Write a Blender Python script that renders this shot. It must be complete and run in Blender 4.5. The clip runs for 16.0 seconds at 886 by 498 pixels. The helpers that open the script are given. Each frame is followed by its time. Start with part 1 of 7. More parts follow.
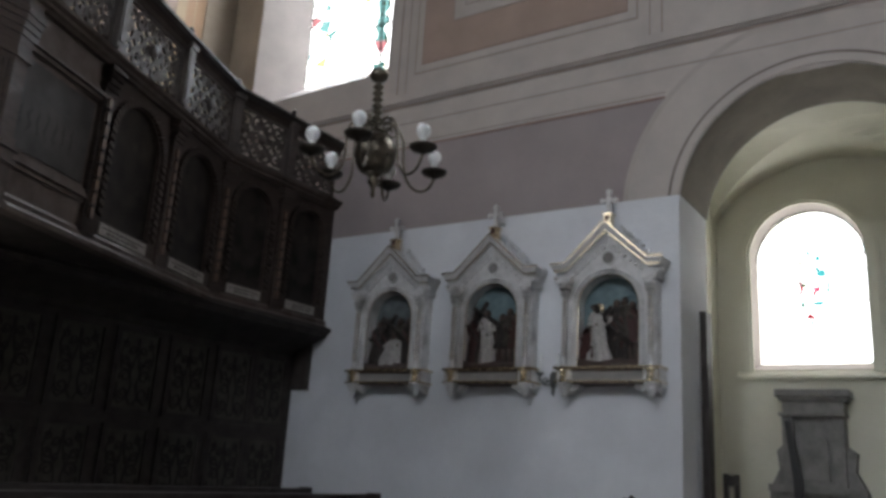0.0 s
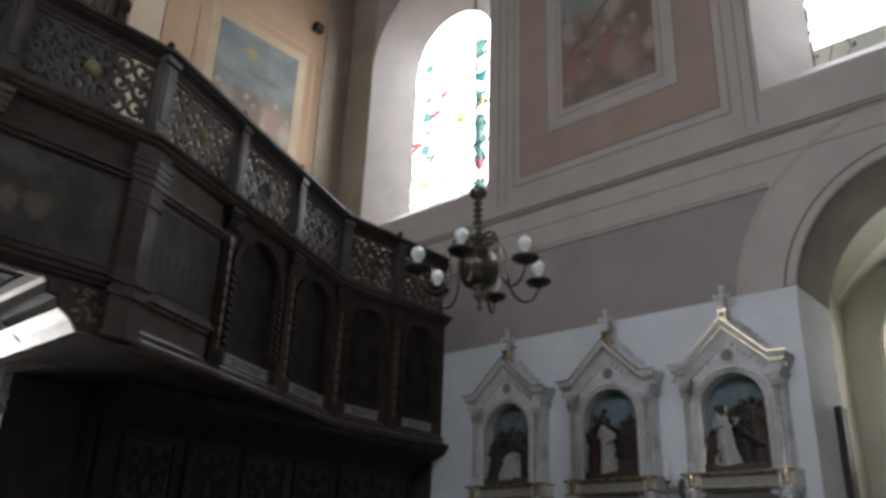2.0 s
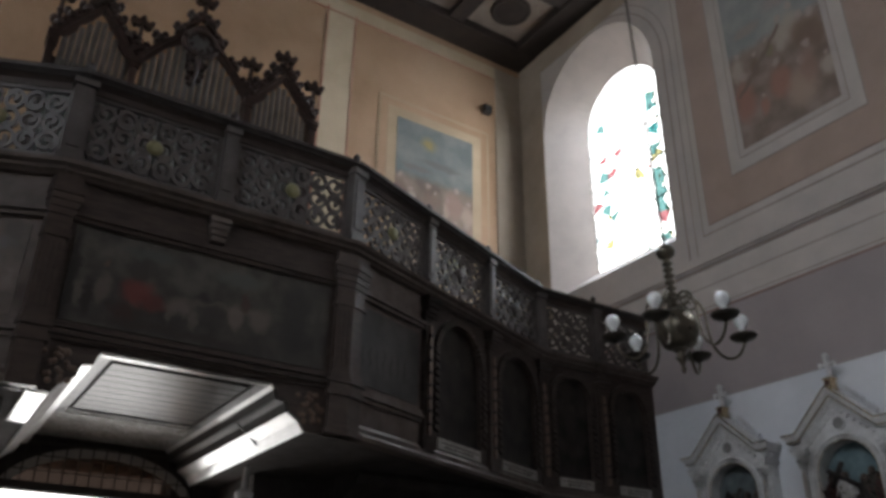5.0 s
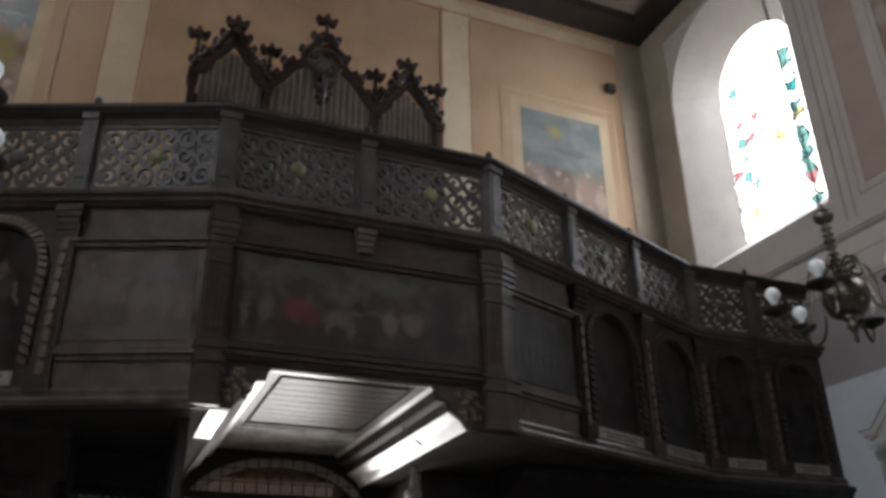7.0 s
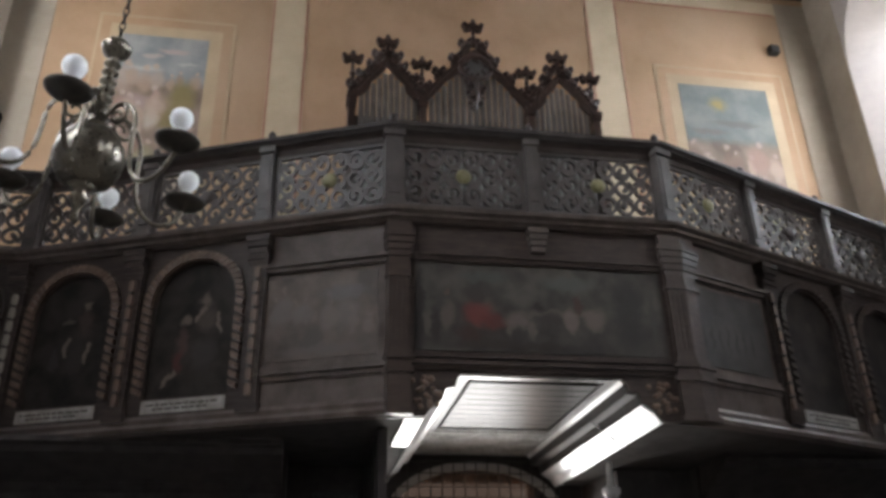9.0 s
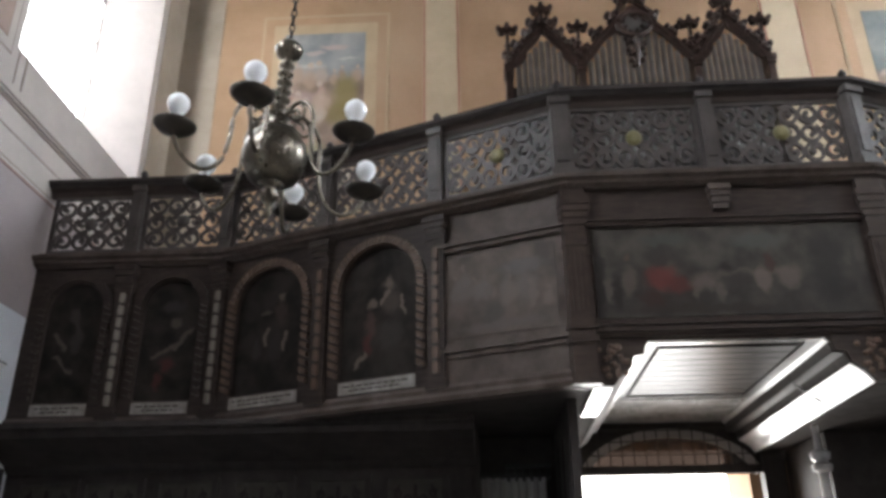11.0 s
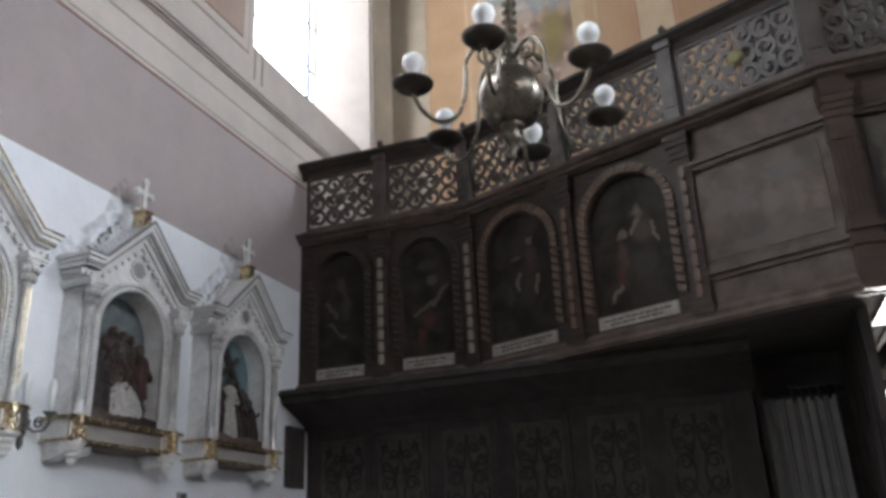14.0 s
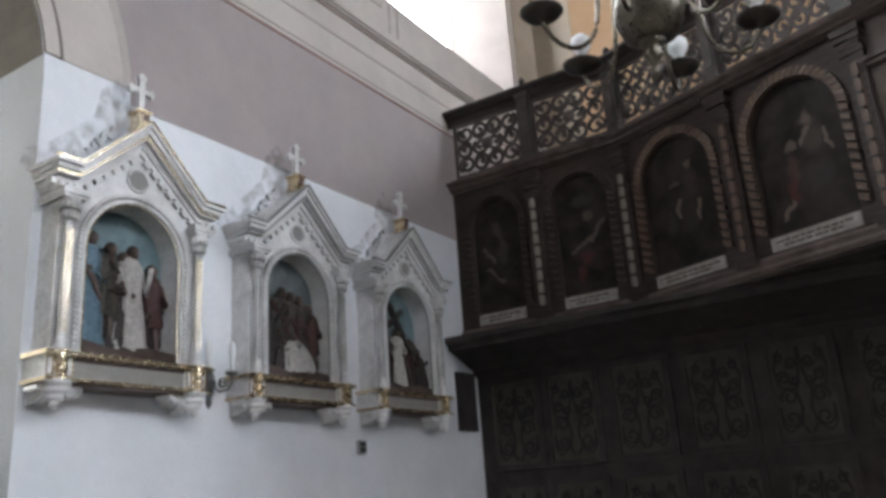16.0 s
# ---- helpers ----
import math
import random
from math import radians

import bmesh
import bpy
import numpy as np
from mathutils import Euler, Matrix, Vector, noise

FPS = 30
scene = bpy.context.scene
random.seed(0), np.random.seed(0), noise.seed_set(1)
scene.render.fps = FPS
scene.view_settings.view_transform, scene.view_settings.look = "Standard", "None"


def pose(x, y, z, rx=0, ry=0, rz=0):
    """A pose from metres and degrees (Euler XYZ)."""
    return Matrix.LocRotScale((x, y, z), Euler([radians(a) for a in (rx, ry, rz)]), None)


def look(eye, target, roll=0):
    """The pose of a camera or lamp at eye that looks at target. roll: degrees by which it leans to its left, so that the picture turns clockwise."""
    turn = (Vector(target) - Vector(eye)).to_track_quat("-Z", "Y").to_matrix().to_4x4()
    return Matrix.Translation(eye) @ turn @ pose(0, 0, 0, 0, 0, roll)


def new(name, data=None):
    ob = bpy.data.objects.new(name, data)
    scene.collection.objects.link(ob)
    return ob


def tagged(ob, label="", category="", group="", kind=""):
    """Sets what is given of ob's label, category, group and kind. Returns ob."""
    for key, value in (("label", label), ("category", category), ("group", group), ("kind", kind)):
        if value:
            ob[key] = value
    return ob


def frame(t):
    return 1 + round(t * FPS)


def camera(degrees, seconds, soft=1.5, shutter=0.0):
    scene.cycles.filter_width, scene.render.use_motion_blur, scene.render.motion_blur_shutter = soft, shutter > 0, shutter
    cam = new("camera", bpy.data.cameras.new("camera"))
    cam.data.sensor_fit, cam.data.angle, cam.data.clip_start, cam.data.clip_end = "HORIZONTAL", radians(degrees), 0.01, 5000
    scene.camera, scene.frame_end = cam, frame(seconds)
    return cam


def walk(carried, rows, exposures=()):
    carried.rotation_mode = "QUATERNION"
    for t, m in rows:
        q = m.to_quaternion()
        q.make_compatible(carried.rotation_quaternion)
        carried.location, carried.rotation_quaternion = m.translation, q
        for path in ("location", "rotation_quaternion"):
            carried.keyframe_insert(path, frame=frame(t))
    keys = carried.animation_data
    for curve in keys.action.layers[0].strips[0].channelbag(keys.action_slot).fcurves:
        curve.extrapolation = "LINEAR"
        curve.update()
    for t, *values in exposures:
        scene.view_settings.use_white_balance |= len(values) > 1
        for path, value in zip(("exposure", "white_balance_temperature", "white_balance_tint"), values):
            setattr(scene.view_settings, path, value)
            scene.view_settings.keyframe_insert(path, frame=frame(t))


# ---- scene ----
cam = camera(57.110, 16.0, soft=3.5)
PATH = [
    (0, look((0.338, 0.086, 1.313), (1.941, 1.166, 1.829), 3.6)),
    (0.5, look((0.285, 0.085, 1.306), (1.833, 1.206, 1.894), 3.6)),
    (1, look((0.27, 0.06, 1.303), (1.763, 1.22, 1.954), 3.0)),
    (1.5, look((0.271, 0.032, 1.299), (1.705, 1.232, 2.008), 2.6)),
    (2, look((0.285, 0.006, 1.299), (1.648, 1.258, 2.058), 2.2)),
    (2.5, look((0.253, 0.006, 1.306), (1.564, 1.292, 2.097), 1.7)),
    (3, look((0.179, 0.012, 1.297), (1.425, 1.347, 2.112), 1.1)),
    (5.5, look((0.192, -0.147, 1.351), (1.084, 1.403, 2.247), 0.3)),
    (6, look((0.162, -0.134, 1.349), (0.98, 1.461, 2.236), -0.4)),
    (6.5, look((0.128, -0.123, 1.363), (0.885, 1.513, 2.231), -0.7)),
    (7, look((0.096, -0.126, 1.371), (0.784, 1.541, 2.235), -0.6)),
    (7.5, look((0.045, -0.134, 1.372), (0.672, 1.557, 2.236), -0.7)),
    (8, look((0.032, -0.115, 1.375), (0.582, 1.603, 2.238), -1.2)),
    (8.5, look((0.027, -0.12, 1.379), (0.497, 1.618, 2.25), -1.8)),
    (9, look((0.024, -0.092, 1.386), (0.333, 1.684, 2.253), -1.2)),
    (9.5, look((0.006, -0.079, 1.391), (0.195, 1.723, 2.238), -0.7)),
    (12, look((-0.101, -0.052, 1.402), (-0.353, 1.762, 2.206), -1.2)),
    (12.5, look((-0.133, -0.035, 1.391), (-0.469, 1.765, 2.194), -1.6)),
    (13, look((-0.157, -0.012, 1.386), (-0.598, 1.771, 2.176), -2.0)),
    (13.5, look((-0.191, -0.021, 1.386), (-0.723, 1.763, 2.115), -2.5)),
    (14, look((-0.232, -0.022, 1.377), (-0.86, 1.742, 2.079), -2.6)),
    (14.5, look((-0.215, 0.026, 1.37), (-0.951, 1.76, 2.043), -3.0)),
    (15, look((-0.204, 0.063, 1.379), (-1.045, 1.761, 2.019), -3.5)),
    (15.5, look((-0.201, 0.083, 1.384), (-1.129, 1.745, 1.998), -3.9)),
    (16, look((-0.193, 0.094, 1.391), (-1.204, 1.714, 1.983), -4.1)),
]
EXPOSURES = [(0.0, -0.2), (1.5, -0.18), (3.0, -0.48), (6.0, -0.46), (7.5, 0.06), (9.0, 0.55), (12.5, 0.82), (15.0, 0.8), (16.0, 0.78)]
walk(cam, PATH, EXPOSURES)

# ---- plan, in metres ----
XL, XR = -3.75, 6.95            # side walls of the nave
YB, YF = 8.2, -9.0              # organ wall, wall behind the camera
CEIL = 10.0
MID = (XL + XR) / 2
WALL_T = 1.6


# ---- world and lights ----
world = bpy.data.worlds.new("sky")
scene.world = world
world.use_nodes = True
_nt = world.node_tree
_sky = _nt.nodes.new("ShaderNodeTexSky")
_sky.sky_type = "NISHITA"
_sky.sun_disc = False
_sky.sun_elevation = radians(40)
_sky.sun_rotation = radians(60)
_nt.links.new(_sky.outputs[0], _nt.nodes["Background"].inputs[0])
_nt.nodes["Background"].inputs[1].default_value = 0.12


def window_light(name, m, w, h, power, colour=(1.0, 0.97, 0.95)):
    lamp = bpy.data.lights.new(name, "AREA")
    lamp.shape, lamp.size, lamp.size_y, lamp.energy, lamp.color = "RECTANGLE", w, h, power, colour
    ob = new(name, lamp)
    ob.matrix_world = m
    return ob


# ---- materials ----
def shade(name, c1, c2, scale=6.0, rough=0.6, metal=0.0, bump=0.15, fine=60.0, stain=None, stretch=(1, 1, 1), spec=0.5):
    """Two-scale procedural paint: a broad mottling of c1 and c2, fine grain and relief, optional stain colour."""
    m = bpy.data.materials.new(name)
    m.use_nodes = True
    t = m.node_tree
    b = t.nodes["Principled BSDF"]
    b.inputs["Roughness"].default_value = rough
    b.inputs["Metallic"].default_value = metal
    b.inputs["Specular IOR Level"].default_value = spec
    co = t.nodes.new("ShaderNodeTexCoord")
    mp = t.nodes.new("ShaderNodeMapping")
    mp.inputs["Scale"].default_value = stretch
    t.links.new(co.outputs["Object"], mp.inputs[0])
    n1 = t.nodes.new("ShaderNodeTexNoise")
    n1.inputs["Scale"].default_value = scale
    n1.inputs["Detail"].default_value = 6
    n1.inputs["Roughness"].default_value = 0.65
    n2 = t.nodes.new("ShaderNodeTexNoise")
    n2.inputs["Scale"].default_value = fine
    n2.inputs["Detail"].default_value = 4
    t.links.new(mp.outputs[0], n1.inputs["Vector"])
    t.links.new(mp.outputs[0], n2.inputs["Vector"])
    r = t.nodes.new("ShaderNodeValToRGB")
    r.color_ramp.elements[0].position, r.color_ramp.elements[1].position = 0.33, 0.67
    r.color_ramp.elements[0].color, r.color_ramp.elements[1].color = (*c1, 1), (*c2, 1)
    t.links.new(n1.outputs["Fac"], r.inputs[0])
    col = r.outputs[0]
    if stain:
        n3 = t.nodes.new("ShaderNodeTexNoise")
        n3.inputs["Scale"].default_value = scale * 0.45
        n3.inputs["Detail"].default_value = 8
        t.links.new(co.outputs["Object"], n3.inputs["Vector"])
        r3 = t.nodes.new("ShaderNodeValToRGB")
        r3.color_ramp.elements[0].position, r3.color_ramp.elements[1].position = 0.52, 0.72
        r3.color_ramp.elements[0].color, r3.color_ramp.elements[1].color = (0, 0, 0, 1), (1, 1, 1, 1)
        t.links.new(n3.outputs["Fac"], r3.inputs[0])
        mx = t.nodes.new("ShaderNodeMix")
        mx.data_type = "RGBA"
        t.links.new(r3.outputs[0], mx.inputs[0])
        t.links.new(col, mx.inputs[6])
        mx.inputs[7].default_value = (*stain, 1)
        col = mx.outputs[2]
    t.links.new(col, b.inputs["Base Color"])
    ro = t.nodes.new("ShaderNodeMapRange")
    ro.inputs[3].default_value, ro.inputs[4].default_value = max(0.03, rough - 0.12), min(1, rough + 0.12)
    t.links.new(n2.outputs["Fac"], ro.inputs[0])
    t.links.new(ro.outputs[0], b.inputs["Roughness"])
    if bump:
        bp = t.nodes.new("ShaderNodeBump")
        bp.inputs["Strength"].default_value = bump
        bp.inputs["Distance"].default_value = 0.01
        t.links.new(n2.outputs["Fac"], bp.inputs["Height"])
        t.links.new(bp.outputs[0], b.inputs["Normal"])
    return m


M_WHITE = shade("white_limewash", (0.63, 0.65, 0.69), (0.76, 0.78, 0.82), 1.1, 0.8, bump=0.25, fine=26, stain=(0.57, 0.58, 0.61))
M_MAUVE = shade("mauve_plaster", (0.3, 0.26, 0.262), (0.36, 0.31, 0.308), 1.6, 0.85, bump=0.15, fine=30, stain=(0.34, 0.3, 0.3))
M_CREAM = shade("cream_band_plaster", (0.43, 0.395, 0.37), (0.52, 0.475, 0.44), 1.8, 0.85, bump=0.15, fine=30)
M_LINE = shade("painted_brown_line", (0.28, 0.23, 0.205), (0.35, 0.29, 0.26), 5, 0.85)
M_REDLINE = shade("painted_red_line", (0.3, 0.13, 0.09), (0.4, 0.2, 0.14), 5, 0.85)
M_WALLRED = shade("dull_red_line", (0.23, 0.15, 0.13), (0.3, 0.2, 0.17), 5, 0.85)
M_TAUPE = shade("taupe_painted_field", (0.34, 0.26, 0.22), (0.41, 0.31, 0.26), 1.5, 0.85, fine=30)
M_OCHRE = shade("ochre_plaster", (0.3, 0.187, 0.106), (0.42, 0.272, 0.17), 0.8, 0.85, bump=0.15, fine=30, stain=(0.41, 0.285, 0.19))
M_OCHREPALE = shade("pale_ochre_band", (0.42, 0.335, 0.225), (0.52, 0.42, 0.295), 1.4, 0.85, fine=30)
M_BORDER = shade("faded_ochre_border", (0.36, 0.265, 0.168), (0.46, 0.345, 0.225), 1.4, 0.85, fine=30)
M_GREYOLIVE = shade("grey_corner_plaster", (0.3, 0.25, 0.195), (0.4, 0.335, 0.265), 1.5, 0.85, fine=30)
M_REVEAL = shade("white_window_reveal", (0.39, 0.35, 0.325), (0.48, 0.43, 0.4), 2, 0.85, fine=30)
M_ARCHLINE = shade("dark_arch_line", (0.14, 0.115, 0.1), (0.2, 0.165, 0.145), 5, 0.85)
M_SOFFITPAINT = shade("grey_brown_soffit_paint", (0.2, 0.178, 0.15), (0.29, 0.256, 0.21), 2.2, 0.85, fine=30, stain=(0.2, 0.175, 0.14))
M_CHAPEL = shade("greenish_cream_plaster", (0.6, 0.585, 0.49), (0.68, 0.665, 0.57), 1.4, 0.85, fine=30)
M_STONE = shade("grey_carved_stone", (0.16, 0.155, 0.15), (0.27, 0.26, 0.25), 6, 0.85, bump=0.4)
M_FLOOR = shade("stone_floor", (0.2, 0.18, 0.16), (0.3, 0.27, 0.24), 3, 0.6)
M_WOOD = shade("dark_brown_gallery_wood", (0.035, 0.026, 0.023), (0.067, 0.051, 0.044), 7, 0.4, spec=0.15, stretch=(1, 1, 6), fine=90)
M_WOODGREY = shade("grey_brown_painted_wood", (0.072, 0.056, 0.049), (0.13, 0.105, 0.092), 6, 0.5, fine=90, stain=(0.05, 0.034, 0.028), spec=0.14)
M_OPEN = shade("grey_openwork_wood", (0.06, 0.051, 0.048), (0.104, 0.091, 0.085), 8, 0.42, fine=90, spec=0.28)
M_WOODDARK = shade("blackened_wood", (0.035, 0.03, 0.029), (0.063, 0.055, 0.052), 7, 0.5, fine=90, spec=0.12)
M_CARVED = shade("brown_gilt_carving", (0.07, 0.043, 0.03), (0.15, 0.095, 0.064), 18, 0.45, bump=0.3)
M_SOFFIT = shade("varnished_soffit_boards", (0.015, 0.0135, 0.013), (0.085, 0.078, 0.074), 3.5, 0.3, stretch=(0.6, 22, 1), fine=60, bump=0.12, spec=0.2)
# the door's glare on the flanks is put into this pale base colour
M_FLANK_GLARE = shade("flank_boards_with_glare", (0.48, 0.47, 0.47), (0.66, 0.65, 0.65), 4, 0.2, stretch=(6, 1, 6), fine=60, bump=0.05)
# reflected door light on boards, painted as a pale base colour
M_EDGE_GLARE = shade("edge_boards_with_glare", (0.2, 0.195, 0.19), (0.42, 0.41, 0.4), 5, 0.25, fine=60)
M_PLATE = shade("worn_white_plate", (0.2, 0.18, 0.16), (0.4, 0.375, 0.35), 14, 0.6)
M_INK = shade("dark_lettering", (0.05, 0.045, 0.04), (0.08, 0.07, 0.06), 10, 0.7)
M_STATION = shade("white_painted_woodwork", (0.55, 0.545, 0.545), (0.71, 0.705, 0.705), 9, 0.28, bump=0.25, stain=(0.33, 0.32, 0.31))
M_GOLD = shade("worn_gilding", (0.58, 0.47, 0.3), (0.85, 0.75, 0.57), 25, 0.25, metal=0.85, bump=0.1)
M_BRASS = shade("dark_aged_brass", (0.115, 0.1, 0.08), (0.165, 0.145, 0.115), 10, 0.3, metal=0.9, bump=0.02)
M_BRASSDARK = shade("blackened_brass", (0.03, 0.026, 0.021), (0.06, 0.05, 0.04), 12, 0.45, metal=0.5)
M_PIPE = shade("dull_tin_pipes", (0.125, 0.123, 0.122), (0.22, 0.217, 0.214), 5, 0.35, metal=0.45, bump=0.03)
M_BEAM = shade("dark_ceiling_timber", (0.018, 0.012, 0.01), (0.035, 0.024, 0.019), 5, 0.7)
M_COFFER = shade("painted_ceiling_field", (0.2, 0.165, 0.14), (0.3, 0.255, 0.22), 3, 0.8)
M_BOXBLACK = shade("black_plastic", (0.02, 0.02, 0.02), (0.035, 0.035, 0.035), 20, 0.5)
M_SKYBLUE = shade("painted_blue_sky", (0.08, 0.13, 0.15), (0.17, 0.24, 0.255), 7, 0.6)
M_SKYDARK = shade("dark_grey_blue_ground", (0.07, 0.085, 0.09), (0.15, 0.175, 0.175), 9, 0.6)
M_FIG_WHITE = shade("white_glazed_figure", (0.3, 0.285, 0.27), (0.52, 0.5, 0.48), 38, 0.4, bump=0.5, spec=0.2)
M_FIG_BROWN = shade("brown_painted_figure", (0.022, 0.019, 0.018), (0.06, 0.052, 0.048), 38, 0.4, bump=0.5, spec=0.2)
M_FIG_BLUE = shade("blue_painted_figure", (0.08, 0.14, 0.185), (0.16, 0.24, 0.3), 38, 0.4, bump=0.5, spec=0.2)
M_FIG_RED = shade("dull_red_painted_figure", (0.045, 0.021, 0.02), (0.095, 0.05, 0.046), 38, 0.4, bump=0.5, spec=0.2)
M_FIG_GROUND = shade("dark_painted_ground", (0.05, 0.035, 0.03), (0.1, 0.07, 0.06), 15, 0.6)
M_SOCK = shade("grey_socket_plastic", (0.25, 0.25, 0.26), (0.32, 0.32, 0.33), 12, 0.5)


def figure_painting(name, base, blobs, low=None, split=0.0, scale=6.0, rough=0.4, seed=0.0):
    """Old painting on a surface centred on its origin: blotched ground, optional lower ground, and soft plain patches (x, z, rx, rz, colour)."""
    m = bpy.data.materials.new(name)
    m.use_nodes = True
    t = m.node_tree
    b = t.nodes["Principled BSDF"]
    b.inputs["Specular IOR Level"].default_value = 0.12
    b.inputs["Roughness"].default_value = rough
    co = t.nodes.new("ShaderNodeTexCoord")
    mp = t.nodes.new("ShaderNodeMapping")
    mp.inputs["Location"].default_value = (seed, seed * 1.3, seed * 0.7)
    t.links.new(co.outputs["Object"], mp.inputs[0])
    n = t.nodes.new("ShaderNodeTexNoise")
    n.inputs["Scale"].default_value, n.inputs["Detail"].default_value = scale, 5
    t.links.new(mp.outputs[0], n.inputs["Vector"])
    wob = t.nodes.new("ShaderNodeTexNoise")
    wob.inputs["Scale"].default_value, wob.inputs["Detail"].default_value = scale * 2.2, 6
    t.links.new(mp.outputs[0], wob.inputs["Vector"])
    cen = t.nodes.new("ShaderNodeVectorMath")
    cen.operation = "MULTIPLY_ADD"
    t.links.new(wob.outputs["Color"], cen.inputs[0])
    cen.inputs[1].default_value = (0.11, 0.11, 0.11)
    cen.inputs[2].default_value = (-0.055, -0.055, -0.055)
    bent = t.nodes.new("ShaderNodeVectorMath")
    t.links.new(co.outputs["Object"], bent.inputs[0])
    t.links.new(cen.outputs[0], bent.inputs[1])

    def ground(cols):
        r = t.nodes.new("ShaderNodeValToRGB")
        r.color_ramp.elements[0].position, r.color_ramp.elements[1].position = 0.36, 0.66
        r.color_ramp.elements[0].color, r.color_ramp.elements[1].color = (*cols[0], 1), (*cols[1], 1)
        t.links.new(n.outputs["Fac"], r.inputs[0])
        return r.outputs[0]

    def blend(fac, a, colour):
        mx = t.nodes.new("ShaderNodeMix")
        mx.data_type = "RGBA"
        t.links.new(fac, mx.inputs[0])
        t.links.new(a, mx.inputs[6])
        if isinstance(colour, tuple):
            mx.inputs[7].default_value = (*colour, 1)
        else:
            t.links.new(colour, mx.inputs[7])
        return mx.outputs[2]

    col = ground(base)
    if low:
        sp = t.nodes.new("ShaderNodeSeparateXYZ")
        t.links.new(bent.outputs[0], sp.inputs[0])
        mr = t.nodes.new("ShaderNodeMapRange")
        mr.inputs[1].default_value, mr.inputs[2].default_value = split + 0.06, split - 0.06
        t.links.new(sp.outputs[2], mr.inputs[0])
        col = blend(mr.outputs[0], col, ground(low))
    for x, z, rx, rz, c in blobs:
        sub = t.nodes.new("ShaderNodeVectorMath")
        sub.operation = "SUBTRACT"
        t.links.new(bent.outputs[0], sub.inputs[0])
        sub.inputs[1].default_value = (x, 0, z)
        mul = t.nodes.new("ShaderNodeVectorMath")
        mul.operation = "MULTIPLY"
        t.links.new(sub.outputs[0], mul.inputs[0])
        mul.inputs[1].default_value = (1 / rx, 0, 1 / rz)
        ln = t.nodes.new("ShaderNodeVectorMath")
        ln.operation = "LENGTH"
        t.links.new(mul.outputs[0], ln.inputs[0])
        mr = t.nodes.new("ShaderNodeMapRange")
        mr.interpolation_type = "SMOOTHSTEP"
        mr.inputs[1].default_value, mr.inputs[2].default_value, mr.inputs[3].default_value, mr.inputs[4].default_value = 0.42, 1.2, 0.78, 0.0
        t.links.new(ln.outputs["Value"], mr.inputs[0])
        col = blend(mr.outputs[0], col, c)
    t.links.new(col, b.inputs["Base Color"])
    return m


DK = ((0.014, 0.012, 0.011), (0.036, 0.03, 0.026))
def limb(x0, z0, x1, z1, r, c, n=3):
    """A slanting stroke as a row of small patches."""
    n = max(n, int(math.hypot(x1 - x0, z1 - z0) / (r * 0.85)) + 1)
    return [(x0 + (x1 - x0) * i / (n - 1), z0 + (z1 - z0) * i / (n - 1), r, r * 1.1, c) for i in range(n)]


def crowd(seed, n, x0, x1, z0, z1, size, cols, head):
    """Small standing shapes side by side in a picture: an upright patch and a paler dot over it."""
    rnd = random.Random(seed)
    out = []
    for i in range(n):
        x = x0 + (x1 - x0) * (i + rnd.uniform(0.0, 1.0)) / n
        z = rnd.uniform(z0, z1)
        k = size * rnd.uniform(0.55, 1.35)
        out.append((x, z, k * rnd.uniform(0.4, 0.75), k, rnd.choice(cols)))
        out.append((x + rnd.uniform(-0.2, 0.2) * k, z + k * 1.15, k * 0.22, k * 0.26, head))
    return out


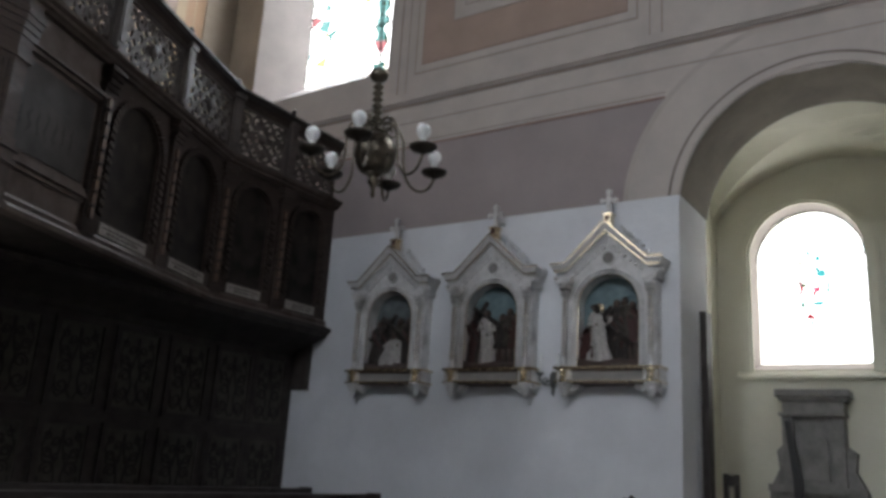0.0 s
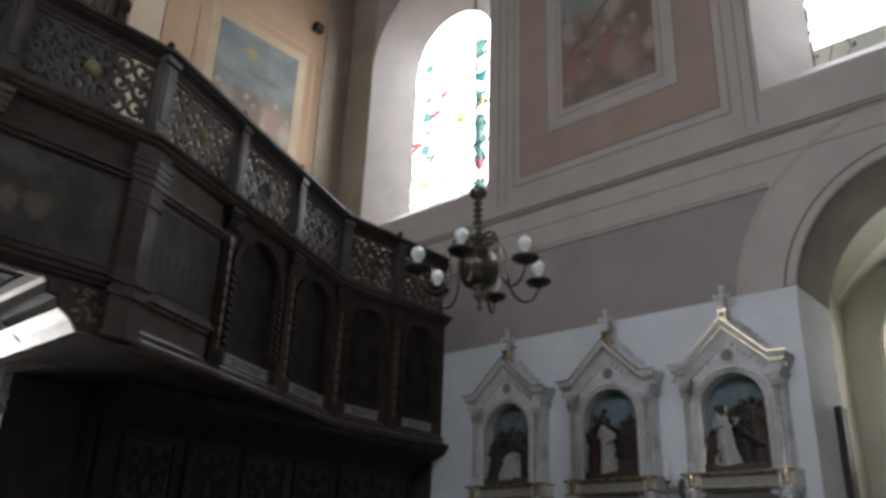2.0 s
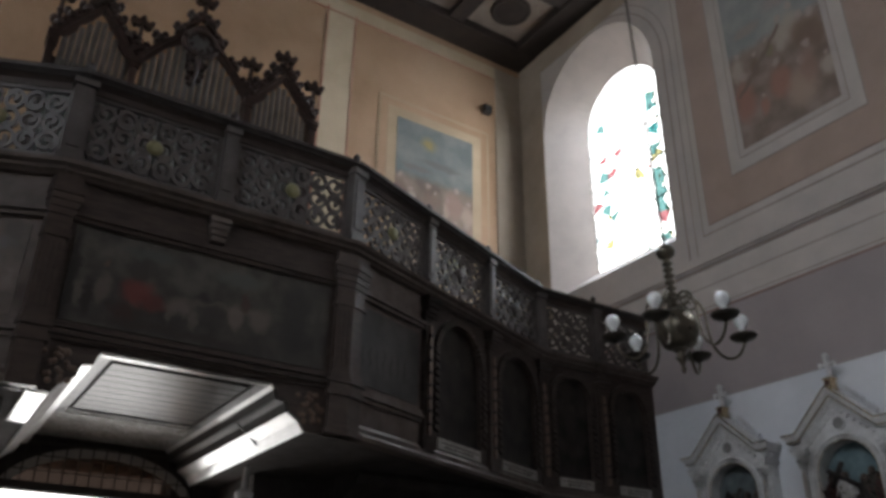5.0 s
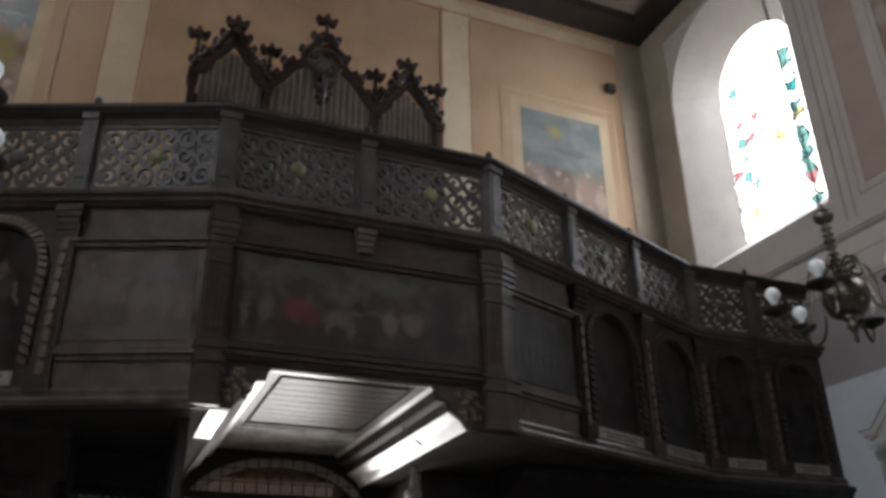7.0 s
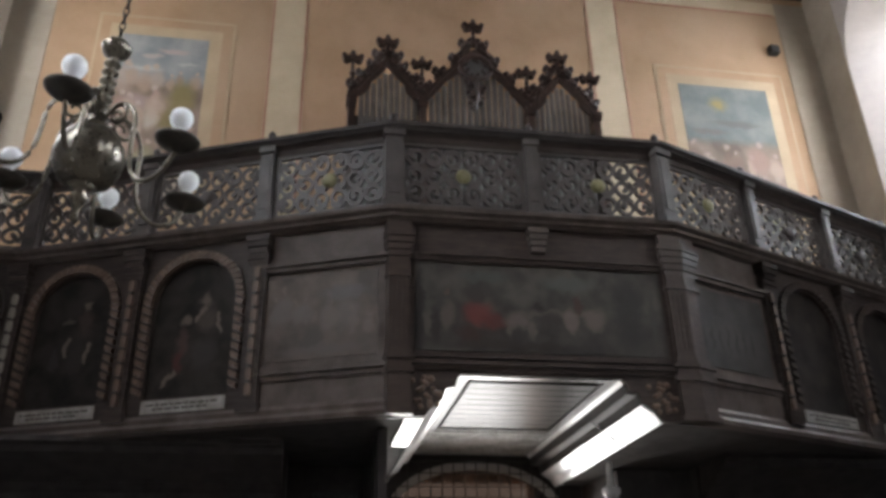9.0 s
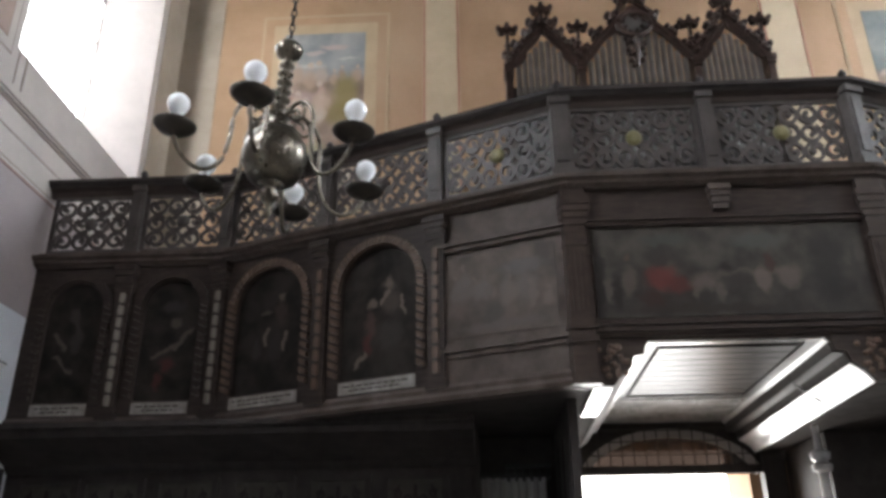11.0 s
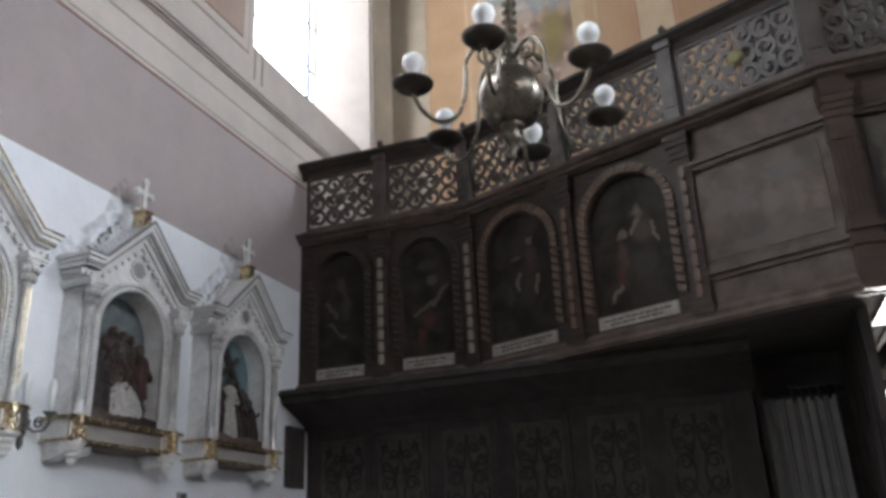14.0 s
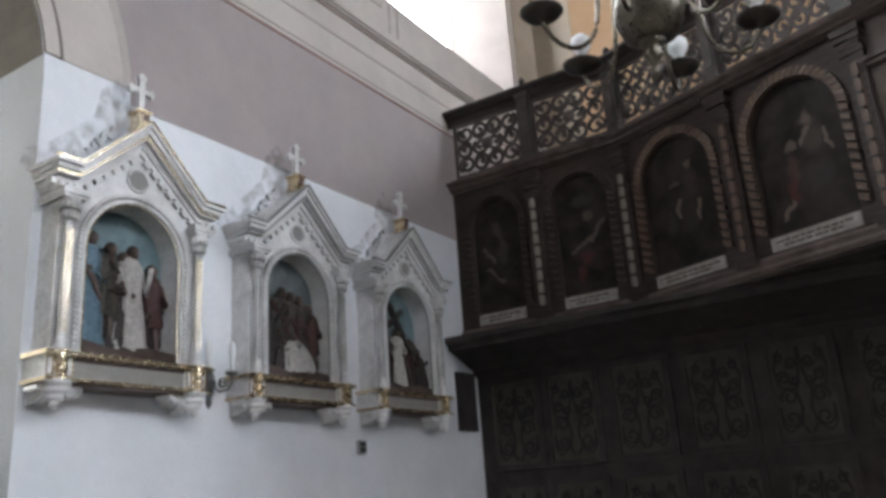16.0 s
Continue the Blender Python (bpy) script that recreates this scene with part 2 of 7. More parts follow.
SKIN, SKIN2, DIMRED = (0.1, 0.0818, 0.0701), (0.151, 0.122, 0.102), (0.0924, 0.0301, 0.0277)
P_ARCH = [
    figure_painting("dim_painting_a", DK, limb(-0.02, 0.3, 0.05, 0.1, 0.035, (0.06, 0.05, 0.044), 4) + limb(-0.13, 0.1, -0.05, -0.02, 0.022, SKIN) + limb(-0.12, -0.08, 0.04, -0.22, 0.02, SKIN, 4) + [(0.04, 0.03, 0.06, 0.09, (0.055, 0.048, 0.043))], seed=1),
    figure_painting("dim_painting_b", DK, limb(0.17, 0.12, 0.05, -0.02, 0.024, SKIN, 4) + limb(0.05, -0.02, -0.12, -0.1, 0.02, SKIN, 4) + [(0.0, 0.32, 0.11, 0.06, (0.045, 0.041, 0.039)), (0.03, 0.18, 0.04, 0.05, SKIN), (0.0, -0.17, 0.06, 0.07, DIMRED), (-0.06, -0.3, 0.03, 0.08, DIMRED)], seed=2),
    figure_painting("dim_painting_c", DK, [(0.09, 0.3, 0.035, 0.05, SKIN2), (0.09, 0.16, 0.07, 0.12, (0.065, 0.045, 0.038)), (-0.05, 0.18, 0.06, 0.015, SKIN)] + limb(-0.03, 0.05, -0.04, -0.08, 0.018, SKIN2) + limb(0.15, 0.0, 0.12, -0.14, 0.016, SKIN2) + [(-0.12, -0.1, 0.04, 0.1, (0.05, 0.043, 0.04)), (0.05, -0.1, 0.07, 0.16, (0.04, 0.034, 0.031))], seed=3),
    figure_painting("dim_painting_d", DK, [(0.07, 0.24, 0.055, 0.055, SKIN2), (0.09, 0.1, 0.09, 0.1, (0.08, 0.062, 0.053)), (-0.07, 0.1, 0.04, 0.05, SKIN2), (-0.08, -0.06, 0.05, 0.12, (0.085, 0.05, 0.044)), (-0.1, -0.2, 0.045, 0.09, DIMRED), (0.08, -0.15, 0.12, 0.12, (0.05, 0.043, 0.04))] + limb(0.18, 0.12, 0.2, 0.0, 0.022, SKIN2) + limb(0.0, 0.1, 0.06, 0.18, 0.018, SKIN2) + limb(-0.12, -0.28, -0.2, -0.36, 0.018, SKIN2), seed=4),
    figure_painting("dim_painting_e", DK, [(0.0, 0.1, 0.1, 0.2, (0.034, 0.028, 0.025)), (0.03, 0.25, 0.04, 0.05, (0.045, 0.037, 0.032))], seed=5),
]
P_MID = figure_painting("wide_oil_painting", ((0.05, 0.045, 0.04), (0.088, 0.079, 0.069)), [
    (-0.86, -0.05, 0.05, 0.36, (0.02, 0.018, 0.017)), (0.1, -0.03, 0.4, 0.03, (0.098, 0.082, 0.072)), (0.2, 0.2, 0.22, 0.06, (0.084, 0.088, 0.078)), (-0.4, 0.22, 0.2, 0.05, (0.07, 0.072, 0.066)),
    (-0.8, -0.14, 0.035, 0.1, (0.1, 0.085, 0.075)), (-0.74, -0.15, 0.035, 0.14, (0.028, 0.024, 0.022)), (-0.66, -0.08, 0.06, 0.12, (0.11, 0.09, 0.078)), (-0.66, 0.1, 0.028, 0.035, (0.1, 0.07, 0.056)),
    (-0.45, -0.05, 0.12, 0.1, (0.14, 0.042, 0.037)), (-0.35, -0.1, 0.1, 0.07, (0.1, 0.036, 0.032)), (-0.52, -0.2, 0.1, 0.06, (0.05, 0.03, 0.026)),
    (-0.18, -0.09, 0.11, 0.065, (0.13, 0.108, 0.095)), (-0.08, -0.15, 0.03, 0.08, (0.11, 0.092, 0.082)), (-0.24, -0.16, 0.025, 0.07, (0.1, 0.085, 0.075)), (-0.02, 0.01, 0.06, 0.05, (0.03, 0.026, 0.025)), (0.06, -0.07, 0.1, 0.05, (0.048, 0.041, 0.038)),
    (0.2, -0.07, 0.055, 0.1, (0.15, 0.122, 0.105)), (0.26, 0.04, 0.032, 0.09, (0.07, 0.04, 0.034)), (0.37, -0.06, 0.1, 0.09, (0.13, 0.108, 0.092)), (0.62, 0.0, 0.14, 0.36, (0.035, 0.033, 0.031)), (0.8, -0.05, 0.03, 0.3, (0.058, 0.053, 0.048)), (-0.2, -0.27, 0.6, 0.04, (0.04, 0.033, 0.029)),
], low=((0.04, 0.036, 0.033), (0.066, 0.058, 0.052)), split=-0.03, seed=6)
GREYC = [(0.13, 0.111, 0.1), (0.15, 0.118, 0.1), (0.15, 0.083, 0.07), (0.065, 0.0546, 0.0494)]
P_FLAT_W = figure_painting("grey_crowd_painting", ((0.068, 0.053, 0.045), (0.135, 0.106, 0.088)), crowd(6, 10, -0.4, 0.35, -0.18, 0.08, 0.11, GREYC, (0.15, 0.117, 0.1)) + [(0.0, -0.24, 0.35, 0.035, (0.111, 0.0936, 0.0858)), (0.15, 0.16, 0.2, 0.06, (0.111, 0.1, 0.0936))], low=((0.07, 0.055, 0.048), (0.118, 0.094, 0.08)), split=0.02, seed=7)
P_FLAT_E = figure_painting("grey_building_painting", ((0.045, 0.042, 0.04), (0.068, 0.063, 0.06)), [(-0.05, -0.05, 0.3, 0.15, (0.078, 0.071, 0.066))] + [(-0.3 + 0.085 * i, -0.07, 0.018, 0.11, (0.035, 0.032, 0.03)) for i in range(7)] + [(-0.05, 0.09, 0.3, 0.02, (0.0625, 0.0587, 0.0562))], seed=8)
WALLC = [(0.3, 0.2, 0.165), (0.4, 0.3, 0.24), (0.2, 0.14, 0.11), (0.44, 0.38, 0.32), (0.24, 0.22, 0.14), (0.36, 0.19, 0.15)]
P_WALL_W = figure_painting("crowd_wall_painting", ((0.2, 0.215, 0.225), (0.31, 0.31, 0.305)), [(0.12, 0.98, 0.2, 0.05, (0.44, 0.33, 0.3)), (-0.12, 0.9, 0.14, 0.04, (0.42, 0.34, 0.31)), (0.3, 0.8, 0.15, 0.03, (0.42, 0.4, 0.37)), (-0.2, 0.7, 0.25, 0.04, (0.4, 0.38, 0.36))] + crowd(11, 7, -0.48, 0.45, 0.5, 0.6, 0.15, [(0.36, 0.26, 0.2), (0.28, 0.2, 0.16), (0.38, 0.3, 0.25)], (0.44, 0.32, 0.25)) + [(0.28, 0.3, 0.18, 0.3, (0.22, 0.18, 0.075)), (0.2, 0.0, 0.2, 0.2, (0.2, 0.16, 0.07)), (-0.25, 0.2, 0.2, 0.14, (0.33, 0.25, 0.24)), (-0.02, 0.25, 0.06, 0.2, (0.36, 0.24, 0.22))] + crowd(12, 5, -0.48, 0.1, 0.0, 0.2, 0.17, WALLC, (0.44, 0.35, 0.3)) + crowd(13, 5, -0.45, 0.45, -0.6, -0.4, 0.22, WALLC, (0.42, 0.33, 0.28)) + crowd(21, 4, -0.45, 0.45, -1.0, -0.85, 0.2, WALLC, (0.4, 0.32, 0.27)), low=((0.17, 0.125, 0.1), (0.29, 0.22, 0.18)), split=0.52, scale=3.5, rough=0.85, seed=9)
P_WALL_E = figure_painting("sunlit_wall_painting", ((0.15, 0.165, 0.16), (0.22, 0.225, 0.205)), [(-0.12, 0.9, 0.16, 0.14, (0.23, 0.21, 0.13)), (-0.12, 0.9, 0.08, 0.07, (0.3, 0.24, 0.09)), (0.1, 0.6, 0.4, 0.06, (0.15, 0.14, 0.13)), (-0.3, 0.45, 0.3, 0.05, (0.17, 0.15, 0.14))] + crowd(14, 7, -0.6, 0.6, -0.1, 0.12, 0.18, WALLC, (0.36, 0.28, 0.24)) + crowd(15, 6, -0.55, 0.55, -0.6, -0.35, 0.22, WALLC, (0.34, 0.27, 0.23)) + crowd(22, 5, -0.55, 0.55, -1.0, -0.85, 0.2, WALLC, (0.34, 0.27, 0.23)), low=((0.16, 0.125, 0.1), (0.27, 0.21, 0.17)), split=0.3, scale=3.5, rough=0.85, seed=10)
P_WALL_R = figure_painting("rose_wall_painting", ((0.25, 0.27, 0.265), (0.34, 0.34, 0.325)), [(0.2, 0.35, 0.3, 0.12, (0.36, 0.3, 0.28)), (-0.3, 0.2, 0.2, 0.1, (0.33, 0.28, 0.25))] + crowd(16, 7, -0.55, 0.6, -0.4, -0.1, 0.2, WALLC, (0.42, 0.34, 0.3)) + crowd(17, 6, -0.55, 0.6, -0.9, -0.65, 0.22, WALLC, (0.4, 0.33, 0.29)) + limb(-0.5, -0.6, 0.1, 0.0, 0.03, (0.2, 0.15, 0.13), 6), low=((0.2, 0.155, 0.13), (0.31, 0.25, 0.215)), split=-0.05, scale=3.5, rough=0.85, seed=11)


def glass_material(name, tint):
    """Thin coloured window glass: light passes tinted."""
    m = bpy.data.materials.new(name)
    m.use_nodes = True
    t = m.node_tree
    t.nodes.remove(t.nodes["Principled BSDF"])
    tr = t.nodes.new("ShaderNodeBsdfTransparent")
    tr.inputs[0].default_value = (*tint, 1)
    gl = t.nodes.new("ShaderNodeBsdfGlossy")
    gl.inputs["Roughness"].default_value = 0.15
    mx = t.nodes.new("ShaderNodeMixShader")
    mx.inputs[0].default_value = 0.05
    t.links.new(tr.outputs[0], mx.inputs[1])
    t.links.new(gl.outputs[0], mx.inputs[2])
    t.links.new(mx.outputs[0], t.nodes["Material Output"].inputs[0])
    return m


G_CLEAR = glass_material("pale_leaded_glass", (0.96, 0.97, 0.98))
G_TINTS = [glass_material("red_glass", (0.16, 0.012, 0.02)), glass_material("green_glass", (0.012, 0.12, 0.05)),
           glass_material("yellow_glass", (0.22, 0.13, 0.012)), glass_material("turquoise_glass", (0.03, 0.16, 0.17)),
           glass_material("pink_glass", (0.22, 0.05, 0.08))]
G_PALE_T = glass_material("pale_turquoise_glass", (0.08, 0.17, 0.17))
G_PALE_R = glass_material("pale_rose_glass", (0.22, 0.09, 0.1))
G_PALE_Y = glass_material("pale_yellow_glass", (0.26, 0.24, 0.12))
M_LEAD = shade("lead_came", (0.05, 0.05, 0.05), (0.08, 0.08, 0.08), 20, 0.5)

M_BULB = bpy.data.materials.new("milky_bulb_glass")
M_BULB.use_nodes = True
_b = M_BULB.node_tree.nodes["Principled BSDF"]
_b.inputs["Base Color"].default_value = (0.85, 0.87, 0.88, 1)
_b.inputs["Roughness"].default_value = 0.12
_b.inputs["Transmission Weight"].default_value = 0.08

M_DAY = bpy.data.materials.new("daylight_outside")
M_DAY.use_nodes = True
_t = M_DAY.node_tree
_t.nodes.remove(_t.nodes["Principled BSDF"])
_e = _t.nodes.new("ShaderNodeEmission")
_e.inputs[0].default_value = (1.0, 0.99, 0.97, 1)
_e.inputs[1].default_value = 6.0
_t.links.new(_e.outputs[0], _t.nodes["Material Output"].inputs[0])


# ---- mesh helpers ----
def finish(bm, name, material, smooth=False):
    bmesh.ops.recalc_face_normals(bm, faces=bm.faces)
    me = bpy.data.meshes.new(name)
    bm.to_mesh(me)
    bm.free()
    for m in (material if isinstance(material, (list, tuple)) else [material]):
        me.materials.append(m)
    if smooth:
        for p in me.polygons:
            p.use_smooth = True
    return me


def part(name, bm, material, parent, label="", m=None, smooth=False):
    me = bm if isinstance(bm, bpy.types.Mesh) else finish(bm, name, material, smooth)
    ob = new(name, me)
    ob.parent = parent
    if m is not None:
        ob.matrix_basis = m
    if label:
        tagged(ob, label)
    return ob


def thing(name, bm, material, label, category, group="", kind="", m=None, smooth=False):
    if bm is None:
        ob = new(name)
    else:
        ob = new(name, finish(bm, name, material, smooth))
    if m is not None:
        ob.matrix_basis = m
    return tagged(ob, label, category, group, kind)


def box(bm, x0, x1, y0, y1, z0, z1, mi=0):
    v = [bm.verts.new(p) for p in ((x0, y0, z0), (x1, y0, z0), (x1, y1, z0), (x0, y1, z0), (x0, y0, z1), (x1, y0, z1), (x1, y1, z1), (x0, y1, z1))]
    for q in ((0, 3, 2, 1), (4, 5, 6, 7), (0, 1, 5, 4), (1, 2, 6, 5), (2, 3, 7, 6), (3, 0, 4, 7)):
        bm.faces.new([v[i] for i in q]).material_index = mi
    return v


def prism(bm, outline, axis, a, b, mi=0):
    """Extrude a closed outline of pairs along axis from a to b. x: pairs are (y, z); y: (x, z); z: (x, y)."""
    def pt(p, w):
        return (w, p[0], p[1]) if axis == "x" else (p[0], w, p[1]) if axis == "y" else (p[0], p[1], w)
    lo = [bm.verts.new(pt(p, a)) for p in outline]
    hi = [bm.verts.new(pt(p, b)) for p in outline]
    n = len(outline)
    fs = [bm.faces.new(lo), bm.faces.new(hi[::-1])]
    for i in range(n):
        fs.append(bm.faces.new((lo[i], hi[i], hi[(i + 1) % n], lo[(i + 1) % n])))
    for f in fs:
        f.material_index = mi


def lathe(bm, profile, n=20, cx=0, cy=0, mi=0, flat=1.0):
    """Turn (radius, z) pairs about the z axis through (cx, cy)."""
    rings = []
    for r, z in profile:
        rings.append([bm.verts.new((cx + r * math.cos(2 * math.pi * k / n), cy + flat * r * math.sin(2 * math.pi * k / n), z)) for k in range(n)])
    for a, b in zip(rings, rings[1:]):
        for k in range(n):
            bm.faces.new((a[k], a[(k + 1) % n], b[(k + 1) % n], b[k])).material_index = mi
    bm.faces.new(rings[0][::-1]).material_index = mi
    bm.faces.new(rings[-1]).material_index = mi


def tube(bm, pts, r, n=8, mi=0, r2=None):
    """A round bar through the points, tapering to r2."""
    pts = [Vector(p) for p in pts]
    rings = []
    ref = Vector((0, 0, 1))
    for i, p in enumerate(pts):
        d = (pts[min(i + 1, len(pts) - 1)] - pts[max(i - 1, 0)]).normalized()
        s = d.cross(ref)
        if s.length < 0.2:
            s = d.cross(Vector((1, 0.3, 0)))
        s.normalize()
        u = s.cross(d)
        rr = r if r2 is None else r + (r2 - r) * i / (len(pts) - 1)
        rings.append([bm.verts.new(p + rr * (math.cos(2 * math.pi * k / n) * s + math.sin(2 * math.pi * k / n) * u)) for k in range(n)])
    for a, b in zip(rings, rings[1:]):
        for k in range(n):
            bm.faces.new((a[k], a[(k + 1) % n], b[(k + 1) % n], b[k])).material_index = mi
    bm.faces.new(rings[0][::-1]).material_index = mi
    bm.faces.new(rings[-1]).material_index = mi


def ribbon(bm, pts, w, y0, y1, mi=0):
    """A flat band of width w along points in the xz plane, from depth y0 to y1."""
    n = len(pts)
    rows = []
    for i, (x, z) in enumerate(pts):
        ax, az = pts[max(i - 1, 0)]
        bx, bz = pts[min(i + 1, n - 1)]
        dx, dz = bx - ax, bz - az
        L = math.hypot(dx, dz) or 1
        nx, nz = -dz / L * w / 2, dx / L * w / 2
        rows.append([bm.verts.new(p) for p in ((x + nx, y0, z + nz), (x - nx, y0, z - nz), (x - nx, y1, z - nz), (x + nx, y1, z + nz))])
    for a, b in zip(rows, rows[1:]):
        for k in range(4):
            bm.faces.new((a[k], a[(k + 1) % 4], b[(k + 1) % 4], b[k])).material_index = mi
    bm.faces.new(rows[0][::-1]).material_index = mi
    bm.faces.new(rows[-1]).material_index = mi


def arc(cx, cz, r, a0, a1, n=16, rz=None):
    rz = r if rz is None else rz
    return [(cx + r * math.cos(radians(a0 + (a1 - a0) * i / n)), cz + rz * math.sin(radians(a0 + (a1 - a0) * i / n))) for i in range(n + 1)]


def arch_outline(c, half, z0, spring, rise, n=20):
    """The closed outline of an arched opening: from bottom left over the arch to bottom right."""
    return [(c - half, z0)] + arc(c, spring, half, 180, 0, n, rise) + [(c + half, z0)]


def wall_with_openings(bm, axis, a, b, u0, u1, z0, z1, openings, mi=0):
    """A wall slab between depths a and b, spanning u0 to u1, cut by arched openings given as outlines that rise from a sill."""
    cuts = sorted(openings, key=lambda o: min(p[0] for p in o))
    def slab(o):
        prism(bm, o, axis, a, b, mi)
    u = u0
    for o in cuts:
        lo, hi = min(p[0] for p in o), max(p[0] for p in o)
        if lo > u + 1e-4:
            slab([(u, z0), (lo, z0), (lo, z1), (u, z1)])
        zs = o[0][1]
        if zs > z0 + 1e-4:
            slab([(lo, z0), (hi, z0), (hi, zs), (lo, zs)])
        top = o[1:-1]
        for p, q in zip(top, top[1:]):
            if abs(p[0] - q[0]) > 1e-5:
                slab([(p[0], p[1]), (q[0], q[1]), (q[0], z1), (p[0], z1)])
        u = hi
    if u < u1 - 1e-4:
        slab([(u, z0), (u1, z0), (u1, z1), (u, z1)])


# ---- nave shell ----
# the pair at y -4.4 is unseen, repeated to bring light from behind
WIN_Y = (6.5, 1.05, -4.4)                 # centres of the tall windows along both sides
WIN_SILL, WIN_SPRING, WIN_RISE = 5.63, 8.25, 1.2
GL_HALF, GL_SILL, GL_SPRING = 0.74, 6.05, 8.3

DAYLIGHT = {"R": (1500.0, 560.0, 1250.0), "L": (220.0, 1100.0, 400.0)}    # sky light through each tall window


def opening(side, yc):
    """Centre and half width of a tall window's opening in the side wall."""
    # west openings are widened southward to stand in for the glare's bloom
    return (yc - 0.16, 1.19) if side == "L" else (yc + 0.06, 1.1)


ARCH_Y, ARCH_R, ARCH_SPRING, ARCH_STEP = 1.02, 1.11, 3.56, 5.45

bm = bmesh.new()
box(bm, XL - 1.2, XR + 4, YF - 1, YB + 4, -0.3, 0.0)
floor = thing("floor", bm, M_FLOOR, "worn grey stone floor of the church nave", "floor", kind="structure")

bm = bmesh.new()
box(bm, XL - 1.2, XR + 1.2, YF - 1, YB + 1, CEIL, CEIL + 0.3, 1)
PITCH = 1.28
box(bm, XL, XR, YB - 0.45, YB, CEIL - 0.16, CEIL + 0.02)
box(bm, XL, XL + 0.38, YF, YB, CEIL - 0.15, CEIL + 0.02)
box(bm, XR - 0.38, XR, YF, YB, CEIL - 0.15, CEIL + 0.02)
for i in range(1, 13):
    y = YB - 0.45 - PITCH * i
    box(bm, XL, XR, y, y + 0.26, CEIL - 0.12, CEIL + 0.02)
for i in range(1, 8):
    x = XR - 0.38 - PITCH * i
    box(bm, x, x + 0.26, YF, YB, CEIL - 0.11, CEIL + 0.02)
for i in range(13):
    for j in range(8):
        lathe(bm, [(0.3, CEIL - 0.005), (0.3, CEIL - 0.04), (0.26, CEIL - 0.05), (0.23, CEIL - 0.025), (0.1, CEIL - 0.03), (0.01, CEIL - 0.04)], 20, XR - 0.89 - PITCH * j, YB - 0.96 - PITCH * i, 0)
ceiling = thing("ceiling", bm, [M_BEAM, M_COFFER], "painted coffered ceiling with dark timber beams", "ceiling", kind="structure")


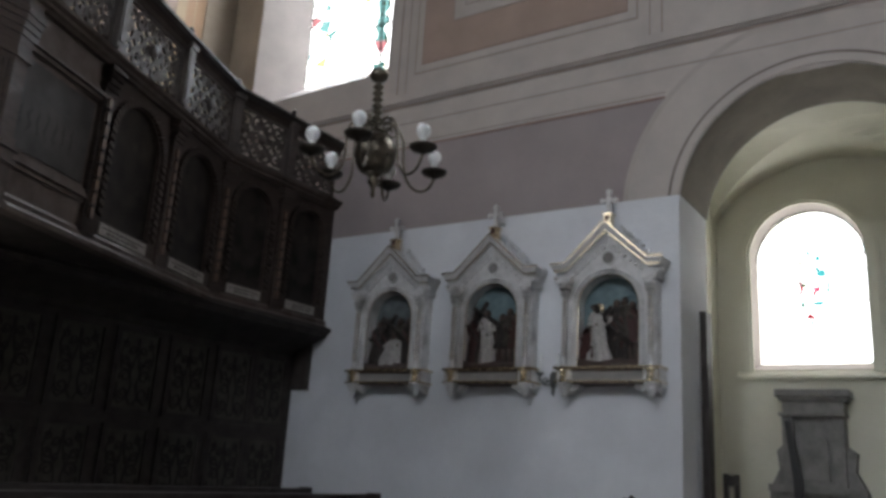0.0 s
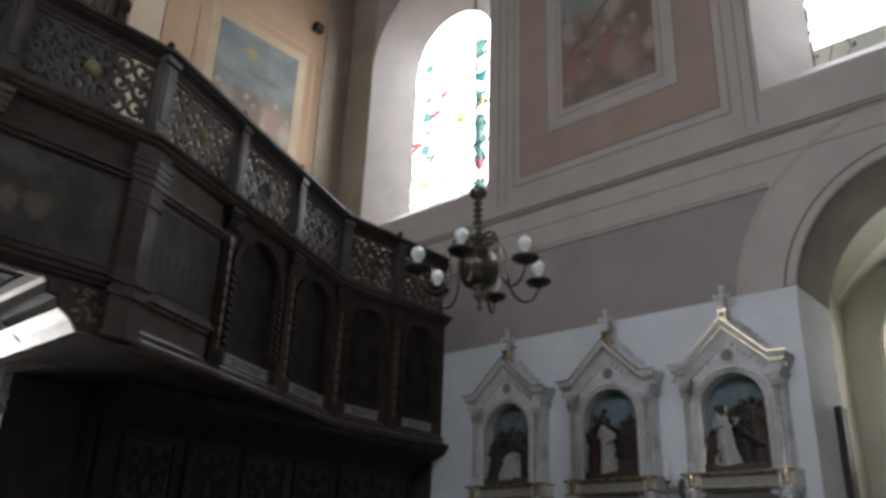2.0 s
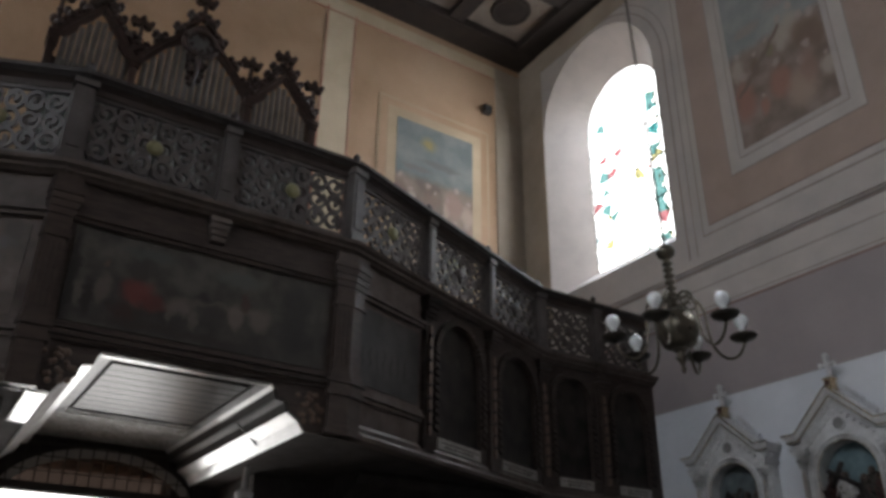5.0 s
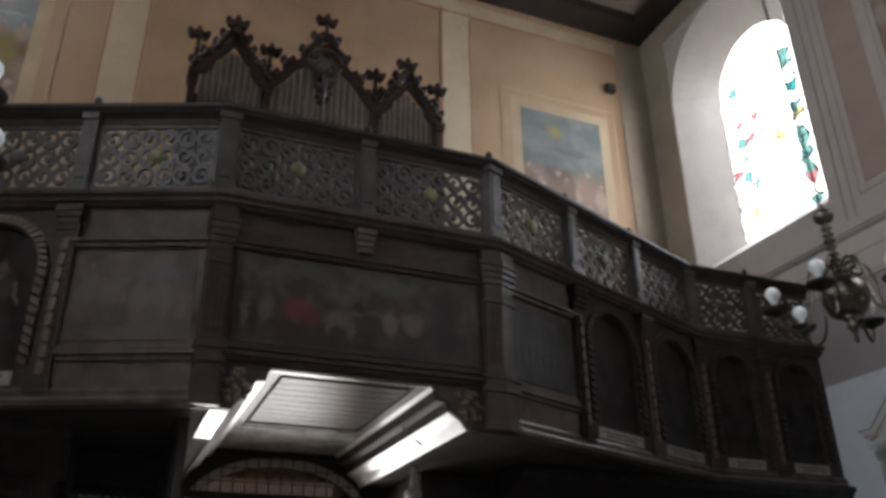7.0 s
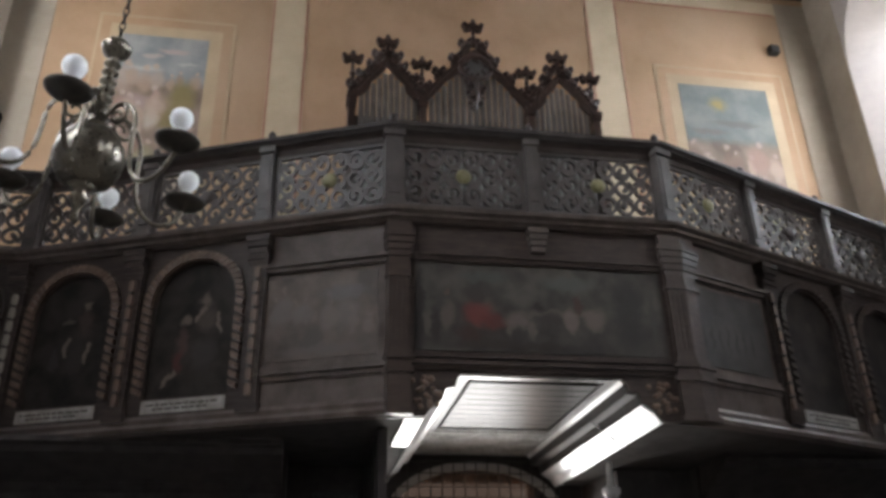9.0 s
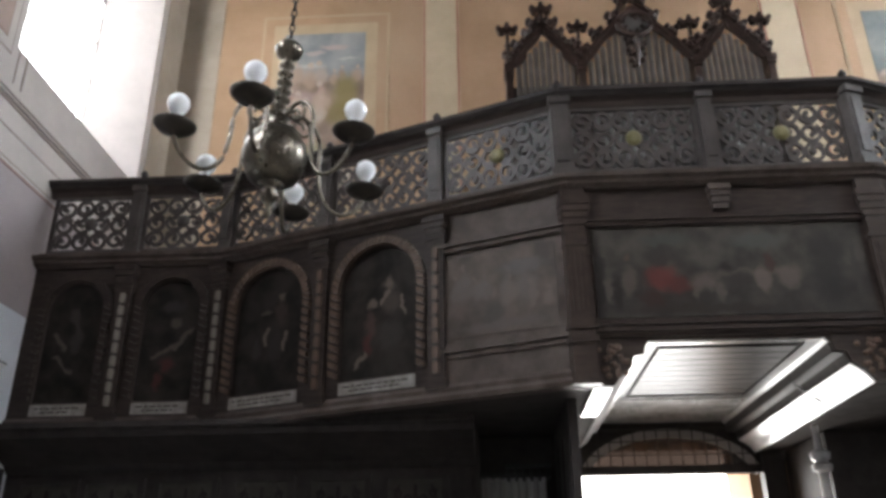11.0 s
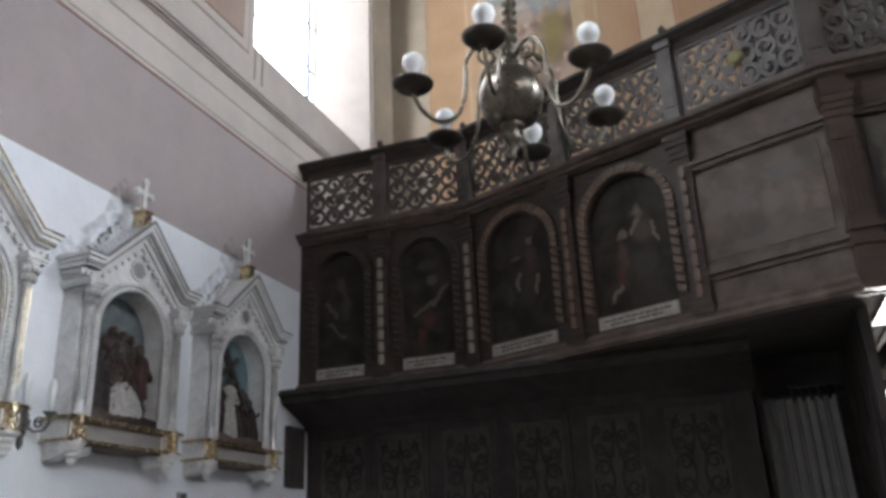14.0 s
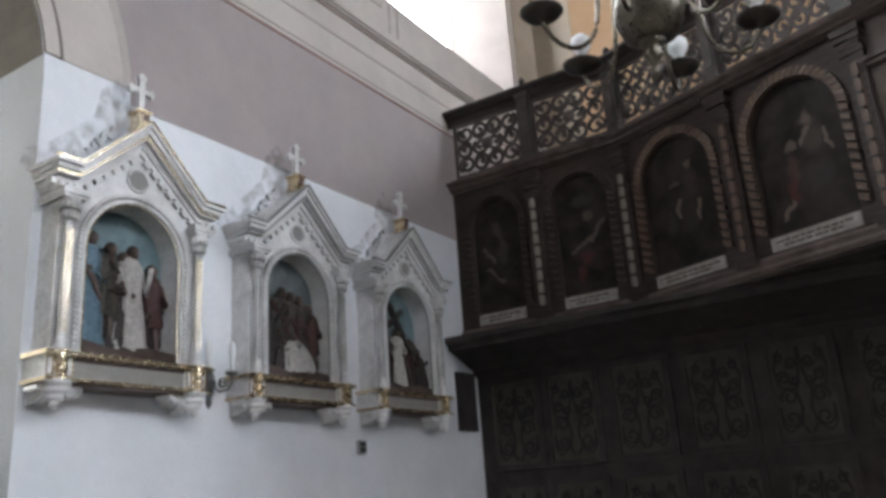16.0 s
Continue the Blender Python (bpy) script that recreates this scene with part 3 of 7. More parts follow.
def tall_window(side, yc, n):
    """A tall round-headed window: splayed white reveal, sill, leaded stained glass."""
    s = 1 if side == "R" else -1
    xw = XR if side == "R" else XL
    win = thing("window_%d" % n, None, None, "tall round-headed stained glass window in a white splayed reveal", "window", kind="structure")
    oc, oh = opening(side, yc)
    wy = yc
    yc = yc + (0.07 if side == "R" else 0.0)
    inner = [(oc - oh, WIN_SILL)] + arc(oc, WIN_SPRING, oh, 180, 0, 24, WIN_RISE) + [(oc + oh, WIN_SILL)]
    outer = [(yc - GL_HALF, GL_SILL)] + [(p[0], p[1]) for p in arc(yc, GL_SPRING, GL_HALF, 180, 0, 24)] + [(yc + GL_HALF, GL_SILL)]
    bm = bmesh.new()
    xg = xw + s * 0.56
    for i in range(len(inner)):
        j = (i + 1) % len(inner)
        vs = [bm.verts.new(p) for p in ((xw, *inner[i]), (xw, *inner[j]), (xg, *outer[j]), (xg, *outer[i]))]
        bm.faces.new(vs)
    bmesh.ops.remove_doubles(bm, verts=bm.verts, dist=1e-4)
    # a thin rim that keeps the reveal from being paper-thin
    for i in range(len(outer)):
        j = (i + 1) % len(outer)
        e = 1.12
        def out(p):
            return (yc + (p[0] - yc) * e, 7.5 + (p[1] - 7.5) * e)
        vs = [bm.verts.new(p) for p in ((xg, *outer[i]), (xg, *outer[j]), (xg + s * 0.02, *out(outer[j])), (xg + s * 0.02, *out(outer[i])))]
        bm.faces.new(vs)
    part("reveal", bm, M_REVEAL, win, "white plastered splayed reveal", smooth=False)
    # leaded glass: grid of pieces, border of coloured pieces
    rnd = random.Random(100 * n + 7)
    bmg = bmesh.new()
    bml = bmesh.new()
    nx, nz = 9, 22
    top = GL_SPRING + GL_HALF
    def inside(y, z):
        if z <= GL_SPRING:
            return abs(y - yc) < GL_HALF
        return (y - yc) ** 2 + (z - GL_SPRING) ** 2 < GL_HALF ** 2
    xs = xg + s * 0.02
    def yj(i, k):
        return yc - GL_HALF + 2 * GL_HALF * i / nx + (0.05 * math.sin(3.1 * k + i * 1.9) if 0 < i < nx else 0)
    def zj(i, k):
        return GL_SILL + (top - GL_SILL) * k / nz + (0.05 * math.sin(2.3 * i + k * 1.3) if 0 < k < nz else 0)
    for i in range(nx):
        for k in range(nz):
            q = [(yj(i, k), zj(i, k)), (yj(i + 1, k), zj(i + 1, k)), (yj(i + 1, k + 1), zj(i + 1, k + 1)), (yj(i, k + 1), zj(i, k + 1))]
            vs = [bmg.verts.new((xs, *p)) for p in q]
            f = bmg.faces.new(vs)
            f.material_index = 0
            if side == "R" and yc > 3 and i in (1, nx - 2) and k < 17 and rnd.random() < 0.6:
                f.material_index = rnd.choice((7, 7, 7, 4, 8, 9, 0))
            elif side == "R" and yc > 3 and k < 14 and rnd.random() < 0.12:
                f.material_index = rnd.choice((7, 9, 8))
    def shard(y, z, r, mi, thin):
        a0 = rnd.uniform(0, 6.28)
        pts = []
        for q in range(5):
            a = a0 + 1.257 * q
            rr = r * rnd.uniform(0.5, 1.2)
            pts.append((xs - s * 0.012, y + rr * math.cos(a) * thin, z + rr * math.sin(a)))
        bmg.faces.new([bmg.verts.new(p) for p in pts]).material_index = mi
    for k in range(64):
        z = GL_SILL + 0.03 + (GL_SPRING - GL_SILL + 0.1) * k / 64
        for y, pr in ((yc - GL_HALF + 0.06, 0.9), (yc - GL_HALF + 0.15, 0.85), (yc - GL_HALF + 0.24, 0.45), (yc + GL_HALF - 0.05, 0.35)):
            if rnd.random() < pr * (1.0 if yc > 3 and side == "R" else 0.3):
                shard(y + rnd.uniform(-0.02, 0.02), z, rnd.uniform(0.015, 0.042), rnd.choice((1, 2, 3, 4, 4, 6, 7, 9)), 0.8)
    for k in range(80 if side == "R" and yc > 3 else 12):
        z = GL_SILL + (2.3 * rnd.random() ** 1.6)
        shard(yc + rnd.uniform(-0.6, 0.6), z, rnd.uniform(0.02, 0.06), rnd.choice((1, 9, 2, 4, 3, 7, 8, 7)), rnd.uniform(0.25, 0.9))
    rim = [(yc - GL_HALF, GL_SILL)] + arc(yc, GL_SPRING, GL_HALF, 180, 0, 24) + [(yc + GL_HALF, GL_SILL)]
    for i in range(150):
        u = i / 150 * (len(rim) - 1)
        k = int(u)
        f = u - k
        shard(rim[k][0] + (rim[k + 1][0] - rim[k][0]) * f, rim[k][1] + (rim[k + 1][1] - rim[k][1]) * f, rnd.uniform(0.012, 0.03), 6, 1.0)
    for i in range(90):
        for y in (yc - GL_HALF, yc + GL_HALF):
            shard(y, GL_SILL + (GL_SPRING - GL_SILL) * (i + rnd.random()) / 90, rnd.uniform(0.012, 0.034), 6, 1.0)
    glass = part("stained_glass", bmg, [G_CLEAR] + G_TINTS + [M_LEAD, G_PALE_T, G_PALE_R, G_PALE_Y], win, "pale leaded glass with coloured border pieces")
    glass.visible_shadow = False
    for i in range(1, nx):
        if i in (1, 2, nx - 2, nx - 1, 4):
            pts = [(yj(i, k), zj(i, k)) for k in range(nz + 1) if inside(yj(i, k), zj(i, k))]
            for p, q in zip(pts, pts[1:]):
                w = 0.006
                vs = [bml.verts.new(v) for v in ((xs - s * 0.006, p[0] - w, p[1]), (xs - s * 0.006, p[0] + w, p[1]), (xs - s * 0.006, q[0] + w, q[1]), (xs - s * 0.006, q[0] - w, q[1]))]
                bml.faces.new(vs)
    for z in (6.7, 7.3, 7.9):
        box(bml, min(xs - s * 0.02, xs - s * 0.005), max(xs - s * 0.02, xs - s * 0.005), yc - GL_HALF, yc + GL_HALF, z - 0.009, z + 0.009)
    part("lead_bars", bml, M_LEAD, win)
    # sky light falls in from above through the opening
    m = Matrix.Translation((xw + s * 2.3, yc, 9.0)) @ Euler((0, radians(58 * s), 0)).to_matrix().to_4x4()
    window_light("daylight", m, 4.0, 3.4, DAYLIGHT[side][WIN_Y.index(wy)], (0.885, 0.96, 1.075))
    return win


# side walls
def side_wall(side):
    s = 1 if side == "R" else -1
    xw = XR if side == "R" else XL
    a, b = xw, xw + s * WALL_T * 0.5
    n = "wall_east" if side == "R" else "wall_west"
    low = []
    for yc in (ARCH_Y, ARCH_Y - ARCH_STEP):
        low.append(arch_outline(yc, ARCH_R, 0.0, ARCH_SPRING, ARCH_R, 28))
    bm = bmesh.new()
    wall_with_openings(bm, "x", a, b, YF, YB, 0.0, 5.0, low, 0)
    w = thing(n, bm, M_WHITE, "white limewashed side wall with painted bands above", "wall", kind="structure")
    bm = bmesh.new()
    wins = [[(c - h, WIN_SILL)] + arc(c, WIN_SPRING, h, 180, 0, 24, WIN_RISE) + [(c + h, WIN_SILL)] for c, h in [opening(side, yc) for yc in WIN_Y]]
    wall_with_openings(bm, "x", a, b, YF, YB, 5.0, CEIL, wins, 0)
    part("upper_wall", bm, M_CREAM, w)
    # painted decoration lies as thin coats on the wall
    def coat(name, z0, z1, mat, d, y0=YF, y1=YB, label=""):
        bm = bmesh.new()
        box(bm, min(xw - s * d, xw), max(xw - s * d, xw), y0, y1, z0, z1)
        return part(name, bm, mat, w, label)
    # mauve band, held clear of the arch by a light ring
    def band(name, z0, z1, mat, d, r):
        bm = bmesh.new()
        spans = []
        y = YB
        steps = 40
        for k in range(steps):
            za, zb = z0 + (z1 - z0) * k / steps, z0 + (z1 - z0) * (k + 1) / steps
            zm = (za + zb) / 2 - ARCH_SPRING
            h = math.sqrt(max(r * r - zm * zm, 0))
            edges = [(ARCH_Y + h, YB), (ARCH_Y - ARCH_STEP + h, ARCH_Y - h), (YF, ARCH_Y - ARCH_STEP - h)]
            for p, q in edges:
                if q > p:
                    box(bm, min(xw - s * d, xw), max(xw - s * d, xw), p, q, za, zb)
        return part(name, bm, mat, w)
    band("mauve_band", 3.7 if side == "R" else 3.6, 4.63, M_MAUVE, 0.004, 1.62)
    coat("cream_band", 4.63, 5.0, M_CREAM, 0.004, label="cream painted band")
    for ya, yb in ((ARCH_Y + 1.22, YB), (ARCH_Y - ARCH_STEP + 1.22, ARCH_Y - 1.22), (YF, ARCH_Y - ARCH_STEP - 1.22)):
        coat("red_line", 4.625, 4.645, M_WALLRED, 0.012, ya, yb)
        coat("moulding", 4.678, 4.69, M_LINE, 0.008, ya, yb)
    for z, t, mt, d in ((4.914, 0.015, M_LINE, 0.008), (5.12, 0.026, M_LINE, 0.012), (5.146, 0.018, M_CREAM, 0.035), (5.164, 0.012, M_LINE, 0.022), (5.176, 0.038, M_CREAM, 0.045), (5.214, 0.014, M_LINE, 0.02)):
        coat("moulding", z, z + t, mt, d)
    # ring round the arch
    for r0, r1, mt, d in ((1.11, 1.185, M_CREAM, 0.02), (1.185, 1.21, M_ARCHLINE, 0.012), (1.21, 1.57, M_CREAM, 0.006), (1.57, 1.62, M_REVEAL, 0.008)):
        for yc in (ARCH_Y, ARCH_Y - ARCH_STEP):
            bm = bmesh.new()
            z_lo = 3.7
            def ang(r):
                return math.degrees(math.asin(min(0.999, (z_lo - ARCH_SPRING) / r)))
            n_ = 40
            A0 = ang(r1)
            pin, pout = arc(yc, ARCH_SPRING, r0, ang(r0), 180 - ang(r0), n_), arc(yc, ARCH_SPRING, r1, A0, 180 - A0, n_)
            for i in range(n_):
                quad = [pin[i], pin[i + 1], pout[i + 1], pout[i]]
                prism(bm, quad, "x", xw - s * d, xw)
            part("arch_ring", bm, mt, w)
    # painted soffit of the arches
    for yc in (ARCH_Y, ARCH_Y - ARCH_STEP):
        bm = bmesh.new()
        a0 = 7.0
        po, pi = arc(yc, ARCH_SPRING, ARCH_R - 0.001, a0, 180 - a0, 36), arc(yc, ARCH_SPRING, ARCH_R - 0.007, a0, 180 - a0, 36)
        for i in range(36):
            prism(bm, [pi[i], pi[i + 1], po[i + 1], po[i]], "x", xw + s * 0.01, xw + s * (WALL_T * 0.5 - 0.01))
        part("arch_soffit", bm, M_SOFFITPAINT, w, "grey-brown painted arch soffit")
    # painted field with picture between the windows
    for yc in (3.78, -1.7):
        for (hw, z0, z1, mt, d, nm) in ((1.29, 5.5, 9.4, M_LINE, 0.004, "field_line"), (1.272, 5.518, 9.382, M_CREAM, 0.008, "field_band"), (1.19, 5.6, 9.3, M_WALLRED, 0.012, "field_edge"), (1.178, 5.612, 9.288, M_TAUPE, 0.016, "painted_field"), (0.8, 6.03, 8.97, M_LINE, 0.02, "border_line"), (0.785, 6.045, 8.955, M_CREAM, 0.024, "picture_border"), (0.65, 6.18, 8.82, M_LINE, 0.027, "inner_line"), (0.638, 6.192, 8.808, M_REVEAL, 0.03, "inner_border")):
            coat(nm, z0, z1, mt, d, yc - hw, yc + hw)
        bm = bmesh.new()
        box(bm, -0.575, 0.575, -0.034, 0.0, -1.24, 1.24)
        part("wall_painting", bm, P_WALL_R, w, "faded rose wall painting in a cream border", m=Matrix.Translation((xw, yc, 7.5)) @ Euler((0, 0, radians(-90 * s))).to_matrix().to_4x4())
    coat("corner_strip", 5.29, CEIL, M_GREYOLIVE, 0.01, 7.67, YB, "grey-olive painted corner strip")
    coat("corner_strip", 9.5, CEIL, M_GREYOLIVE, 0.01, 5.3, 7.67)
    # painted frames round the windows
    for yc in WIN_Y:
        for r, t in ((1.2, 0.02), (1.32, 0.012)):
            bm = bmesh.new()
            pts_o = [(yc - r - t, 5.3)] + arc(yc, WIN_SPRING, r + t, 180, 0, 24, 1.1 + (r - 1.03) + t) + [(yc + r + t, 5.3)]
            pts_i = [(yc - r, 5.3)] + arc(yc, WIN_SPRING, r, 180, 0, 24, 1.1 + (r - 1.03)) + [(yc + r, 5.3)]
            for i in range(len(pts_o) - 1):
                if yc > 3 and pts_o[i + 1][0] > yc:
                    continue
                prism(bm, [pts_i[i], pts_i[i + 1], pts_o[i + 1], pts_o[i]], "x", xw - s * 0.008, xw)
            part("window_line", bm, M_LINE, w)
    return w


wall_east = side_wall("R")
wall_west = side_wall("L")
for i, yc in enumerate(WIN_Y):
    tall_window("R", yc, i + 1)
    tall_window("L", yc, i + 4)

# organ wall with the entrance opening
DOOR_X0, DOOR_X1, DOOR_Z = 0.83, 2.33, 2.55
bm = bmesh.new()
wall_with_openings(bm, "y", YB, YB + 0.8, XL - 0.6, XR + 0.6, 0, CEIL, [[(0.7, 0.0), (0.7, 2.95), (2.5, 2.95), (2.5, 0.0)]], 0)
wall_north = thing("wall_north", bm, M_OCHRE, "ochre plastered organ wall with painted panels", "wall", kind="structure")


def wcoat(name, x0, x1, z0, z1, mat, d, label=""):
    bm = bmesh.new()
    box(bm, x0, x1, YB - d, YB, z0, z1)
    return part(name, bm, mat, wall_north, label)


for x0, x1 in ((-0.68, -0.22), (3.52, 4.0)):
    wcoat("pale_pilaster", x0, x1, 4, 9.72, M_OCHREPALE, 0.006, "pale painted pilaster strip")
    for x in (x0 + 0.02, x1 - 0.02):
        wcoat("red_edge", x - 0.012, x + 0.012, 4, 9.55, M_REDLINE, 0.012)
wcoat("pale_frieze", XL, XR, 9.5, 9.72, M_OCHREPALE, 0.008)
wcoat("red_edge", XL + 0.5, XR - 0.55, 9.48, 9.5, M_REDLINE, 0.012)
for x0, x1 in ((XL, XL + 0.5), (XR - 0.5, XR)):
    wcoat("grey_corner", x0, x1, 4, 9.72, M_GREYOLIVE, 0.014, "grey-olive painted corner strip")
for x0, x1, lab in ((-2.42, -1.4, "faded wall painting of a crowd under pale sky"), (4.72, 6.0, "faded wall painting with blue sky")):
    for e, mt, d, nm in ((0.3, M_BORDER, 0.01, "outer_border"), (0.27, M_OCHRE, 0.014, "ochre_border"), (0.15, M_BORDER, 0.018, "picture_border")):
        wcoat(nm, x0 - e, x1 + e, 5.7 - e, 8.1 + e, mt, d)
    bm = bmesh.new()
    box(bm, (x0 - x1) / 2, (x1 - x0) / 2, -0.022, 0.0, -1.2, 1.2)
    part("wall_painting", bm, P_WALL_W if x0 < 0 else P_WALL_E, wall_north, lab, m=Matrix.Translation(((x0 + x1) / 2, YB, 6.9)))
bm = bmesh.new()
box(bm, 6.19, 6.32, YB - 0.1, YB, 8.74, 8.87)
box(bm, 6.205, 6.305, YB - 0.115, YB - 0.098, 8.755, 8.855)
thing("loudspeaker", bm, M_BOXBLACK, "small black box loudspeaker high on the ochre wall", "speaker")

bm = bmesh.new()
box(bm, XL - 0.6, XR + 0.6, YF - 0.6, YF, 0, CEIL)
thing("wall_south", bm, M_CREAM, "plain plastered wall closing the nave", "wall", kind="structure")

# ---- side chapels behind the arches ----


def chapel(side, yc, n, lit):
    s = 1 if side == "R" else -1
    xw = (XR if side == "R" else XL) + s * WALL_T * 0.5
    xe = xw + s * 1.85
    yc = yc + 0.25
    y0, y1 = yc - 1.5, yc + 1.25
    bm = bmesh.new()
    gy = 1.57 if lit else yc
    ch_half, ch_sill, ch_spring = 0.55, 2.63, 3.78
    op = [(gy - ch_half - 0.07, ch_sill - 0.1)] + arc(gy, ch_spring, ch_half + 0.07, 180, 0, 24) + [(gy + ch_half + 0.07, ch_sill - 0.1)]
    wall_with_openings(bm, "x", xe, xe + s * 0.5, y0 - 0.3, y1 + 0.3, 0, 6.2, [op])
    box(bm, min(xw, xe), max(xw, xe), y0 - 0.3, y0, 0, 6.2)
    box(bm, min(xw, xe), max(xw, xe), y1, y1 + 0.3, 0, 6.2)
    w = thing("wall_chapel_%d" % n, bm, M_CHAPEL, "greenish cream plastered side chapel with a vault", "wall", kind="structure")
    # cross vault: two crossing barrels
    bm = bmesh.new()
    nn = 20
    hx, hy = abs(xe - xw) / 2, 1.5
    cx = (xw + xe) / 2
    def vz(u, v):
        a = math.sqrt(max(0, 1 - u * u))
        b = math.sqrt(max(0, 1 - v * v))
        return 3.5 + 1.35 * max(a, b)
    grid = [[bm.verts.new((cx + hx * (2 * i / nn - 1), yc + hy * (2 * j / nn - 1), vz(2 * i / nn - 1, 2 * j / nn - 1))) for j in range(nn + 1)] for i in range(nn + 1)]
    for i in range(nn):
        for j in range(nn):
            bm.faces.new((grid[i][j], grid[i + 1][j], grid[i + 1][j + 1], grid[i][j + 1]))
    part("vault", bm, M_CHAPEL, w, "cream groin vault")
    bm = bmesh.new()
    box(bm, min(xw, xe + s * 0.5), max(xw, xe + s * 0.5), y0 - 0.3, y1 + 0.3, 6.2, 6.4)
    part("vault_cover", bm, M_CHAPEL, w)
    # raised roll moulding round the chapel window
    bm = bmesh.new()
    for ra, rb, d in ((0.03, 0.06, 0.03), (0.06, 0.1, 0.055), (0.1, 0.135, 0.06), (0.135, 0.165, 0.035)):
        o1 = [(gy - ch_half - rb, ch_sill - 0.12)] + arc(gy, ch_spring, ch_half + rb, 180, 0, 28) + [(gy + ch_half + rb, ch_sill - 0.12)]
        o2 = [(gy - ch_half - ra, ch_sill - 0.12)] + arc(gy, ch_spring, ch_half + ra, 180, 0, 28) + [(gy + ch_half + ra, ch_sill - 0.12)]
        for i in range(len(o1) - 1):
            prism(bm, [o2[i], o2[i + 1], o1[i + 1], o1[i]], "x", xe - s * d, xe)
    prism(bm, [(xe, ch_sill - 0.2), (xe - s * 0.08, ch_sill - 0.2), (xe - s * 0.08, ch_sill - 0.17), (xe, ch_sill - 0.11)], "y", gy - ch_half - 0.2, gy + ch_half + 0.2)
    part("window_surround", bm, M_CHAPEL, w, "rounded cream window surround")
    win = thing("window_%d" % (n + 6), None, None, "round-headed chapel window of pale stained glass", "window", kind="structure")
    bm = bmesh.new()
    xg = xe + s * 0.22
    rnd = random.Random(n)
    nx, nz = 8, 12
    top = ch_spring + ch_half
    for i in range(nx):
        for k in range(nz):
            ya, yb = gy - ch_half + 2 * ch_half * i / nx, gy - ch_half + 2 * ch_half * (i + 1) / nx
            za, zb = ch_sill + (top - ch_sill) * k / nz, ch_sill + (top - ch_sill) * (k + 1) / nz
            f = bm.faces.new([bm.verts.new((xg, *p)) for p in ((ya, za), (yb, za), (yb, zb), (ya, zb))])
            f.material_index = 0
    def shard(y, z, ry, rz, mi):
        a0 = rnd.uniform(0, 6.28)
        pts = [(xg - s * (0.01 + 0.001 * rnd.random()), y + ry * rnd.uniform(0.5, 1.2) * math.cos(a0 + 0.9 * q), z + rz * rnd.uniform(0.5, 1.2) * math.sin(a0 + 0.9 * q)) for q in range(7)]
        bm.faces.new([bm.verts.new(p) for p in pts]).material_index = mi
    for k in range(70):
        shard(gy + rnd.gauss(0.02, 0.11), min(3.95, max(2.98, rnd.gauss(3.48, 0.22))), rnd.uniform(0.008, 0.026), rnd.uniform(0.01, 0.034), rnd.choice((4, 4, 2, 5, 7, 8)))
    # the coloured figure field: turquoise border, red and rose pieces
    for dy, z, ry, rz, mi in ((0.01, 3.83, 0.02, 0.05, 4), (-0.08, 3.78, 0.05, 0.03, 4), (0.16, 3.74, 0.08, 0.02, 4), (0.05, 3.73, 0.08, 0.016, 3), (0.26, 3.56, 0.014, 0.06, 2), (0.1, 3.48, 0.026, 0.1, 1), (-0.06, 3.44, 0.05, 0.04, 5), (-0.03, 3.38, 0.03, 0.03, 1), (-0.12, 3.6, 0.05, 0.06, 4), (-0.18, 3.45, 0.016, 0.1, 4), (-0.25, 3.44, 0.03, 0.025, 7), (0.1, 3.28, 0.02, 0.05, 7), (0.03, 3.2, 0.1, 0.014, 3), (0.02, 3.13, 0.042, 0.042, 1), (0.01, 3.06, 0.03, 0.03, 4), (0.07, 3.03, 0.014, 0.04, 4), (-0.08, 3.28, 0.07, 0.03, 4), (0.0, 3.32, 0.04, 0.024, 8)):
        shard(gy + dy, z, ry * 1.15, rz * 1.1, mi)
    for i in range(90):
        t = i / 90
        rim = [(gy - ch_half, ch_sill)] + arc(gy, ch_spring, ch_half, 180, 0, 24) + [(gy + ch_half, ch_sill)]
        u = t * (len(rim) - 1)
        k = int(u)
        p, q = rim[k], rim[k + 1]
        shard(p[0] + (q[0] - p[0]) * (u - k), p[1] + (q[1] - p[1]) * (u - k), rnd.uniform(0.006, 0.02), rnd.uniform(0.01, 0.028), rnd.choice((6, 7, 6)))
    part("stained_glass", bm, [G_CLEAR] + G_TINTS + [M_LEAD, G_PALE_T, G_PALE_R, G_PALE_Y], win, "pale glass with a small coloured figure field")
    # frame that closes the reveal behind the surround
    bm = bmesh.new()
    oi = [(gy - ch_half, ch_sill)] + arc(gy, ch_spring, ch_half, 180, 0, 24) + [(gy + ch_half, ch_sill)]
    for i in range(len(op)):
        j = (i + 1) % len(op)
        bm.faces.new([bm.verts.new(p) for p in ((xe + s * 0.02, *op[i]), (xe + s * 0.02, *op[j]), (xe + s * 0.24, *oi[j]), (xe + s * 0.24, *oi[i]))])
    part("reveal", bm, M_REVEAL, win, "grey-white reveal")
    m = Matrix.Translation((xe + s * 1.4, gy, 4.7)) @ Euler((0, radians(60 * s), 0)).to_matrix().to_4x4()
    window_light("daylight", m, 2.4, 2.0, 270.0, (0.95, 0.985, 1.04))


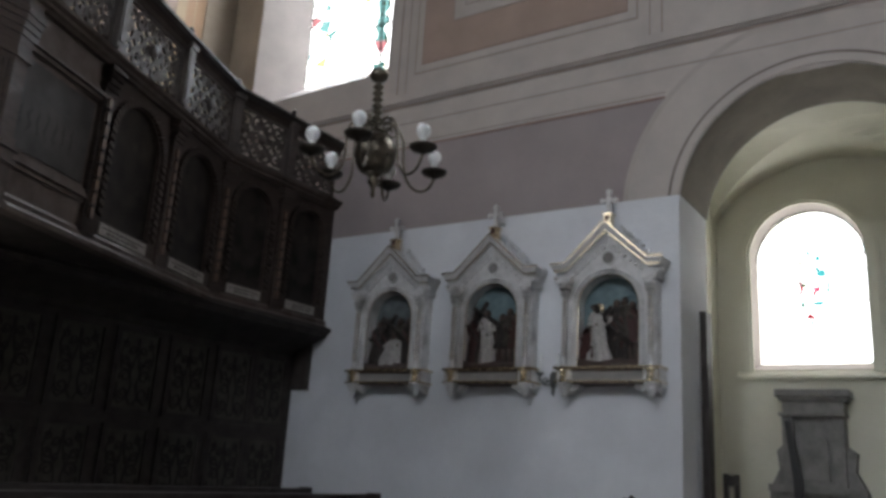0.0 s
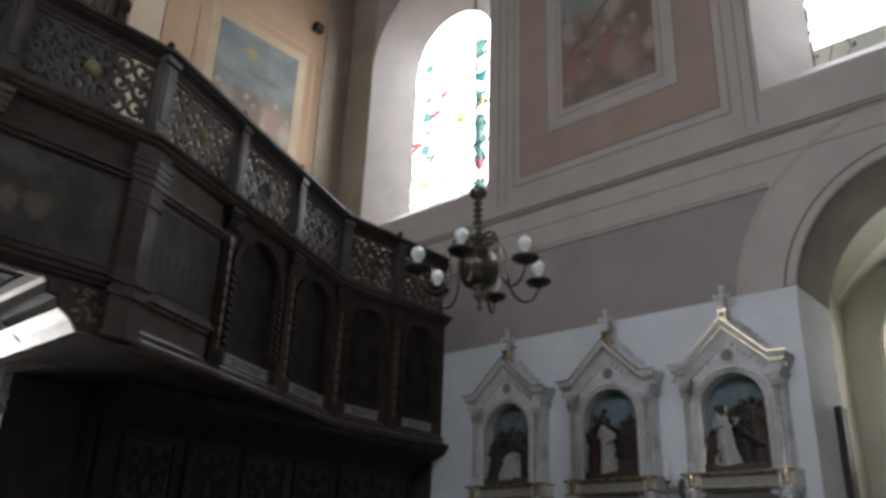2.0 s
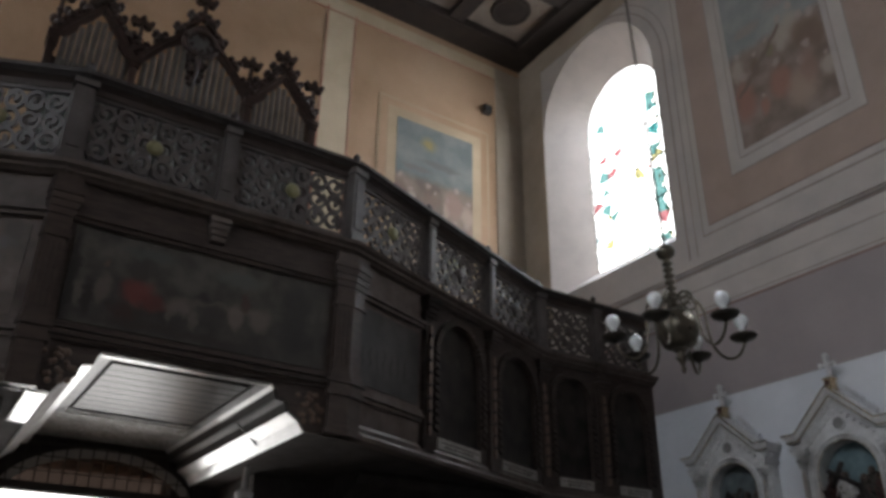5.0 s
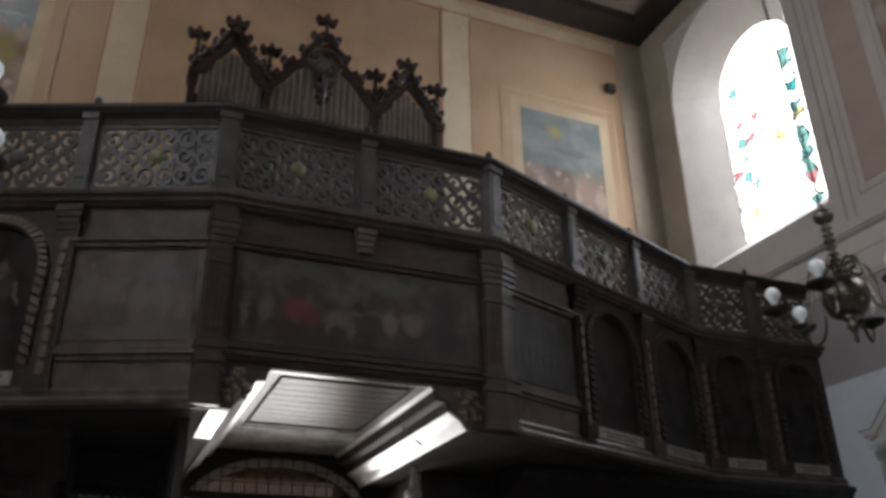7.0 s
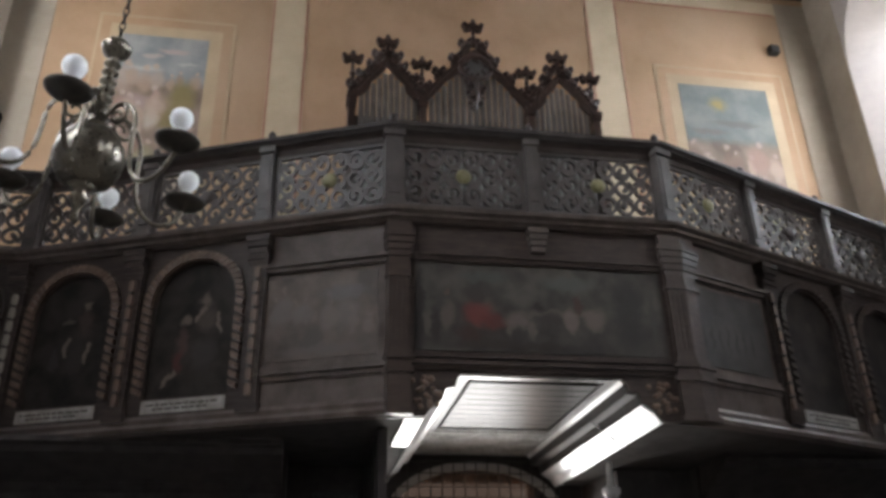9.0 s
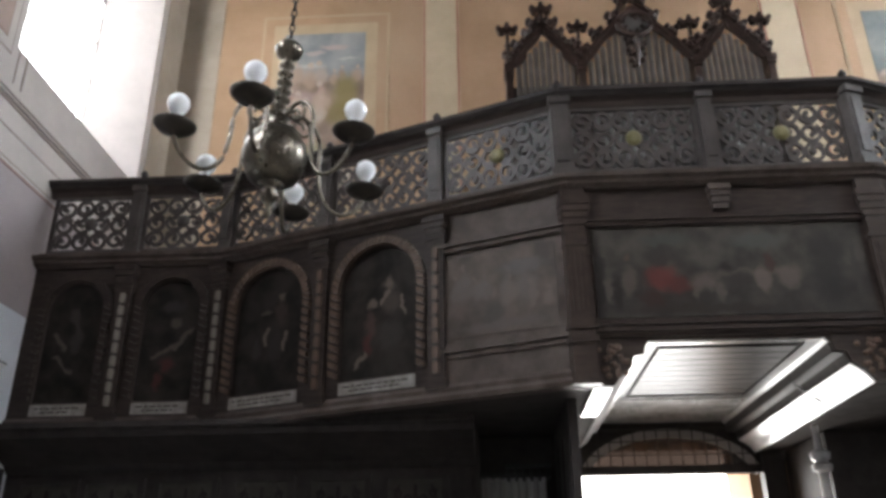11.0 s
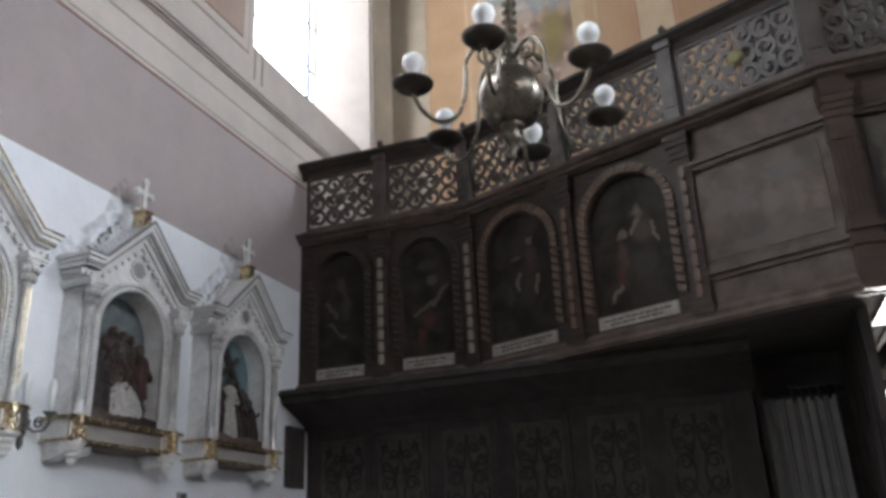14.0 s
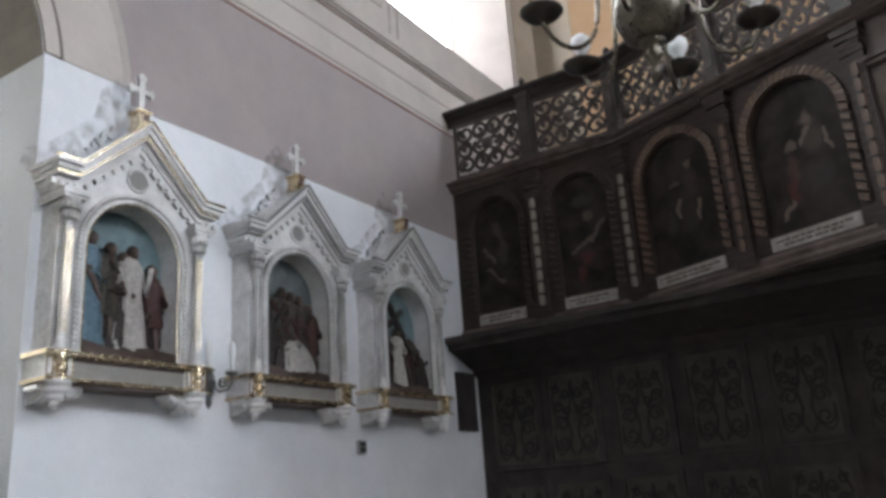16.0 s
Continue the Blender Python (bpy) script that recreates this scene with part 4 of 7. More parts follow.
for x, nm in ((XR + 3.6, "east"), (XL - 3.6, "west")):
    bm = bmesh.new()
    box(bm, x - 0.05, x + 0.05, YF - 3, YB + 4, 0.5, 14)
    thing("backdrop", bm, M_DAY, "bright white overcast sky outside the %s windows" % nm, "backdrop", kind="structure")
chapel("R", ARCH_Y, 1, True)
chapel("L", ARCH_Y, 2, False)
chapel("R", ARCH_Y - ARCH_STEP, 3, False)
chapel("L", ARCH_Y - ARCH_STEP, 4, False)

# ---- organ gallery ----
A0, B0, C0, D0, E0, F0 = (XL, 6.03), (-2.15, 6.03), (0.55, 4.94), (2.6, 4.94), (5.35, 6.05), (XR, 6.05)
Z_BASE, Z_CORN = 2.66, 4.03
gallery = thing("organ_gallery", None, None, "dark carved wooden organ gallery with painted parapet and openwork balustrade", "gallery")


def lerp(p, q, t):
    return (p[0] + (q[0] - p[0]) * t, p[1] + (q[1] - p[1]) * t)


def bay_frame(p, q):
    """Frame of a bay: x along the front, y into the gallery, z up. Returns matrix and length."""
    L = math.hypot(q[0] - p[0], q[1] - p[1])
    ux, uy = (q[0] - p[0]) / L, (q[1] - p[1]) / L
    m = Matrix(((ux, -uy, 0, p[0]), (uy, ux, 0, p[1]), (0, 0, 1, 0), (0, 0, 0, 1)))
    return m, L


def scroll(cx, cz, r, start, turn, n=22, loops=1.35):
    """A C-scroll whose end curls inward."""
    out = []
    for i in range(n + 1):
        t = i / n
        a = start + turn * 2 * math.pi * loops * t
        rr = r * (1 - 0.72 * t)
        out.append((cx + rr * math.cos(a), cz + rr * math.sin(a)))
    return out


M_BOSS = shade("greenish_gilt_boss", (0.165, 0.149, 0.066), (0.231, 0.209, 0.110), 12, 0.5)


def scroll_mesh(R, turns, start):
    """A carved ring that curls inward to a bud."""
    bm = bmesh.new()
    pts = []
    for i in range(33):
        t = i / 32
        a = start + 2 * math.pi * turns * t
        r = R * 0.86 if t < 0.5 else R * (0.86 - 0.6 * (t - 0.5) / 0.5)
        pts.append((r * math.cos(a), r * math.sin(a)))
    ribbon(bm, pts, R * 0.36, 0.004, 0.026)
    prism(bm, arc(pts[-1][0] * 0.7, pts[-1][1] * 0.7, R * 0.27, 0, 360, 10)[:-1], "y", 0.0, 0.027)
    return finish(bm, "scroll", M_OPEN)


SCROLLS = [scroll_mesh(0.1, 1.42, 0.6), scroll_mesh(0.1, 1.3, 2.2), scroll_mesh(0.1, 1.5, 3.6)]


def openwork(m, L, gilt):
    """A balustrade bay of carved openwork: moulded frame, two rows of mirrored scrolls, a stem and a turned boss."""
    bm = bmesh.new()
    z0, z1 = 4.165, 4.71
    x0, x1 = 0.05, L - 0.05
    for q in ((x0, x1, z0, z0 + 0.035), (x0, x1, z1 - 0.035, z1), (x0, x0 + 0.035, z0 + 0.035, z1 - 0.035), (x1 - 0.035, x1, z0 + 0.035, z1 - 0.035)):
        box(bm, q[0], q[1], 0.0, 0.03, q[2], q[3])
    cz = (z0 + z1) / 2
    panel = part("openwork_panel", bm, M_OPEN, gallery, "carved openwork balustrade panel of scrolls", m=m)
    n = 2 * max(2, round((L - 0.18) / 0.3))
    cw, ch = (L - 0.18) / n, 0.152
    for k in range(n):
        j = k if k < n / 2 else n - 1 - k
        sx = 1 if k < n / 2 else -1
        for row in (-1, 0, 1):
            sz = row if row else 1
            mm = Matrix.Translation((0.09 + cw * (k + 0.5), 0, cz + row * ch)) @ Matrix.Diagonal((sx * cw / 0.194, 1, sz * ch / 0.194, 1))
            part("scroll", SCROLLS[(j + abs(row)) % 3], None, panel, m=mm)
    bm = bmesh.new()
    nn = 16
    rings = [[bm.verts.new((L / 2 + r * math.cos(2 * math.pi * k / nn), 0.004 - d, cz + r * math.sin(2 * math.pi * k / nn))) for k in range(nn)] for r, d in ((0.058, 0.0), (0.058, 0.012), (0.04, 0.032), (0.018, 0.04))]
    for a, b in zip(rings, rings[1:]):
        for k in range(nn):
            bm.faces.new((a[k], a[(k + 1) % nn], b[(k + 1) % nn], b[k]))
    bm.faces.new(rings[-1])
    bm.faces.new(rings[0][::-1])
    part("boss", bm, M_BOSS if gilt else M_OPEN, panel, "greenish gilt boss" if gilt else "")
    return panel


def post(parent, m, finial=True, corner=False):
    """Balustrade post with cap, sunk face and turned finial."""
    bm = bmesh.new()
    hw = 0.065 if corner else 0.05
    box(bm, -hw, hw, -0.05, 0.06, 4.13, 4.76)
    box(bm, -hw * 0.62, hw * 0.62, -0.06, -0.045, 4.24, 4.68)
    box(bm, -hw * 1.3, hw * 1.3, -0.08, 0.07, 4.128, 4.175)
    box(bm, -hw * 1.2, hw * 1.2, -0.07, 0.07, 4.72, 4.77)
    p = part("post", bm, M_OPEN, parent, m=m)
    if finial:
        bm = bmesh.new()
        lathe(bm, [(0.022, 4.84), (0.03, 4.855), (0.014, 4.87), (0.03, 4.895), (0.03, 4.915), (0.012, 4.94), (0.004, 4.95)], 12, 0, 0)
        part("finial", bm, M_WOODDARK, p, smooth=True)
    return p


def dentils(bm, pts, size, y0, y1, skew=0.0):
    """Little carved blocks along a line in the xz plane, slanting like a twisted rope."""
    for i in range(len(pts) - 1):
        (ax, az), (bx, bz) = pts[i], pts[i + 1]
        L = math.hypot(bx - ax, bz - az)
        n = max(1, int(L / size))
        for k in range(n):
            t = (k + 0.5) / n
            x, z = ax + (bx - ax) * t, az + (bz - az) * t
            dx, dz = (bx - ax) / L, (bz - az) / L
            h, w = size * 0.3, size * 0.5
            k_ = skew * size
            q = [(x - dx * (h - k_) - dz * w, z - dz * (h - k_) + dx * w), (x + dx * (h + k_) - dz * w, z + dz * (h + k_) + dx * w), (x + dx * (h - k_) + dz * w, z + dz * (h - k_) - dx * w), (x - dx * (h + k_) + dz * w, z - dz * (h + k_) - dx * w)]
            prism(bm, q, "y", y0, y1)


def arched_bay(p, q, lit, oil):
    """A parapet bay with an arched painting, carved border, inscription plate and a carved pilaster at its right."""
    m, L = bay_frame(p, q)
    bm = bmesh.new()
    c, half = L / 2, L / 2 - 0.17
    spring, rise = 3.9 - half * 1.02, half * 1.02
    op = [(c - half, 2.9)] + arc(c, spring, half, 180, 0, 20, rise) + [(c + half, 2.9)]
    wall_with_openings(bm, "y", 0.0, 0.05, 0.0, L, Z_BASE + 0.06, Z_CORN, [op])
    bay = part("arched_bay", bm, M_WOOD, gallery, "arched parapet bay with a dark oil painting", m=m)
    bm = bmesh.new()
    zc = 3.36
    prism(bm, [(-half - 0.01, 2.89 - zc)] + arc(0, spring - zc, half + 0.01, 180, 0, 20, rise + 0.01) + [(half + 0.01, 2.89 - zc)], "y", 0.035, 0.045)
    part("painting", bm, oil, bay, "darkened oil painting under a round arch", m=Matrix.Translation((c, 0, zc)))
    bm = bmesh.new()
    r = half + 0.042
    line = [(c - r, 2.92), (c - r, spring)] + arc(c, spring, r, 180, 0, 24, rise + 0.042)[1:] + [(c + r, 2.92)]
    dentils(bm, line, 0.062, -0.034, 0.004, 0.22)
    # lit bays get the brighter border material, so the light sits in the colour
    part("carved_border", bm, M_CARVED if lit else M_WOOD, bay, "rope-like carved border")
    bm = bmesh.new()
    box(bm, c - half + 0.01, c + half - 0.01, -0.012, 0.02, 2.795, 2.885)
    pl = part("inscription_plate", bm, M_PLATE, bay, "worn white inscription plate")
    bm = bmesh.new()
    rnd = random.Random(int(p[0] * 100))
    for row, z in enumerate((2.852, 2.822)):
        x = c - half + 0.05 + 0.05 * row
        while x < c + half - 0.08 - 0.05 * row:
            w = rnd.uniform(0.02, 0.06)
            box(bm, x, x + w, -0.014, -0.011, z - 0.007, z + 0.007)
            x += w + 0.012
    part("lettering", bm, M_INK, pl)
    return bay


M_BONE = shade("worn_bone_paint", (0.17, 0.155, 0.13), (0.29, 0.265, 0.225), 20, 0.5)


def drop_pieces():
    """The bead and knot of the carved drops, shared by all pilasters."""
    out = []
    for mat in (M_CARVED, M_BONE):
        bm = bmesh.new()
        prism(bm, [(-0.02, 0.0), (0.0, -0.006), (0.02, 0.0), (0.023, 0.04), (0.02, 0.075), (0.0, 0.081), (-0.02, 0.075), (-0.023, 0.04)], "y", -0.06, -0.038)
        out.append(finish(bm, "carved_bead", mat))
    bm = bmesh.new()
    prism(bm, [(-0.022, -0.016), (0.0, -0.028), (0.022, -0.016), (0.0, -0.004)], "y", -0.066, -0.038)
    out.append(finish(bm, "carved_knot", M_WOODDARK))
    return out


DROP = drop_pieces()


def pilaster(p, q, t, carved, pale=False):
    """A narrow carved pilaster on the parapet with its capital, at fraction t of the line."""
    m, L = bay_frame(lerp(p, q, t), q)
    bm = bmesh.new()
    w = 0.06
    box(bm, -w, w, -0.04, 0.0, Z_BASE + 0.1, 3.8)
    box(bm, -w * 1.3, w * 1.3, -0.055, 0.0, Z_BASE + 0.08, 2.8)
    for k, (e, z) in enumerate(((1.15, 3.8), (1.3, 3.84), (1.1, 3.88), (1.35, 3.93), (1.5, 3.97))):
        box(bm, -w * e, w * e, -0.045 - 0.012 * k, 0.0, z, z + 0.045)
    pl = part("pilaster", bm, M_WOODGREY if not carved else M_WOOD, gallery, m=m)
    for k in range(9):
        z = 2.86 + k * 0.105
        part("carved_bead", DROP[1 if pale else 0], None, pl, m=Matrix.Translation((0, 0, z)))
        if k:
            part("carved_knot", DROP[2], None, pl, m=Matrix.Translation((0, 0, z)))
    return pl


def run(name, p, q, profile, mat, e0=0.0, e1=0.0, label=""):
    """A moulding along a stretch of the front. profile: pairs (y, z), y negative is proud."""
    m, L = bay_frame(p, q)
    bm = bmesh.new()
    prism(bm, profile, "x", -e0, L + e1)
    return part(name, bm, mat, gallery, label, m=m)


segments = ((A0, B0), (B0, C0), (C0, D0), (D0, E0), (E0, F0))
CORN = [(0.06, 4.03), (-0.03, 4.03), (-0.045, 4.045), (-0.07, 4.055), (-0.075, 4.075), (-0.105, 4.09), (-0.115, 4.115), (-0.06, 4.13), (0.06, 4.13)]
RAILP = [(0.07, 4.77), (-0.06, 4.77), (-0.075, 4.79), (-0.09, 4.8), (-0.09, 4.83), (-0.06, 4.845), (0.07, 4.845)]
RAILU = [(0.04, 4.7), (-0.01, 4.7), (-0.02, 4.74), (-0.05, 4.77), (0.06, 4.77)]
BOTR = [(0.04, 4.13), (-0.02, 4.13), (-0.015, 4.17), (0.04, 4.17)]
BASE = [(0.05, 2.66), (-0.05, 2.66), (-0.06, 2.69), (-0.03, 2.72), (-0.035, 2.75), (-0.01, 2.78), (0.02, 2.78), (0.05, 2.7)]
for k, (p, q) in enumerate(segments):
    e = 0.03
    run("cornice", p, q, CORN, M_WOODGREY, e, e)
    run("handrail", p, q, RAILP, M_WOODDARK, e, e)
    run("rail_moulding", p, q, RAILU, M_WOOD, 0, 0)
    run("bottom_rail", p, q, BOTR, M_WOODGREY, 0, 0)
    if k != 2:
        run("base_moulding", p, q, BASE, M_WOODGREY, 0.01, 0.01)

bays = []
def stretch(p, q, n):
    pts = [lerp(p, q, i / n) for i in range(n + 1)]
    return list(zip(pts, pts[1:]))


for p, q in stretch(A0, B0, 2):
    bays.append((p, q, "arch", True))
for i, (p, q) in enumerate(stretch(B0, C0, 3)):
    bays.append((p, q, "arch" if i < 2 else "flat", True))
for p, q in stretch(C0, D0, 2):
    bays.append((p, q, "mid", True))
for i, (p, q) in enumerate(stretch(D0, E0, 3)):
    bays.append((p, q, "flat" if i == 0 else "arch", False))
for p, q in stretch(E0, F0, 2):
    bays.append((p, q, "arch", False))

for i, (p, q, kind_, west) in enumerate(bays):
    m, L = bay_frame(p, q)
    openwork(m, L, kind_ in ("mid", "flat"))
    if i > 0:
        corner = i in (2, 5, 7, 10)
        post(gallery, m, finial=True, corner=corner)
    if kind_ == "arch":
        # only western bays from the third on have the border coloured as lit
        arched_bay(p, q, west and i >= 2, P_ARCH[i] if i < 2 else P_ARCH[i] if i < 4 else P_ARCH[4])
        if i not in (0,):
            pilaster(p, q, 0.0, True, pale=i in (1, 2))
    elif kind_ == "flat":
        bm = bmesh.new()
        box(bm, 0, L, 0.0, 0.05, Z_BASE + 0.06, Z_CORN)
        bay = part("panelled_bay", bm, M_WOODGREY, gallery, "grey panelled parapet bay with a faded painting", m=m)
        bm = bmesh.new()
        box(bm, -L / 2 + 0.04, L / 2 - 0.1, -0.006, 0.002, -0.3, 0.3)
        part("painting", bm, P_FLAT_W if west else P_FLAT_E, bay, "faded grey oil painting", m=Matrix.Translation((L / 2, 0, 3.38)))
        for z, d in ((2.95, 0.02), (2.985, 0.04), (3.02, 0.025), (3.728, 0.03), (3.762, 0.05)):
            bm = bmesh.new()
            box(bm, 0.0, L, -d, 0.0, z, z + 0.028)
            part("string_moulding", bm, M_WOODGREY, bay)
        pilaster(p, q, 0.0, True) if west else None

# last bay of the east oblique needs its pilaster at the inner side too
pilaster(D0, E0, 1 / 3, True)

M_CORNER = shade("brown_stained_pilaster", (0.038, 0.027, 0.023), (0.066, 0.048, 0.04), 7, 0.38, spec=0.25, stretch=(1, 1, 4))
# corner pilasters at the projecting middle
for (x, y), s, wing in ((C0, -1, 0.045), (D0, 1, 0.14)):
    def ring(z0, z1, e):
        prism(bm, [(x - s * 0.1 * e, y - 0.05 * e), (x + s * 0.03 * e, y - 0.05 * e), (x + s * wing * e, y + 0.02 * e - 0.02), (x + s * wing * 0.86, y + 0.08), (x - s * 0.1, y + 0.06)], "z", z0, z1)
    bm = bmesh.new()
    ring(3.1, 3.6, 1.0)
    cp = part("corner_pilaster", bm, M_CORNER, gallery, "dark fluted corner pilaster with stepped capital")
    for z0, z1, e in ((2.66, 2.7, 1.35), (2.7, 2.93, 1.15), (2.93, 2.97, 1.4), (2.97, 3.02, 1.2), (3.02, 3.05, 1.45), (3.05, 3.1, 1.15)):
        bm = bmesh.new()
        ring(z0, z1, e)
        part("base_block", bm, M_CORNER, cp)
    for z0, z1, e in [(3.6, 3.63, 1.2), (3.63, 3.7, 1.05)] + [(3.7 + k * 0.05, 3.745 + k * 0.05, 1.1 + 0.1 * k) for k in range(5)] + [(3.945, 4.02, 1.25)]:
        bm = bmesh.new()
        ring(z0, z1, e)
        part("capital_step", bm, M_CORNER, cp)
    bm = bmesh.new()
    for k in range(3):
        xx = x - s * (0.07 - 0.035 * k)
        box(bm, xx - 0.008, xx + 0.008, y - 0.056, y - 0.045, 3.14, 3.56)
    part("flute", bm, M_WOOD, cp)

# middle front with the stepped cut-out over the entrance passage
SX0, SX1 = 0.98, 2.1
def step_side(x_in, x_out, z_top):
    d = x_out - x_in
    return [(x_in, z_top), (x_in + 0.1 * d, z_top - 0.03), (x_in + 0.16 * d, z_top - 0.09), (x_in + 0.42 * d, z_top - 0.1), (x_in + 0.5 * d, z_top - 0.17), (x_in + 0.8 * d, z_top - 0.22), (x_out, z_top - 0.29)]
L_STEP = step_side(SX0 + 0.02, 0.76, 2.95)
R_STEP = step_side(SX1, 2.36, 2.95)
bm = bmesh.new()
y = C0[1]
box(bm, C0[0], D0[0], y, y + 0.05, 2.95, Z_CORN)
for st, xo in ((L_STEP, C0[0]), (R_STEP, D0[0])):
    for a, b in zip(st, st[1:]):
        if abs(a[0] - b[0]) > 1e-4:
            prism(bm, [a, b, (b[0], 2.95), (a[0], 2.95)] if a[1] < 2.949 else [a, b, (b[0], 2.95)], "y", y, y + 0.05)
    box(bm, min(st[-1][0], xo), max(st[-1][0], xo), y, y + 0.05, 2.66, 2.95)
mid = part("middle_front", bm, M_WOOD, gallery, "dark middle front with a wide painting")
bm = bmesh.new()
box(bm, -0.88, 0.88, y - 0.006, y + 0.002, -0.32, 0.32)
part("painting", bm, P_MID, mid, "wide darkened oil painting with small shapes", m=Matrix.Translation((1.58, 0, 3.42)))
for z, d in ((2.97, 0.02), (3.0, 0.04), (3.05, 0.025), (3.745, 0.03), (3.775, 0.045)):
    bm = bmesh.new()
    box(bm, 0.66, 2.5, y - d, y, z, z + 0.028)
    part("string_moulding", bm, M_WOOD, mid)
bm = bmesh.new()
for k in range(4):
    box(bm, 1.575 - 0.05 - 0.008 * k, 1.575 + 0.05 + 0.008 * k, y - 0.05 - 0.01 * k, y, 3.84 + 0.045 * k, 3.88 + 0.045 * k)
part("bracket", bm, M_WOODGREY, mid)
for x0, x1 in ((0.68, 0.86), (2.28, 2.47)):
    bm = bmesh.new()
    rnd = random.Random(3)
    for k in range(26):
        xx, zz = rnd.uniform(x0, x1), rnd.uniform(2.72, 2.93)
        lathe(bm, [(0.02, 0), (0.018, 0.008), (0.006, 0.014)], 6, 0, 0)
        for v in list(bm.verts)[-18:]:
            v.co = Vector((xx + v.co.x, y - v.co.z, zz + v.co.y))
    part("carved_leaves", bm, M_CARVED, mid, "carved brown leafwork")

M_UNDER = shade("dark_underside_boards", (0.05, 0.045, 0.043), (0.08, 0.073, 0.07), 6, 0.9, spec=0.08)
# decks: underside left and right of the passage, and the floor above
PY = 7.45
bm = bmesh.new()
prism(bm, [(A0[0], A0[1] + 0.03), (B0[0], B0[1] + 0.03), (C0[0], C0[1] + 0.04), (0.76, C0[1] + 0.04), (0.76, YB), (XL, YB)], "z", 2.68, 2.74)
prism(bm, [(2.36, D0[1] + 0.04), (D0[0], D0[1] + 0.04), (E0[0], E0[1] + 0.03), (F0[0], F0[1] + 0.03), (XR, YB), (2.36, YB)], "z", 2.68, 2.74)
part("underside", bm, M_UNDER, gallery, "dark boarded gallery underside")
# unseen floor slab, added so that no light passes down through the gallery
bm = bmesh.new()
prism(bm, [(A0[0], A0[1] + 0.06), (B0[0], B0[1] + 0.06), (C0[0], C0[1] + 0.08), (D0[0], D0[1] + 0.08), (E0[0], E0[1] + 0.06), (F0[0], F0[1] + 0.06), (XR, YB), (XL, YB)], "z", 3.86, 3.92)
part("gallery_floor", bm, M_WOODDARK, gallery)
# passage ceiling: boarded field in a moulded frame with stepped flanks
bm = bmesh.new()
box(bm, SX0, SX1, C0[1] + 0.02, PY, 3.01, 3.04)
soff = part("passage_ceiling", bm, M_UNDER, gallery, "varnished boarded ceiling over the entrance passage")
for k in range(9):
    bm = bmesh.new()
    ya = 5.12 + k * 0.14
    box(bm, 1.1, 1.99, ya, ya + 0.128, 2.944, 3.012)
    part("board", bm, M_SOFFIT, soff)
# front and rear boards are pale to carry the reflected door light
for ya, yb in ((4.97, 5.03), (6.44, 6.49), (6.54, 7.44)):
    bm = bmesh.new()
    box(bm, 1.0, 2.09, ya, yb, 2.94, 3.012)
    part("board", bm, M_EDGE_GLARE, soff)
for xa, xb in ((0.99, 1.07), (2.01, 2.09)):
    bm = bmesh.new()
    box(bm, xa, xb, 5.03, 6.54, 2.94, 3.012)
    part("board", bm, M_SOFFIT, soff)
# dark strips fill the gaps between boards in place of their deep shade
bm = bmesh.new()
for xa, xb, ya, yb in ((1.0, 2.09, 5.03, 5.12), (1.0, 2.09, 6.38, 6.44), (1.0, 2.09, 6.49, 6.54), (1.07, 1.1, 5.12, 6.38), (1.99, 2.01, 5.12, 6.38)):
    box(bm, xa, xb, ya, yb, 2.957, 3.011)
part("groove", bm, M_UNDER, soff, "dark strip in the groove, standing for its shade")
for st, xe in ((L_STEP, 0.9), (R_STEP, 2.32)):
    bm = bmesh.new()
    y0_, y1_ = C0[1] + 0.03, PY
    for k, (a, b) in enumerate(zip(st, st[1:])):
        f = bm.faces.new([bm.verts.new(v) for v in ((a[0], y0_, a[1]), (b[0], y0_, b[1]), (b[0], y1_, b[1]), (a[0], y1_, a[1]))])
        # right flank: shaded upper faces get the dark material, lit ones the pale
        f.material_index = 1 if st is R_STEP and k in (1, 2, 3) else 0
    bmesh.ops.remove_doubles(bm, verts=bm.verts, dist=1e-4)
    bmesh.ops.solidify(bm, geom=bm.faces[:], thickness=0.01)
    part("stepped_flank", bm, [M_FLANK_GLARE, M_SOFFIT], soff, "polished stepped flank board with door glare in its colour")

# added pale strip: the bright reflection on the underside beside the left flank
bm = bmesh.new()
box(bm, 0.64, 0.755, C0[1] + 0.045, 5.8, 2.655, 2.679)
part("glare_strip", bm, M_EDGE_GLARE, gallery, "pale strip added for door glare on the underside")

# ---- organ ----
organ = thing("pipe_organ", None, None, "dark gothic organ with tin pipes and carved pinnacles", "organ")
OY = 6.9


